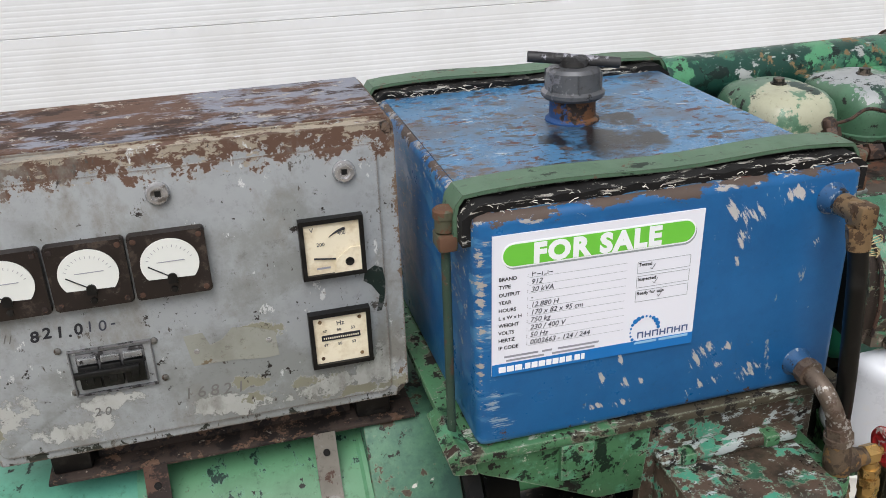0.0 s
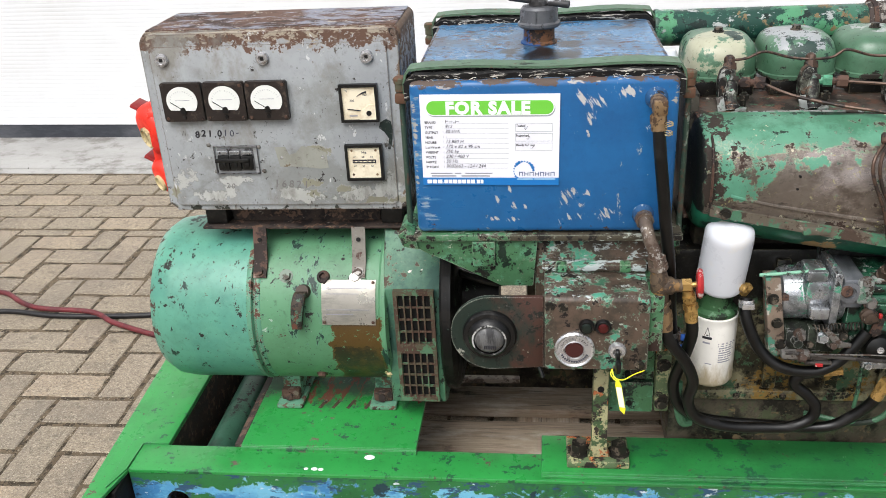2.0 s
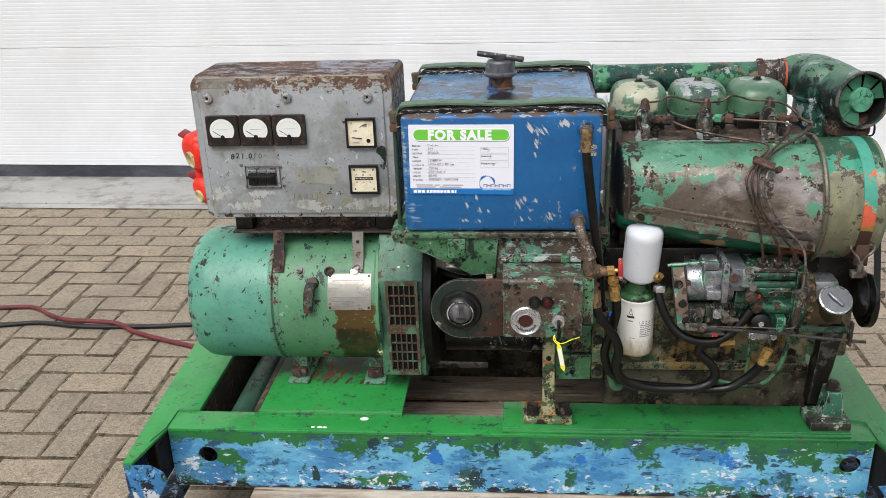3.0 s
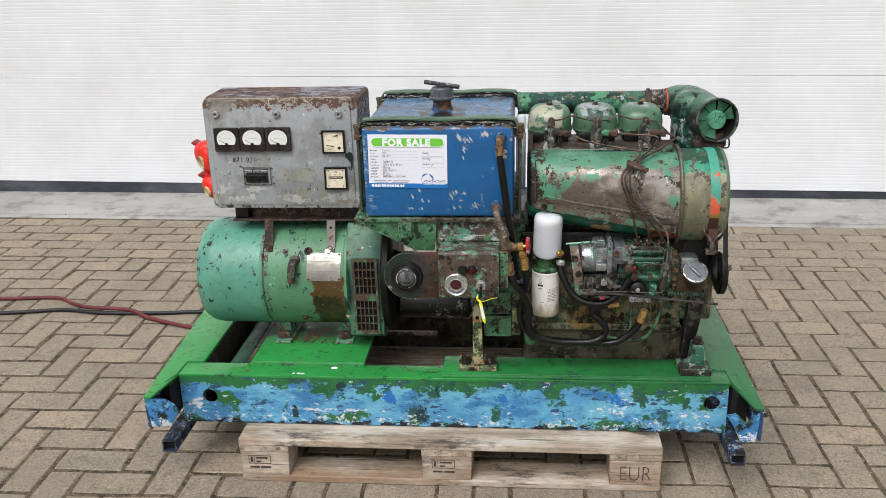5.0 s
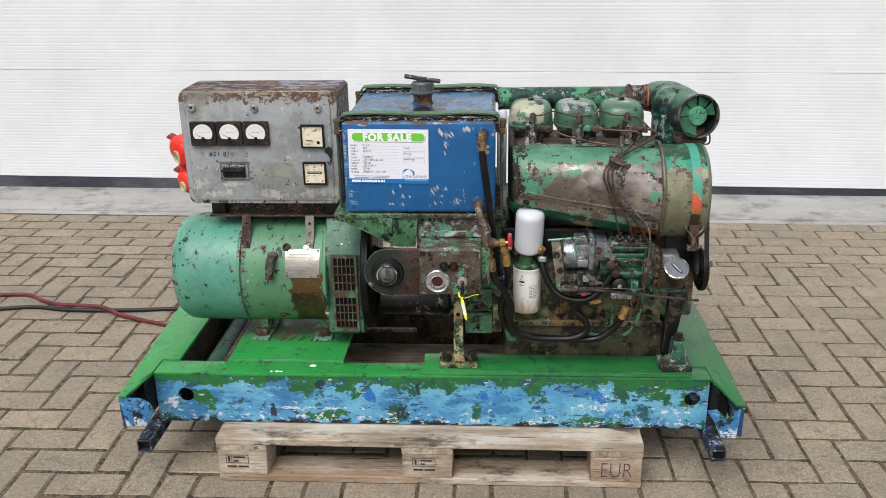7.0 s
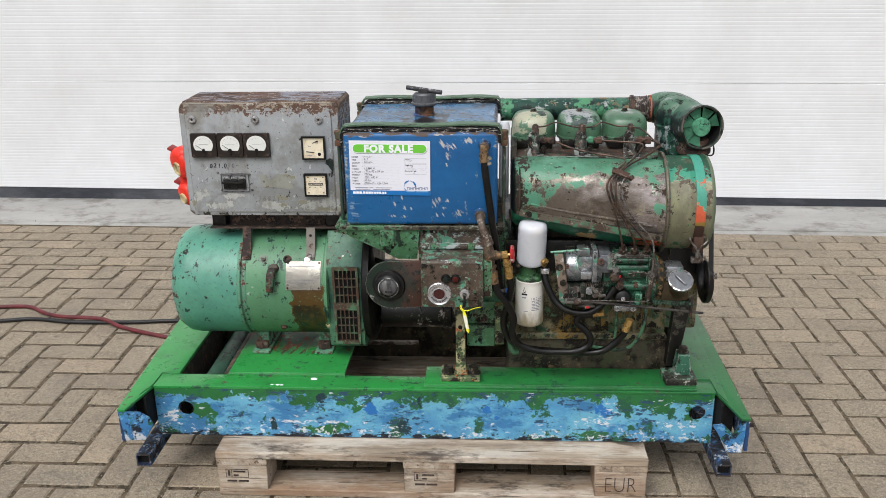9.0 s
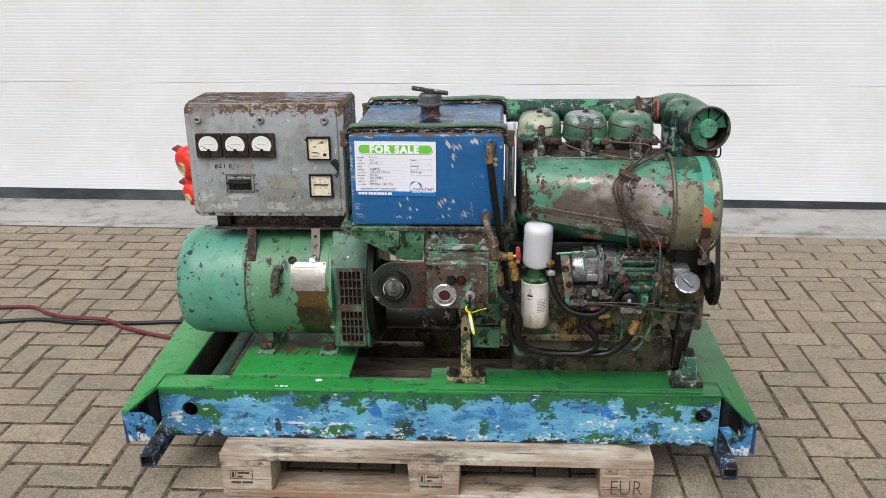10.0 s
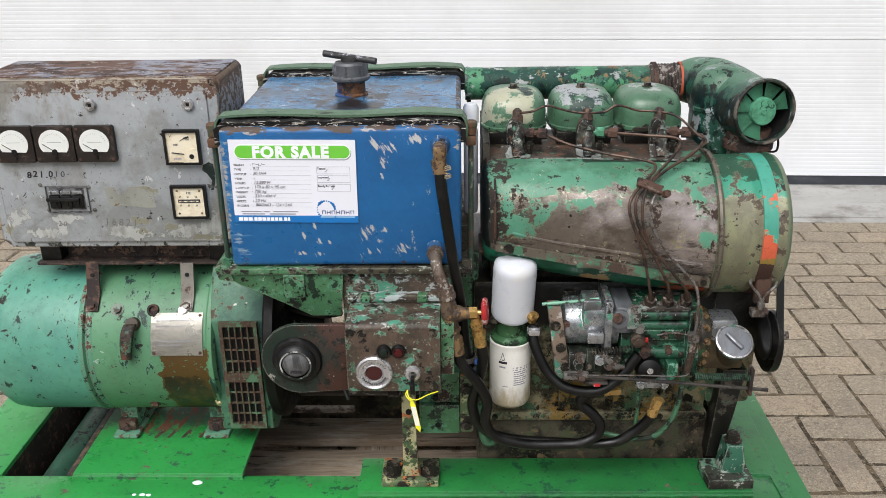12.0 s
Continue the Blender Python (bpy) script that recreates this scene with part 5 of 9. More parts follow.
def cabinet():
    t = thing("control_cabinet", (-0.467, 0.36, 0.715), "grey steel control cabinet with rusty top on the alternator shelf", "control cabinet")
    bm = B()
    prism(bm, rounded_poly(-0.690, -0.244, 0.752, 1.073, 0.012), "y", 0.288, 0.452, 0.004)
    part("housing", bm, "cabinet", t)
    bm = B()
    prism(bm, [(-0.682, 0.292), (-0.252, 0.292), (-0.252, 0.446), (-0.682, 0.446)], "z", 1.0725, 1.0745)
    part("top_sheet", bm, "cabinet_top", t, "rusty top with flaking grey paint")
    bm = B()
    prism(bm, rounded_poly(-0.687, -0.247, 0.7535, 1.0715, 0.014), "y", CF + 0.003, 0.291, 0.009)
    part("lid_rim", bm, "cabinet", t)
    bm = B()
    prism(bm, rounded_poly(-0.672, -0.266, 0.764, 1.052, 0.008), "y", CF, CF + 0.012, 0.002)
    lid = part("lid", bm, "cabinet", t, "grey lid with peeling paint and marker writing")
    # turn locks
    for x, z in ((-0.651, 1.030), (-0.476, 1.0285), (-0.300, 1.0275)):
        bm = B()
        lathe(bm, (x, CF, z), (0, -1, 0), [(0.0115, 0.0), (0.0115, 0.003), (0.0095, 0.006), (0.0065, 0.0065), (0.0062, 0.004), (0, 0.004)], 24)
        lk = part("turn_lock", bm, "chrome", t, "worn chrome turn lock")
        bm = B()
        box(bm, x - 0.0028, x + 0.0028, CF - 0.0046, CF - 0.003, z - 0.0028, z + 0.0028)
        part("key_hole", bm, "hole_shade", lk, smooth=0)
    # three round-faced meters
    for cx in (-0.624, -0.5495, -0.4755):
        zc = 0.9585
        bm = B()
        prism(bm, rounded_poly(cx - 0.0355, cx + 0.0355, zc - 0.0335, zc + 0.0335, 0.003), "y", CF - 0.011, CF - 0.0002, 0.002)
        mt = part("panel_meter", bm, "bakelite", t, "dark brown square panel meter with a white scale")
        pts = [(cx + 0.0272 * math.cos(radians(a)), zc + 0.0022 + 0.0255 * math.sin(radians(a))) for a in range(-40, 221, 8)]
        bm = B()
        prism(bm, pts, "y", CF - 0.0125, CF - 0.0112)
        part("meter_face", bm, "meter_white", mt)
        bm = B()
        for k in range(13):
            a = radians(25 + 130 * k / 12)
            p = Vector((cx + 0.021 * math.cos(a), CF - 0.0128, zc - 0.006 + 0.021 * math.sin(a) + 0.004))
            q = Vector((cx + 0.0235 * math.cos(a), CF - 0.0128, zc - 0.006 + 0.0235 * math.sin(a) + 0.004))
            tube(bm, [p, q], 0.00025, 4, straight=True)
        box(bm, cx - 0.012, cx + 0.014, CF - 0.0129, CF - 0.0125, zc + 0.0040, zc + 0.0047)
        part("scale_mark", bm, "grey_print", mt, smooth=0)
        bm = B()
        tube(bm, [(cx, CF - 0.0132, zc - 0.0125), (cx - 0.0205, CF - 0.0132, zc + 0.0015)], 0.0006, 6, straight=True)
        part("needle", bm, "ink", mt)
        bm = B()
        prism(bm, [(cx + 0.0045 * math.cos(radians(a)), zc - 0.0125 + 0.0045 * math.sin(radians(a))) for a in range(0, 181, 20)] + [(cx - 0.0045, zc - 0.0185), (cx + 0.0045, zc - 0.0185)], "y", CF - 0.0145, CF - 0.0120)
        part("needle_hub", bm, "black", mt)
        bm = B()
        lathe(bm, (cx, CF - 0.011, zc - 0.026), (0, -1, 0), [(0.0035, 0), (0.003, 0.0015), (0, 0.0015)], 12)
        part("adjuster", bm, "black", mt)
        for sx in (-0.030, 0.030):
            for sz in (-0.028, 0.028):
                bm = B()
                lathe(bm, (cx + sx, CF - 0.011, zc + sz), (0, -1, 0), [(0.003, 0), (0.0028, 0.001), (0, 0.0014)], 10)
                part("meter_screw", bm, "rust_steel", mt)
    # voltmeter and frequency meter
    for cx, zc, kind in ((-0.3185, 0.950, "V"), (-0.3185, 0.8445, "Hz")):
        bm = B()
        h = 0.0325
        for q in ((-h, h, h - 0.0045, h), (-h, h, -h, -h + 0.0045), (-h, -h + 0.0045, -h + 0.0045, h - 0.0045), (h - 0.0045, h, -h + 0.0045, h - 0.0045)):
            box(bm, cx + q[0], cx + q[1], CF - 0.010, CF - 0.0002, zc + q[2], zc + q[3])
        mt = part("panel_meter", bm, "black", t, "square black-framed meter with a cream %s scale" % ("voltage" if kind == "V" else "frequency"))
        bm = B()
        box(bm, cx - 0.028, cx + 0.028, CF - 0.0065, CF - 0.0003, zc - 0.028, zc + 0.028)
        part("meter_face", bm, "meter_cream", mt, smooth=0)
        yy = CF - 0.0068
        if kind == "V":
            bm = B()
            prism(bm, [(cx + 0.0, zc - 0.028), (cx + 0.028, zc - 0.028), (cx + 0.028, zc - 0.002), (cx + 0.017, zc - 0.002), (cx + 0.010, zc - 0.0075), (cx + 0.004, zc - 0.012), (cx + 0.002, zc - 0.015)], "y", CF - 0.0085, CF - 0.0066)
            part("corner_cover", bm, "meter_cream", mt)
            bm = B()
            lathe(bm, (cx + 0.016, CF - 0.0085, zc - 0.017), (0, -1, 0), [(0.0046, 0), (0.0044, 0.001), (0, 0.001)], 16)
            part("adjuster", bm, "black", mt)
            bm = B()
            tube(bm, [(cx - 0.020, CF - 0.0078, zc - 0.0095), (cx + 0.002, CF - 0.0078, zc - 0.0125)], 0.0009, 6, straight=True)
            part("needle", bm, "ink", mt)
            bm = B()
            arc = [(cx + 0.020 - 0.036 * math.cos(radians(a)), yy, zc - 0.016 + 0.036 * math.sin(radians(a))) for a in range(50, 85, 5)]
            tube(bm, arc, [0.0004, 0.0016], 6, straight=True)
            part("scale_arc", bm, "ink", mt)
            for s, dx, dz, sz in (("V", -0.022, 0.019, 0.007), ("200", -0.016, 0.003, 0.0055), ("400", 0.006, 0.013, 0.0055)):
                lettering("scale_figure", s, sz, "pen", mt, front_at(cx + dx, yy, zc + dz))
            bm = B()
            bars(bm, [(-0.018, -0.004, -0.0225, -0.0205)], front_at(cx, yy, zc))
            part("print_line", bm, "grey_print", mt, smooth=0)
        else:
            bm = B()
            box(bm, cx - 0.0205, cx + 0.0205, CF - 0.0078, CF - 0.0066, zc - 0.0005, zc + 0.0055)
            part("reed_window", bm, "ink", mt, smooth=0)
            bm = B()
            for k in range(17):
                xx = cx - 0.018 + 0.036 * k / 16
                box(bm, xx - 0.0006, xx + 0.0006, CF - 0.0082, CF - 0.0079, zc + 0.0015, zc + 0.0035)
            part("reeds", bm, "meter_cream", mt, smooth=0)
            lettering("scale_figure", "Hz", 0.0075, "pen", mt, front_at(cx - 0.004, yy, zc + 0.016))
            for s, dx, dz in (("47", -0.019, 0.009), ("50", -0.004, 0.009), ("53", 0.011, 0.009), ("47", -0.019, -0.008), ("50", -0.004, -0.008), ("53", 0.011, -0.008)):
                lettering("scale_figure", s, 0.0045, "pen", mt, front_at(cx + dx, yy, zc + dz))
            for sx in (-0.021, 0.021):
                for sz in (-0.022, 0.022):
                    bm = B()
                    lathe(bm, (cx + sx, CF - 0.0064, zc + sz), (0, -1, 0), [(0.0022, 0), (0.002, 0.0008), (0, 0.001)], 10)
                    part("meter_screw", bm, "dull_brass", mt)
    # circuit breaker behind a cut-out
    x0, x1, z0, z1 = -0.581, -0.516, 0.8300, 0.8715
    bm = B()
    box(bm, x0, x1, CF - 0.002, CF + 0.001, z0, z1, 0.0015)
    brk = part("circuit_breaker", bm, "breaker_grey", t, "three-pole black circuit breaker in a clear window")
    bm = B()
    for k in range(3):
        xa = x0 + 0.001 + k * 0.0215
        box(bm, xa, xa + 0.0195, CF - 0.0075, CF - 0.0021, z0 + 0.004, z1 - 0.012, 0.001)
        box(bm, xa + 0.006, xa + 0.0135, CF - 0.010, CF - 0.0075, z0 + 0.010, z0 + 0.018, 0.001)
    part("breaker_pole", bm, "black", brk)
    bm = B()
    box(bm, x0 - 0.003, x1 - 0.006, CF - 0.013, CF - 0.0075, z0 + 0.019, z0 + 0.026, 0.0015)
    part("breaker_toggle", bm, "black", brk, "black toggle bar")
    bm = B()
    for k in range(3):
        xa = x0 + 0.002 + k * 0.0215
        box(bm, xa, xa + 0.018, CF - 0.006, CF - 0.0021, z1 - 0.010, z1 - 0.003, 0.001)
    part("breaker_clip", bm, "alu", brk)
    bm = B()
    for q in ((x0 - 0.006, x1 + 0.008, z1 + 0.004, z1 + 0.0052), (x0 - 0.006, x1 + 0.008, z0 - 0.0052, z0 - 0.004), (x0 - 0.006, x0 - 0.0048, z0 - 0.004, z1 + 0.004), (x1 + 0.0068, x1 + 0.008, z0 - 0.004, z1 + 0.004)):
        box(bm, q[0], q[1], CF - 0.004, CF + 0.0005, q[2], q[3])
    part("window_edge", bm, "breaker_grey", brk, "grey edge of the clear window", smooth=0)
    for x, z in ((-0.595, 0.8785), (-0.505, 0.8735), (-0.588, 0.829), (-0.501, 0.829)):
        bm = B()
        lathe(bm, (x, CF, z), (0, -1, 0), [(0.0036, 0), (0.0034, 0.0015), (0.0022, 0.0022), (0, 0.0022)], 14)
        box(bm, x - 0.003, x + 0.003, CF - 0.0028, CF - 0.002, z - 0.0006, z + 0.0006)
        part("panel_screw", bm, "bolt_steel", t)
    # bare label patch with two screws
    bm = B()
    prism(bm, [(-0.477, 0.8725), (-0.458, 0.8735), (-0.452, 0.858), (-0.440, 0.862), (-0.428, 0.874), (-0.405, 0.8700), (-0.386, 0.862), (-0.384, 0.833), (-0.40, 0.832), (-0.43, 0.836), (-0.471, 0.8365)], "y", CF - 0.0006, CF + 0.0005)
    part("label_patch", bm, "patch_olive", t, "bare patch where a label sat")
    for x in (-0.466, -0.393):
        bm = B()
        lathe(bm, (x, CF - 0.0005, 0.853), (0, -1, 0), [(0.003, 0), (0.0026, 0.001), (0, 0.0016)], 12)
        part("panel_screw", bm, "chrome", t)
    # marker writing
    for s, x, z, sz, mtl, sl in (("//", -0.640, 0.895, 0.012, "pale_ink", 0.1), ("821.0", -0.6165, 0.8935, 0.0165, "ink", 0.12), ("10-", -0.5655, 0.8945, 0.0165, "pen", 0.1), ("16821-", -0.487, 0.797, 0.019, "pale_ink", 0.15), ("20", -0.576, 0.797, 0.014, "pale_ink", 0.2)):
        for ch in s:
            if ch != " ":
                lettering("marker_figure", ch, sz, mtl, lid, front_at(x, CF - 0.0004, z + 0.0012 * math.sin(x * 900)), slant=sl, bold=0.0004 if mtl == "ink" else 0.0)
            x += sz * {" ": 0.3, ".": 0.34, "/": 0.4, "-": 0.45}.get(ch, 0.70)
    # dark green smear beside the meters
    bm = B()
    prism(bm, [(-0.287, 0.914), (-0.276, 0.920), (-0.268, 0.916), (-0.266, 0.900), (-0.268, 0.880), (-0.272, 0.866), (-0.277, 0.866), (-0.273, 0.885), (-0.281, 0.898), (-0.289, 0.904)], "y", CF - 0.0006, CF + 0.0005)
    part("paint_smear", bm, "smear_green", t, "dark green paint smear")
    # red sockets on the side
    xb = -0.690
    for zc, r, out in ((0.893, 0.045, 0.024), (0.803, 0.035, 0.016)):
        yc = 0.345
        bm = B()
        prism(bm, rounded_poly(yc - r, yc + r, zc - r * 1.05, zc + r * 1.05, r * 0.45), "x", xb - out, xb, 0.004)
        d = Vector((-0.62, -0.70, -0.20)).normalized()
        p = Vector((xb - out + 0.004, yc - 0.006, zc))
        lathe(bm, p - d * 0.020, d, [(r * 0.92, 0.0), (r * 1.04, 0.010), (r * 1.04, 0.030), (r * 0.98, 0.040), (r * 0.80, 0.047), (r * 0.62, 0.049), (0, 0.049)], 32)
        sk = part("power_socket", bm, "red_plastic", t, "bright red plastic power socket")
        bm = B()
        q = p + d * 0.026 + Vector((0.004, 0, -r * 0.20))
        lathe(bm, q, d, [(r * 0.46, 0.0), (r * 0.46, 0.008), (r * 0.38, 0.010), (r * 0.30, 0.006), (0, 0.006)], 12)
        part("cable_gland", bm, "pin_cream", sk, "yellowed cable gland")
        bm = B()
        box(bm, -0.018, 0.010, -0.022, 0.022, -0.003, 0.004, 0.002, m=Matrix.Translation((xb - out - 0.026, yc + 0.006, zc + r * 0.72)) @ Matrix.Rotation(radians(28), 4, "Y"))
        part("cover_flap", bm, "red_dark", sk, "dark red hinged flap")
    bm = B()
    box(bm, -0.726, -0.690, 0.318, 0.385, 0.800, 0.880, 0.008)
    part("socket_bridge", bm, "red_plastic", t, "red plastic neck between the sockets")
    return t


M["breaker_grey"] = coat("grey_breaker_body", S(120, 120, 122), (layer(S(60, 58, 58), 0.4, 30, 2.0),), rough=0.35, vary=0.15)
M["patch_olive"] = coat("bare_olive_undercoat", S(154, 155, 146), (layer(S(158, 158, 152), 0.3, 24, 2.0, edge=0.05), layer(S(126, 112, 90), 0.08, 40, 4.0)), rough=0.65, vary=0.06)
M["smear_green"] = coat("dark_green_smear", S(30, 54, 48), (layer(S(90, 92, 92), 0.2, 60, 2.0),), rough=0.5, vary=0.1)
M["red_dark"] = coat("dark_red_plastic", S(150, 34, 34), (), rough=0.45, vary=0.08)
cabinet()


def cabinet_shelf():
    t = thing("cabinet_shelf", (-0.45, 0.36, 0.70), "rusty steel shelf with flat straps bolted to the alternator", "bracket")
    bm = B()
    box(bm, -0.640, -0.238, 0.284, 0.47, 0.7085, 0.7135, 0.001)
    part("shelf_plate", bm, "dark_rust_and_shade", t, "dark rusty shelf plate")
    for x in (-0.615, -0.285):
        bm = B()
        box(bm, x - 0.020, x + 0.020, 0.295, 0.44, 0.7140, 0.7515, 0.003)
        part("rubber_block", bm, "black", t, "black rubber mount")
    bm = B()
    box(bm, -0.59, -0.31, 0.315, 0.322, 0.7135, 0.7515)
    part("back_strip", bm, "dark_rust_and_shade", t)
    for x in (-0.531, -0.346):
        bm = B()
        pts = [Vector((x, 0.2825, 0.712))] + [on_drum(x, a, 0.003)[0] for a in (50, 46, 42, 39.5)]
        prev = None
        for k, q in enumerate(pts):
            n = Vector((0, -0.75, 0.66))
            ring = [bm.verts.new(q + Vector((dx, 0, 0)) + n * dy) for dx, dy in ((-0.0125, -0.0015), (0.0125, -0.0015), (0.0125, 0.0025), (-0.0125, 0.0025))]
            if prev:
                for j in range(4):
                    bm.faces.new((prev[j], prev[(j + 1) % 4], ring[(j + 1) % 4], ring[j]))
            else:
                bm.faces.new(ring)
            prev = ring
        bm.faces.new(prev)
        st = part("flat_strap", bm, "rust_steel" if x < -0.4 else "strap_grey", t, "rusty flat strap" if x < -0.4 else "grey-brown flat strap")
        p, d = on_drum(x, 43, 0.005)
        bm = B()
        hexbolt(bm, p, d, 0.0075, 0.006)
        part("strap_bolt", bm, "bolt_steel" if x > -0.4 else "rust_steel", st)
        bm = B()
        cyl(bm, (x, 0.278, 0.690), (x, 0.2712, 0.6925), 0.004, seg=10)
        part("strap_hole", bm, "hole_shade", st)
    return t


M["strap_grey"] = coat("worn_grey_strap", S(126, 122, 114), (layer(S(92, 70, 60), 0.4, 22, 2.0, rough=0.8),), rough=0.6, metal=0.2, vary=0.15)
cabinet_shelf()


# ---- fuel tank ----
TX0, TX1, TY0, TY1, TZ0, TZ1 = -0.212, 0.187, 0.1225, 0.585, 0.774, 1.021


def fuel_tank():
    t = thing("fuel_tank", (-0.012, 0.355, TZ0), "blue steel fuel tank with scratched front and oily top", "fuel tank")
    bm = B()
    box(bm, TX0, TX1, TY0, TY1, TZ0, TZ1, 0.010, 3)
    part("tank_body", bm, "tank", t)
    bm = B()
    box(bm, TX0 + 0.009, TX1 - 0.009, TY0 + 0.009, TY1 - 0.009, TZ1 - 0.003, TZ1 + 0.0008)
    part("tank_top", bm, "tank_top", t, "oily blue top with brown stains", smooth=0)
    # two hold-down straps with frayed liners
    for y0, y1 in ((0.146, 0.182), (0.540, 0.580)):
        rear = y0 > 0.4
        zt = TZ1 + (0.010 if rear else 0.009)
        # liner
        bm = B()
        yl = y0 - 0.014
        path = [(TX0 - 0.004, yl, TZ1 - 0.03), (TX0 - 0.004, yl, TZ1 - 0.004), (TX0 + 0.008, yl, TZ1 + 0.005)]
        path += [(TX0 + 0.008 + (TX1 - TX0 - 0.016) * k / 40, yl, TZ1 + 0.0045 + 0.0012 * math.sin(k * 1.7)) for k in range(1, 40)]
        path += [(TX1 - 0.008, yl, TZ1 + 0.005), (TX1 + 0.004, yl, TZ1 - 0.004), (TX1 + 0.004, yl, TZ1 - 0.03)]
        prev = None
        for k, p in enumerate(path):
            side = k < 2 or k >= len(path) - 2
            wob = 0.003 * noise.noise(Vector((k * 0.7, y0, 3.1)))
            ring = []
            for dy, dn in ((wob, -0.006), (0.05, -0.006), (0.05, 0.0035), (wob - 0.002, 0.004)):
                q = Vector(p) + Vector((0, dy, 0))
                if side:
                    q.x += (-dn if k < 2 else dn)
                else:
                    q.z += dn
                ring.append(bm.verts.new(q))
            if prev:
                for j in range(4):
                    bm.faces.new((prev[j], prev[(j + 1) % 4], ring[(j + 1) % 4], ring[j]))
            else:
                bm.faces.new(ring)
            prev = ring
        bm.faces.new(prev)
        st_liner = part("strap_liner", bm, "frayed", t, "frayed black rubber strip with white threads", smooth=60)
        # loose threads
        rng = random.Random(3 if rear else 4)
        bm = B()
        for k in range(60 if rear else 55):
            u = rng.random()
            x = TX0 + 0.01 + (TX1 - TX0 - 0.02) * (0.35 * u if rear and rng.random() < 0.6 else u)
            p = Vector((x, yl - 0.001, TZ1 + rng.uniform(-0.001, 0.009)))
            d = Vector((rng.uniform(-1, 1), rng.uniform(-0.35, 0.1), rng.uniform(-0.25, 0.5)))
            tube(bm, [p, p + d * 0.005, p + d * rng.uniform(0.006, 0.012) + Vector((0, -0.001, -0.002))], 0.00045, 3, straight=True)
        part("thread", bm, "thread_white", st_liner)["kind"] = "stuff"
        # steel band
        bm = B()
        sec = [(TX0 - 0.008, TZ1 - 0.030), (TX0 - 0.008, TZ1 - 0.008), (TX0 - 0.006, TZ1 + 0.003), (TX0 - 0.001, zt + 0.001), (TX0 + 0.02, zt + 0.003)]
        sec += [(TX0 + 0.02 + (TX1 - TX0 - 0.04) * k / 10, zt + 0.003 + 0.002 * math.sin(k * 0.9)) for k in range(1, 10)]
        sec += [(TX1 - 0.02, zt + 0.003), (TX1 + 0.001, zt + 0.001), (TX1 + 0.006, TZ1 + 0.003), (TX1 + 0.008, TZ1 - 0.008), (TX1 + 0.008, TZ1 - 0.030)]
        prev = None
        cx, cz = (TX0 + TX1) / 2, TZ1 - 0.1
        for k, (x, z) in enumerate(sec):
            a, b = sec[max(k - 1, 0)], sec[min(k + 1, len(sec) - 1)]
            n = Vector((-(b[1] - a[1]), 0, b[0] - a[0])).normalized()
            ring = [bm.verts.new(Vector((x, y, z)) + n * h) for y, h in ((y0, 0.0), (y1, 0.0), (y1, 0.004), (y0, 0.004))]
            if prev:
                for j in range(4):
                    bm.faces.new((prev[j], prev[(j + 1) % 4], ring[(j + 1) % 4], ring[j]))
            else:
                bm.faces.new(ring)
            prev = ring
        bm.faces.new(prev)
        st = part("hold_down_strap", bm, "strap", t, "dull green steel hold-down strap")
        ym = (y0 + y1) / 2 - 0.006
        for s, xe in ((-1, TX0 - 0.0165), (1, TX1 + 0.0165)):
            bm = B()
            cyl(bm, (xe, ym, TZ0 - 0.03), (xe, ym, TZ1 - 0.012), 0.0046, seg=12)
            part("tie_rod", bm, "rod_green", st, "dark green threaded rod")
            bm = B()
            box(bm, xe - 0.009, xe + 0.009, ym - 0.013, ym + 0.013, TZ1 - 0.040, TZ1 - 0.024, 0.003)
            lathe(bm, (xe, ym, TZ1 - 0.022), (0, 0, 1), [(0.0095, 0), (0.0095, 0.012), (0.011, 0.013), (0.011, 0.020), (0.009, 0.022), (0, 0.022)], 14)
            part("rod_nut", bm, "rust_green", st, "rusty nut at the strap end")
    # filler
    fx, fy = -0.018, 0.362
    bm = B()
    lathe(bm, (fx, fy, TZ1), (0, 0, 1), [(0.031, -0.002), (0.031, 0.003), (0.0265, 0.006), (0.026, 0.030), (0, 0.030)], 32)
    part("filler_neck", bm, "neck", t, "rusty blue filler neck")
    bm = B()
    prof = [(0.0, 0.028), (0.0335, 0.028), (0.036, 0.031), (0.036, 0.035), (0.032, 0.038), (0.0305, 0.058), (0.027, 0.062), (0.012, 0.0635), (0.010, 0.068), (0, 0.0685)]
    lathe(bm, (fx, fy, TZ1), (0, 0, 1), prof, 32)
    cap = part("filler_cap", bm, "cap_grey", t, "grey metal filler cap")
    for k in range(6):
        a = radians(20 + 60 * k)
        bm = B()
        box(bm, -0.002, 0.002, -0.0012, 0.0012, 0.037, 0.058, m=Matrix.Translation((fx + 0.0315 * math.cos(a), fy + 0.0315 * math.sin(a), TZ1)) @ Matrix.Rotation(a, 4, "Z"))
        part("cap_rib", bm, "cap_grey", cap)
    bm = B()
    d = Vector((0.955, -0.27, -0.10)).normalized()
    p = Vector((fx, fy, TZ1 + 0.0695))
    tube(bm, [p - d * 0.052, p - d * 0.048, p + d * 0.048, p + d * 0.052], [0.0062, 0.0062], 12, straight=True)
    lathe(bm, p - Vector((0, 0, 0.006)), (0, 0, 1), [(0.017, 0), (0.015, 0.007), (0.010, 0.010), (0, 0.0105)], 20)
    part("cap_handle", bm, "handle_grey", cap, "dark grey T-bar handle")
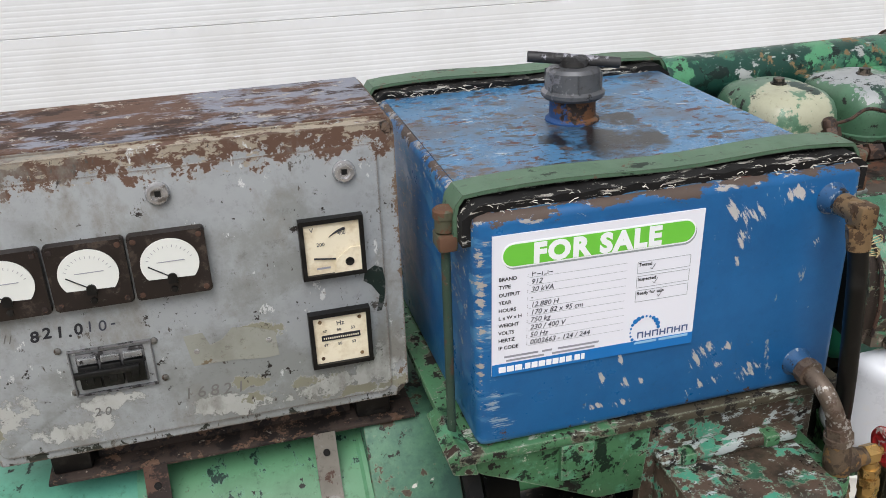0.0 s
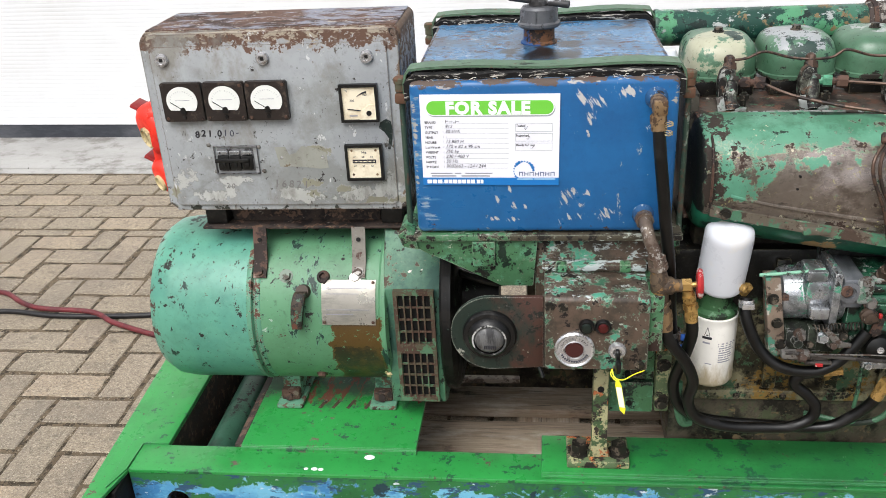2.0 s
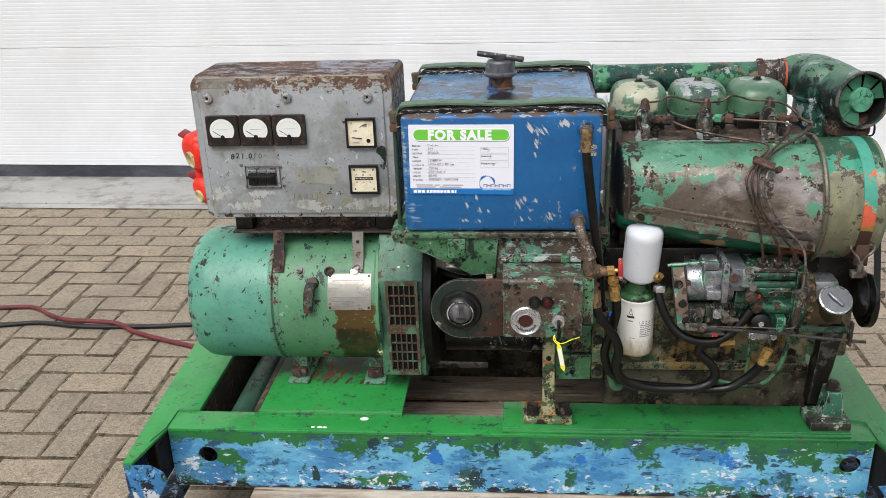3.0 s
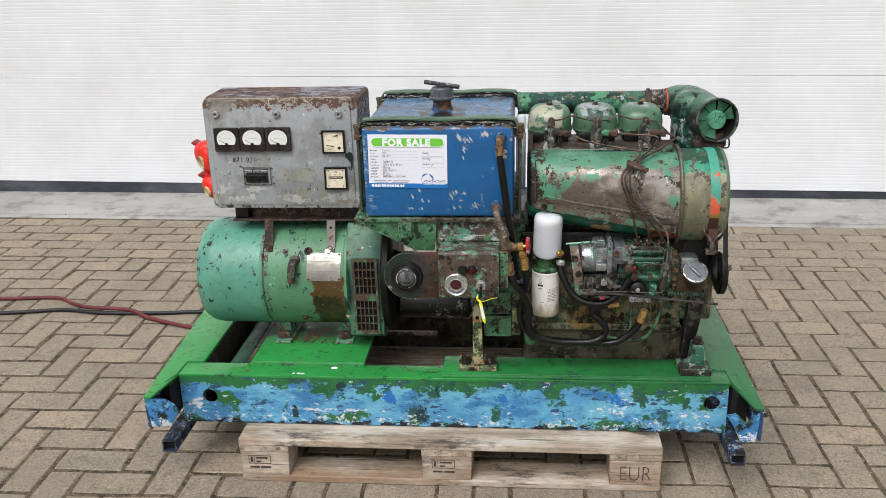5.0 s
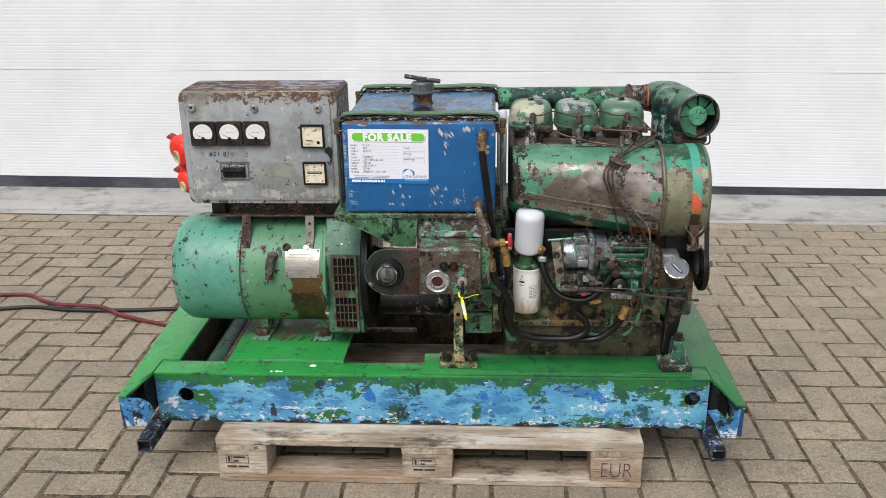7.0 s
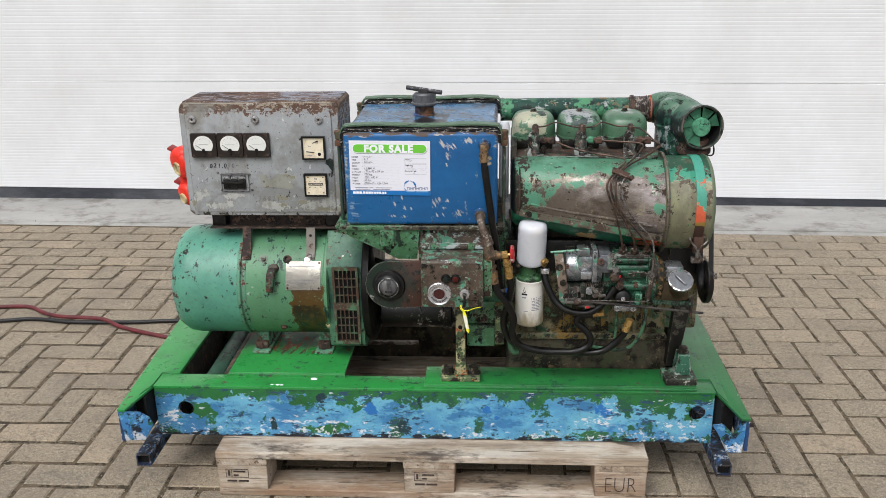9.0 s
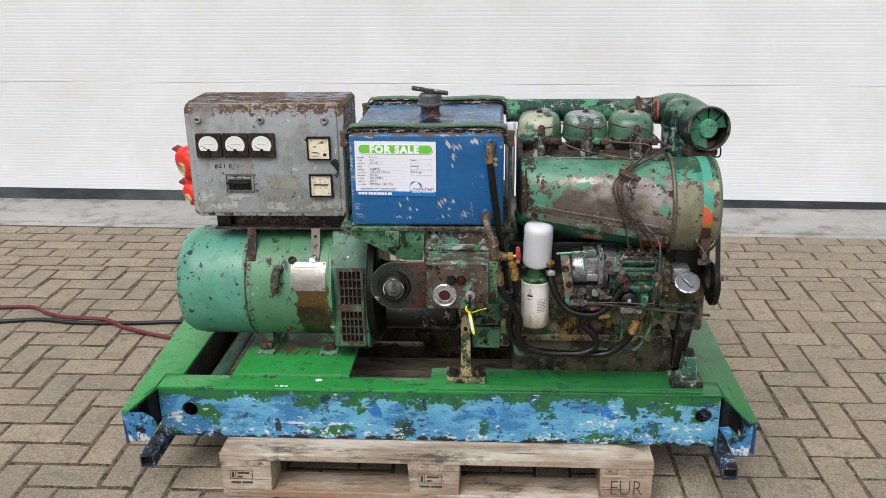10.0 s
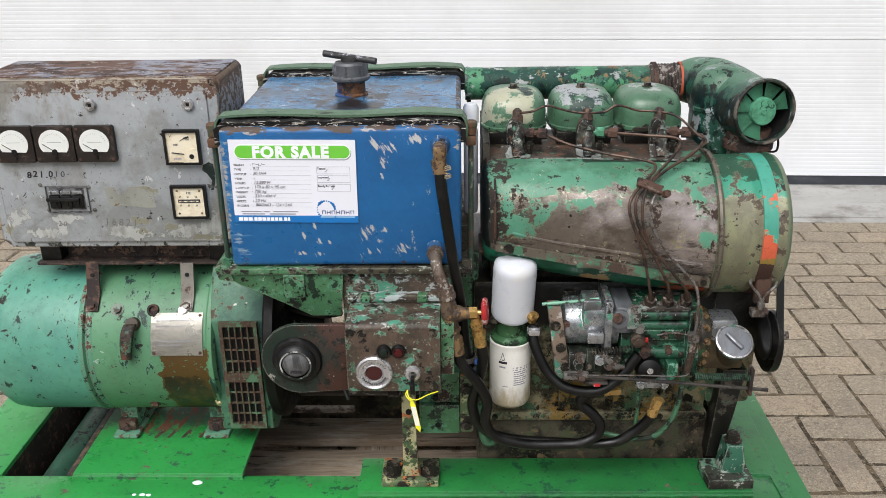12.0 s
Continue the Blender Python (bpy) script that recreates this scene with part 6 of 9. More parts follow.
    # fittings welded into the front
    for x, z in ((0.153, 0.990), (0.142, 0.805)):
        bm = B()
        lathe(bm, (x, TY0 + 0.001, z), (0, -1, 0), [(0.0180, -0.002), (0.0165, 0.002), (0.0140, 0.005), (0.0132, 0.012), (0.012, 0.014), (0, 0.014)], 24)
        part("tank_boss", bm, "boss_blue", t, "scratched blue welded boss")
    return t


M["rod_green"] = coat("dark_green_rod", S(62, 84, 70), (layer(S(92, 76, 62), 0.35, 20, 2.0), layer(S(130, 140, 128), 0.1, 40, 5.0)), rough=0.5, vary=0.15)
M["thread_white"] = coat("white_thread", S(208, 204, 196), (), rough=0.9, vary=0.15, bump=0.0)
M["rust_green"] = coat("rusty_green_nut", S(92, 92, 72), (layer(S(110, 80, 60), 0.5, 30, 2.0, rough=0.85),), rough=0.6, vary=0.2)
M["neck"] = coat("rusty_neck", S(122, 84, 52), (layer(S(58, 44, 36), 0.35, 26, 2.0), layer(S(44, 92, 150), 0.35, 16, 5.0, grad=("x", 0.01, -0.04, -0.12, 0.12))), rough=0.6, vary=0.2)
M["handle_grey"] = coat("dark_worn_handle", S(78, 78, 80), (layer(S(176, 176, 186), 0.18, 26, 2.0, rough=0.4, metal=0.4), layer(S(44, 42, 42), 0.25, 26, 5.0)), rough=0.5, metal=0.3, vary=0.2)
M["boss_blue"] = coat("scratched_blue_boss", S(44, 94, 138), (layer(S(150, 160, 172), 0.22, 60, 2.0, stretch=(1.5, 1, 0.6), clump=0.06), layer(S(60, 50, 48), 0.16, 60, 5.0, clump=0.08)), rough=0.45, vary=0.15)
fuel_tank()


# ---- sale sign ----
def sale_sign():
    t = thing("sale_sign", (-0.092, TY0, 0.862), "white and green FOR SALE sheet stuck on the blue tank", "sign")
    lx, lz, w, h = -0.1975, 0.858, 0.2095, 0.1445
    y = TY0 - 0.0022
    tilt = Matrix.Translation((lx, y, lz)) @ Matrix.Rotation(radians(0.7), 4, "Y") @ FRONT
    shift = lambda a, b: tilt @ Matrix.Translation((a, b, 0))
    bm = B()
    box(bm, 0, w, 0, h, -0.0016, 0.0, m=tilt)
    part("sheet", bm, "paper", t, smooth=0)
    bm = B()
    box(bm, 0, w, 0.0, 0.0125, 0.0, 0.0003, m=tilt)
    part("footer_band", bm, "sign_blue", t, "blue footer band", smooth=0)

    def pill(a, b, c, d, e, material, name):
        bm = B()
        r = (d - c) / 2
        pts = [(b - r + r * math.cos(radians(k)), c + r + r * math.sin(radians(k))) for k in range(-90, 91, 10)] + [(a + r + r * math.cos(radians(k)), c + r + r * math.sin(radians(k))) for k in range(90, 271, 10)]
        prism(bm, pts, "z", 0.0, e)
        bmesh.ops.transform(bm, matrix=tilt, verts=bm.verts)
        return part(name, bm, material, t, smooth=0)
    pill(0.0100, 0.2025, 0.1100, 0.1345, 0.0002, "shade_print", "banner_shade")
    pill(0.0085, 0.2015, 0.1120, 0.1365, 0.0004, "white_print", "banner_rim")
    pill(0.0100, 0.2000, 0.1135, 0.1350, 0.0006, "sign_green", "banner")
    lettering("lettering", "FOR SALE", 0.0258, "white_print", t, shift(0.0385, 0.1152) @ Matrix.Translation((0, 0, 0.0007)) @ Matrix.Diagonal((1.02, 1, 1, 1)), "bold white words FOR SALE", bold=0.0014, gap=1.15)
    rows = [("BRAND", ""), ("TYPE", "912"), ("OUTPUT", "30 kVA"), ("YEAR", "-"), ("HOURS", "12.880 H"), ("L x W x H", "170 x 82 x 95 cm"), ("WEIGHT", "750 kg"), ("VOLTS", "230 / 400 V"), ("HERTZ", "50 Hz"), ("IP CODE", "0002663 - 124 / 244")]
    lines = B()
    for k, (word, value) in enumerate(rows):
        b = 0.1010 - k * 0.00795
        lettering("lettering", word, 0.0052, "ink", t, shift(0.0060, b - 0.0012) @ Matrix.Translation((0, 0, 0.0003)), bold=0.00008, depth=0.0001)
        lettering("lettering", ":", 0.0056, "ink", t, shift(0.0335, b - 0.0004) @ Matrix.Translation((0, 0, 0.0003)), depth=0.0001)
        if value:
            lettering("handwriting", value, 0.0074, "pen", t, shift(0.037, b - 0.0002) @ Matrix.Translation((0, 0, 0.0004)), "dark handwriting", slant=0.22, depth=0.0001)
        box(lines, 0.0355, 0.1330, b - 0.0016, b - 0.00135, 0.0, 0.00015, m=tilt)
    part("ruled_line", lines, "shade_print", t, "thin grey ruled lines", smooth=0)
    bm = B()
    bars(bm, [(0.038, 0.0418, 0.1032, 0.1040), (0.038, 0.0387, 0.1006, 0.1052), (0.0430, 0.0468, 0.1020, 0.1027), (0.0475, 0.0482, 0.1006, 0.1040), (0.0494, 0.0522, 0.1006, 0.1013), (0.0530, 0.0537, 0.1006, 0.1044), (0.0545, 0.0582, 0.1022, 0.1029)], tilt)
    part("print_bar", bm, "pen", t, "thin dark bars of handwriting", smooth=0)
    for k, word in enumerate(("Tested", "Inspected", "Ready for sale")):
        z0 = 0.0865 - k * 0.0152
        bm = B()
        x0, x1, z1 = 0.1435, 0.1990, z0 + 0.0125
        bars(bm, [(x0, x1, z0, z0 + 0.0004), (x0, x1, z1 - 0.0004, z1), (x0, x0 + 0.0004, z0, z1), (x1 - 0.0004, x1, z0, z1)], tilt)
        part("check_box", bm, "shade_print", t, smooth=0)
        lettering("lettering", word, 0.0050, "ink", t, shift(0.1445, z0 + 0.0076) @ Matrix.Translation((0, 0, 0.0003)), depth=0.0001, bold=0.00006)
        bm = B()
        cx = (0.157, 0.1605, 0.1665)[k]
        tube(bm, [tilt @ Vector((cx, z0 + 0.005, 0.0006)), tilt @ Vector((cx + 0.0013, z0 + 0.0032, 0.0006)), tilt @ Vector((cx + 0.005, z0 + 0.0085, 0.0006))], 0.0003, 4, straight=True)
        part("tick", bm, "pen", t, "hand-drawn tick")
    bm = B()
    bars(bm, [(0.012, 0.046, 0.0185, 0.0205), (0.050, 0.060, 0.0185, 0.0205), (0.066, 0.108, 0.0185, 0.0205), (0.014, 0.052, 0.0142, 0.0162), (0.060, 0.104, 0.0142, 0.0162)], tilt)
    part("print_bar", bm, "grey_print", t, "grey bars of fine print", smooth=0)
    bm = B()
    x = 0.0065
    for w in (0.0082, 0.0082, 0.0082, 0.0018, 0.0066, 0.0072, 0.0078, 0.0064, 0.0072, 0.0066, 0.0070, 0.0018, 0.0068, 0.0048):
        bars(bm, [(x, x + w - 0.0012, 0.0030, 0.0092 if w > 0.002 else 0.0044)], tilt, 0.0006)
        x += w
    part("footer_print", bm, "white_print", t, "white bars of footer print", smooth=0)
    # gear-like mark of dots and its caption bars
    bm = B()
    for k in range(15):
        a = radians(5 + 225 * k / 14)
        r = 0.0026 if k < 9 else 0.0020
        c = Vector((0.1560 + 0.0150 * math.cos(a), 0.0235 + 0.0155 * math.sin(a), 0))
        lathe(bm, tilt @ c, tilt.to_3x3() @ Vector((0, 0, 1)), [(r * (0.75 + 0.3 * math.sin(k)), 0.0004), (0, 0.0008)], 10)
    part("dot_mark", bm, "sign_blue", t, "blue ring of dots", smooth=0)
    bm = B()
    for k in range(7):
        x = 0.1490 + k * 0.0080
        bars(bm, [(x, x + 0.0011, 0.0155, 0.0220), (x + 0.0050, x + 0.0061, 0.0155, 0.0220), (x + 0.0011, x + 0.0050, 0.0181 if k % 2 else 0.0209, 0.0192 if k % 2 else 0.0220)], tilt, 0.0007)
    part("caption_bar", bm, "dark_blue_print", t, "dark blue caption bars", smooth=0)
    bm = B()
    bars(bm, [(0.146, 0.170, 0.0092, 0.0116), (0.1725, 0.204, 0.0092, 0.0116)], tilt, 0.0007)
    part("caption_bar", bm, "pale_blue_print", t, "pale blue caption bars", smooth=0)


M["dark_blue_print"] = coat("dark_blue_print", S(84, 104, 146), (), rough=0.5, vary=0.03, bump=0.0, grime=0.0)
M["pale_blue_print"] = coat("pale_blue_print", S(150, 196, 226), (), rough=0.5, vary=0.03, bump=0.0)
sale_sign()


# ---- tank support, gusset and side plates ----
M["plate_flaked"] = coat("flaked_green_and_brown_plate", S(84, 78, 64), (
    layer(S(80, 130, 92), 0.45, 26, 2.4, rough=0.45, depth=-0.4, grad=("x", 0.02, -0.16, -0.12, 0.08), rim=S(170, 180, 160)),
    layer(S(46, 40, 34), 0.22, 50, 7.9, rough=0.8, clump=0.08),
    layer(S(176, 182, 172), 0.05, 60, 5.1, stretch=(0.6, 1.3, 1.4), rough=0.6, clump=0.10),
), rough=0.5, vary=0.15, wear=(S(150, 156, 138), 0.003, 0.0))
def tank_support():
    t = thing("tank_support", (0, 0.34, 0.70), "chipped green steel bracket carrying the fuel tank", "bracket")
    bm = B()
    box(bm, -0.232, 0.205, 0.118, 0.60, 0.7605, 0.7715, 0.002)
    part("support_plate", bm, "plate_flaked", t, "flaked brown and green plate edge")
    bm = B()
    prism(bm, [(-0.236, 0.7600), (-0.205, 0.738), (-0.168, 0.722), (-0.080, 0.676), (-0.028, 0.676), (-0.020, 0.7600)], "y", 0.126, 0.136, 0.002)
    part("gusset", bm, "green_box", t, "chipped green triangular gusset")
    bm = B()
    box(bm, -0.125, -0.088, 0.118, 0.128, 0.715, 0.7600, 0.003)
    part("gusset_lug", bm, "green_box", t)
    bm = B()
    box(bm, -0.025, 0.185, 0.135, 0.150, 0.60, 0.7600, 0.003)
    part("back_plate", bm, "brown_box", t)
    bm = B()
    prism(bm, [(-0.245, 0.772), (-0.232, 0.780), (-0.218, 0.772), (-0.212, 0.745), (-0.238, 0.750)], "y", 0.120, 0.20, 0.002)
    part("corner_lug", bm, "green_box", t)
    # box added to block the bright background, standing for the dark flywheel bell
    bm = B()
    box(bm, -0.045, 0.105, 0.42, 0.50, 0.45, 0.755, 0.01)
    part("rear_post", bm, "pan", t, "dark box added to close the bright gap behind the gusset")
    bm = B()
    box(bm, 0.219, 0.234, 0.215, 0.30, 0.757, 0.764, 0.001)
    part("side_tab", bm, "rust_steel", t)
    bm = B()
    prism(bm, [(0.135, 0.40), (0.218, 0.40), (0.218, 0.756), (0.150, 0.756)], "y", 0.22, 0.235, 0.002)
    part("side_plate", bm, "green_box", t)
    return t


tank_support()


# ---- engine control box ----
def control_box():
    t = thing("engine_control_box", (0.07, 0.08, 0.578), "flaking green and brown engine control box below the tank", "control box")
    F = 0.030
    bm = B()
    prism(bm, [(F, 0.578), (F, 0.701), (F + 0.006, 0.707), (0.124, 0.7075), (0.134, 0.700), (0.134, 0.578)], "x", -0.010, 0.150, 0.003)
    body = part("box_body", bm, "brown_box", t)
    bm = B()
    box(bm, -0.014, 0.152, 0.112, 0.1345, 0.7085, 0.722, 0.004)
    part("rear_flange", bm, "brown_box", t)
    for x in (0.018, 0.118):
        bm = B()
        box(bm, x - 0.009, x + 0.009, 0.108, 0.126, 0.709, 0.724, 0.003)
        part("clip", bm, "green_box", t)
    bm = B()
    prism(bm, [(0.1505, 0.60), (0.173, 0.60), (0.173, 0.70), (0.1505, 0.70)], "y", 0.05, 0.14, 0.002)
    part("side_cheek", bm, "green_box", t)
    # rounded plate with the round dial
    cx, cz, r = -0.092, 0.634, 0.066
    bm = B()
    pts = [(cx + r * math.cos(radians(a)), cz + r * math.sin(radians(a))) for a in range(84, 277, 8)] + [(-0.011, cz - 0.062), (-0.011, cz + 0.067)]
    prism(bm, pts, "y", F + 0.014, F + 0.022, 0.002)
    part("dial_plate", bm, "dark_plate", t, "dark rounded dial plate")
    bm = B()
    lathe(bm, (cx - 0.004, F + 0.014, cz), (0, -1, 0), [(0.0430, 0.0), (0.0430, 0.005), (0.0405, 0.009), (0.034, 0.010), (0.032, 0.016), (0.027, 0.020), (0.0245, 0.020), (0.0238, 0.014), (0, 0.014)], 40)
    dial = part("round_dial", bm, "black", t, "black rubber-rimmed hour dial")
    bm = B()
    lathe(bm, (cx - 0.004, F - 0.003, cz), (0, -1, 0), [(0.0236, 0.0), (0.0210, 0.005), (0.014, 0.009), (0.006, 0.0106), (0, 0.0108)], 32)
    part("dial_window", bm, "dial_haze", dial, "hazy domed window")
    bm = B()
    lathe(bm, (cx - 0.004, F - 0.004, cz), (0, -1, 0), [(0.0272, 0.0), (0.0272, 0.0030), (0.0246, 0.0030), (0.0246, 0.0)], 40)
    part("dial_bezel", bm, "rim_pale", dial, "scuffed grey bezel")
    bm = B()
    for k in range(6):
        xx = cx - 0.0105 + k * 0.0033
        box(bm, xx - 0.0011, xx + 0.0011, F - 0.0156, F - 0.0145, cz - 0.0105, cz - 0.0055)
    part("counter_digits", bm, "ink", dial, smooth=0)
    # temperature gauge
    gx, gz = 0.0365, 0.6165
    bm = B()
    lathe(bm, (gx, F, gz), (0, -1, 0), [(0.0315, 0.0), (0.0315, 0.004), (0.029, 0.0065), (0.027, 0.0055), (0.026, 0.0045), (0.0165, 0.0045), (0.0155, 0.006), (0.0145, 0.0045), (0.014, 0.003), (0, 0.003)], 48)
    g = part("temperature_gauge", bm, "chrome", t, "chrome gauge ring with a maroon centre")
    bm = B()
    lathe(bm, (gx, F - 0.003, gz), (0, -1, 0), [(0.0142, 0.0), (0.013, 0.0012), (0, 0.0016)], 32)
    part("gauge_window", bm, "maroon", g)
    for s, a0, a1 in (("MOTOR TEMP", 152, 28),):
        for k, ch in enumerate(s):
            a = radians(a0 + (a1 - a0) * k / (len(s) - 1))
            m = front_at(gx + 0.0195 * math.cos(a), F - 0.0047, gz + 0.0195 * math.sin(a)) @ Matrix.Rotation(a - math.pi / 2, 4, "Z")
            if ch != " ":
                lettering("gauge_letter", ch, 0.0048, "ink", g, m, align="CENTER")
    bm = B()
    for k in range(13):
        a = radians(205 + 130 * k / 12)
        m = front_at(gx + 0.021 * math.cos(a), F - 0.0046, gz + 0.021 * math.sin(a)) @ Matrix.Rotation(a + math.pi / 2, 4, "Z")
        bars(bm, [(-0.0014, 0.0014, -0.0018, 0.0018)], m)
    part("print_bar", bm, "pen", g, smooth=0)
    # push buttons
    for x, mt, lb in ((0.0545, "black_green", "dark push button"), (0.0795, "red_glass", "dark red warning light")):
        bm = B()
        lathe(bm, (x, F, 0.6585), (0, -1, 0), [(0.0122, 0.0), (0.0122, 0.005), (0.0105, 0.008), (0.0085, 0.008), (0, 0.008)], 24)
        b = part("button_rim", bm, "black", t)
        bm = B()
        lathe(bm, (x, F - 0.0078, 0.6585), (0, -1, 0), [(0.0082, 0.0), (0.0065, 0.004), (0, 0.0055)], 20)
        part("button_cap", bm, mt, b, lb)
    # ignition switch with key
    bm = B()
    lathe(bm, (0.1025, F, 0.615), (0, -1, 0), [(0.0145, 0.0), (0.0145, 0.003), (0.012, 0.007), (0.007, 0.008), (0.0065, 0.005), (0, 0.005)], 24)
    sw = part("ignition_switch", bm, "chrome", t, "chrome ignition switch")
    bm = B()
    box(bm, 0.0995, 0.1055, 0.006, 0.026, 0.606, 0.620, 0.001)
    box(bm, 0.0985, 0.1065, -0.006, 0.010, 0.593, 0.613, 0.003, m=Matrix.Translation((0, 0, 0)))
    part("key", bm, "black", sw, "black key in the lock")
    # corner screws
    for x, z in ((0.138, 0.692), (0.138, 0.588), (-0.002, 0.692), (0.018, 0.690)):
        bm = B()
        hexbolt(bm, (x, F, z), (0, -1, 0), 0.006, 0.004, washer=True)
        part("box_screw", bm, "dark_bolt", t)
    bm = B()
    tube(bm, [(-0.02, 0.05, 0.575), (-0.016, 0.045, 0.566), (-0.012, 0.04, 0.556)], 0.0035, 8)
    part("wire_stub", bm, "black", t)
    return t


M["rim_pale"] = coat("scuffed_grey_bezel", S(84, 86, 86), (layer(S(170, 170, 168), 0.28, 60, 2.0, clump=0.10), layer(S(30, 30, 30), 0.3, 30, 5.0)), rough=0.5, vary=0.2)
M["dial_haze"] = coat("hazy_dial_window", S(112, 112, 112), (layer(S(62, 62, 64), 0.35, 24, 2.0, stretch=(2, 1, 0.5), edge=0.08, depth=0.0),), rough=0.18, vary=0.1, bump=0.03)
M["black_green"] = coat("dark_green_button", S(38, 52, 46), (), rough=0.35, vary=0.1)
control_box()


def key_tag():
    t = thing("key_tag", (0.103, 0.004, 0.55), "yellow paper tag hanging from the ignition key", "tag")
    bm = B()
    tube(bm, [(0.094, 0.006, 0.596), (0.096, -0.002, 0.588), (0.103, -0.006, 0.585), (0.112, -0.003, 0.583), (0.128, 0.010, 0.584), (0.145, 0.024, 0.582)], 0.0010, 6)
    tube(bm, [(0.094, 0.006, 0.596), (0.0915, 0.0, 0.590), (0.098, -0.005, 0.583), (0.103, -0.006, 0.585)], 0.0010, 6)
    part("tie", bm, "yellow", t)
    m = Matrix.Translation((0.101, -0.005, 0.584)) @ Matrix.Rotation(radians(-10), 4, "Y") @ Matrix.Rotation(radians(-26), 4, "Z")
    bm = B()
    pts = [(-0.002, 0.0), (0.002, 0.0), (0.0055, -0.010), (0.0055, -0.056), (0.002, -0.066), (-0.0045, -0.058), (-0.005, -0.010)]
    prism(bm, pts, "y", -0.0004, 0.0004)
    bmesh.ops.transform(bm, matrix=m, verts=bm.verts)
    part("tag_leaf", bm, "yellow", t, smooth=0)
    bm = B()
    prism(bm, [(-0.004, -0.014), (0.005, -0.014), (0.005, -0.052), (-0.004, -0.052)], "y", -0.0008, 0.0008)
    bmesh.ops.transform(bm, matrix=m, verts=bm.verts)
    part("tag_label", bm, "tag_white", t, "white written panel", smooth=0)


key_tag()


# ---- diesel engine ----
def superellipse(yc, zc, ry, rz, n, k=40):
    out = []
    for i in range(k):
        a = 2 * math.pi * i / k
        c, s = math.cos(a), math.sin(a)
        out.append((yc + ry * math.copysign(abs(c) ** (2 / n), c), zc + rz * math.copysign(abs(s) ** (2 / n), s)))
    return out


BY, BZ = 0.25, 0.80


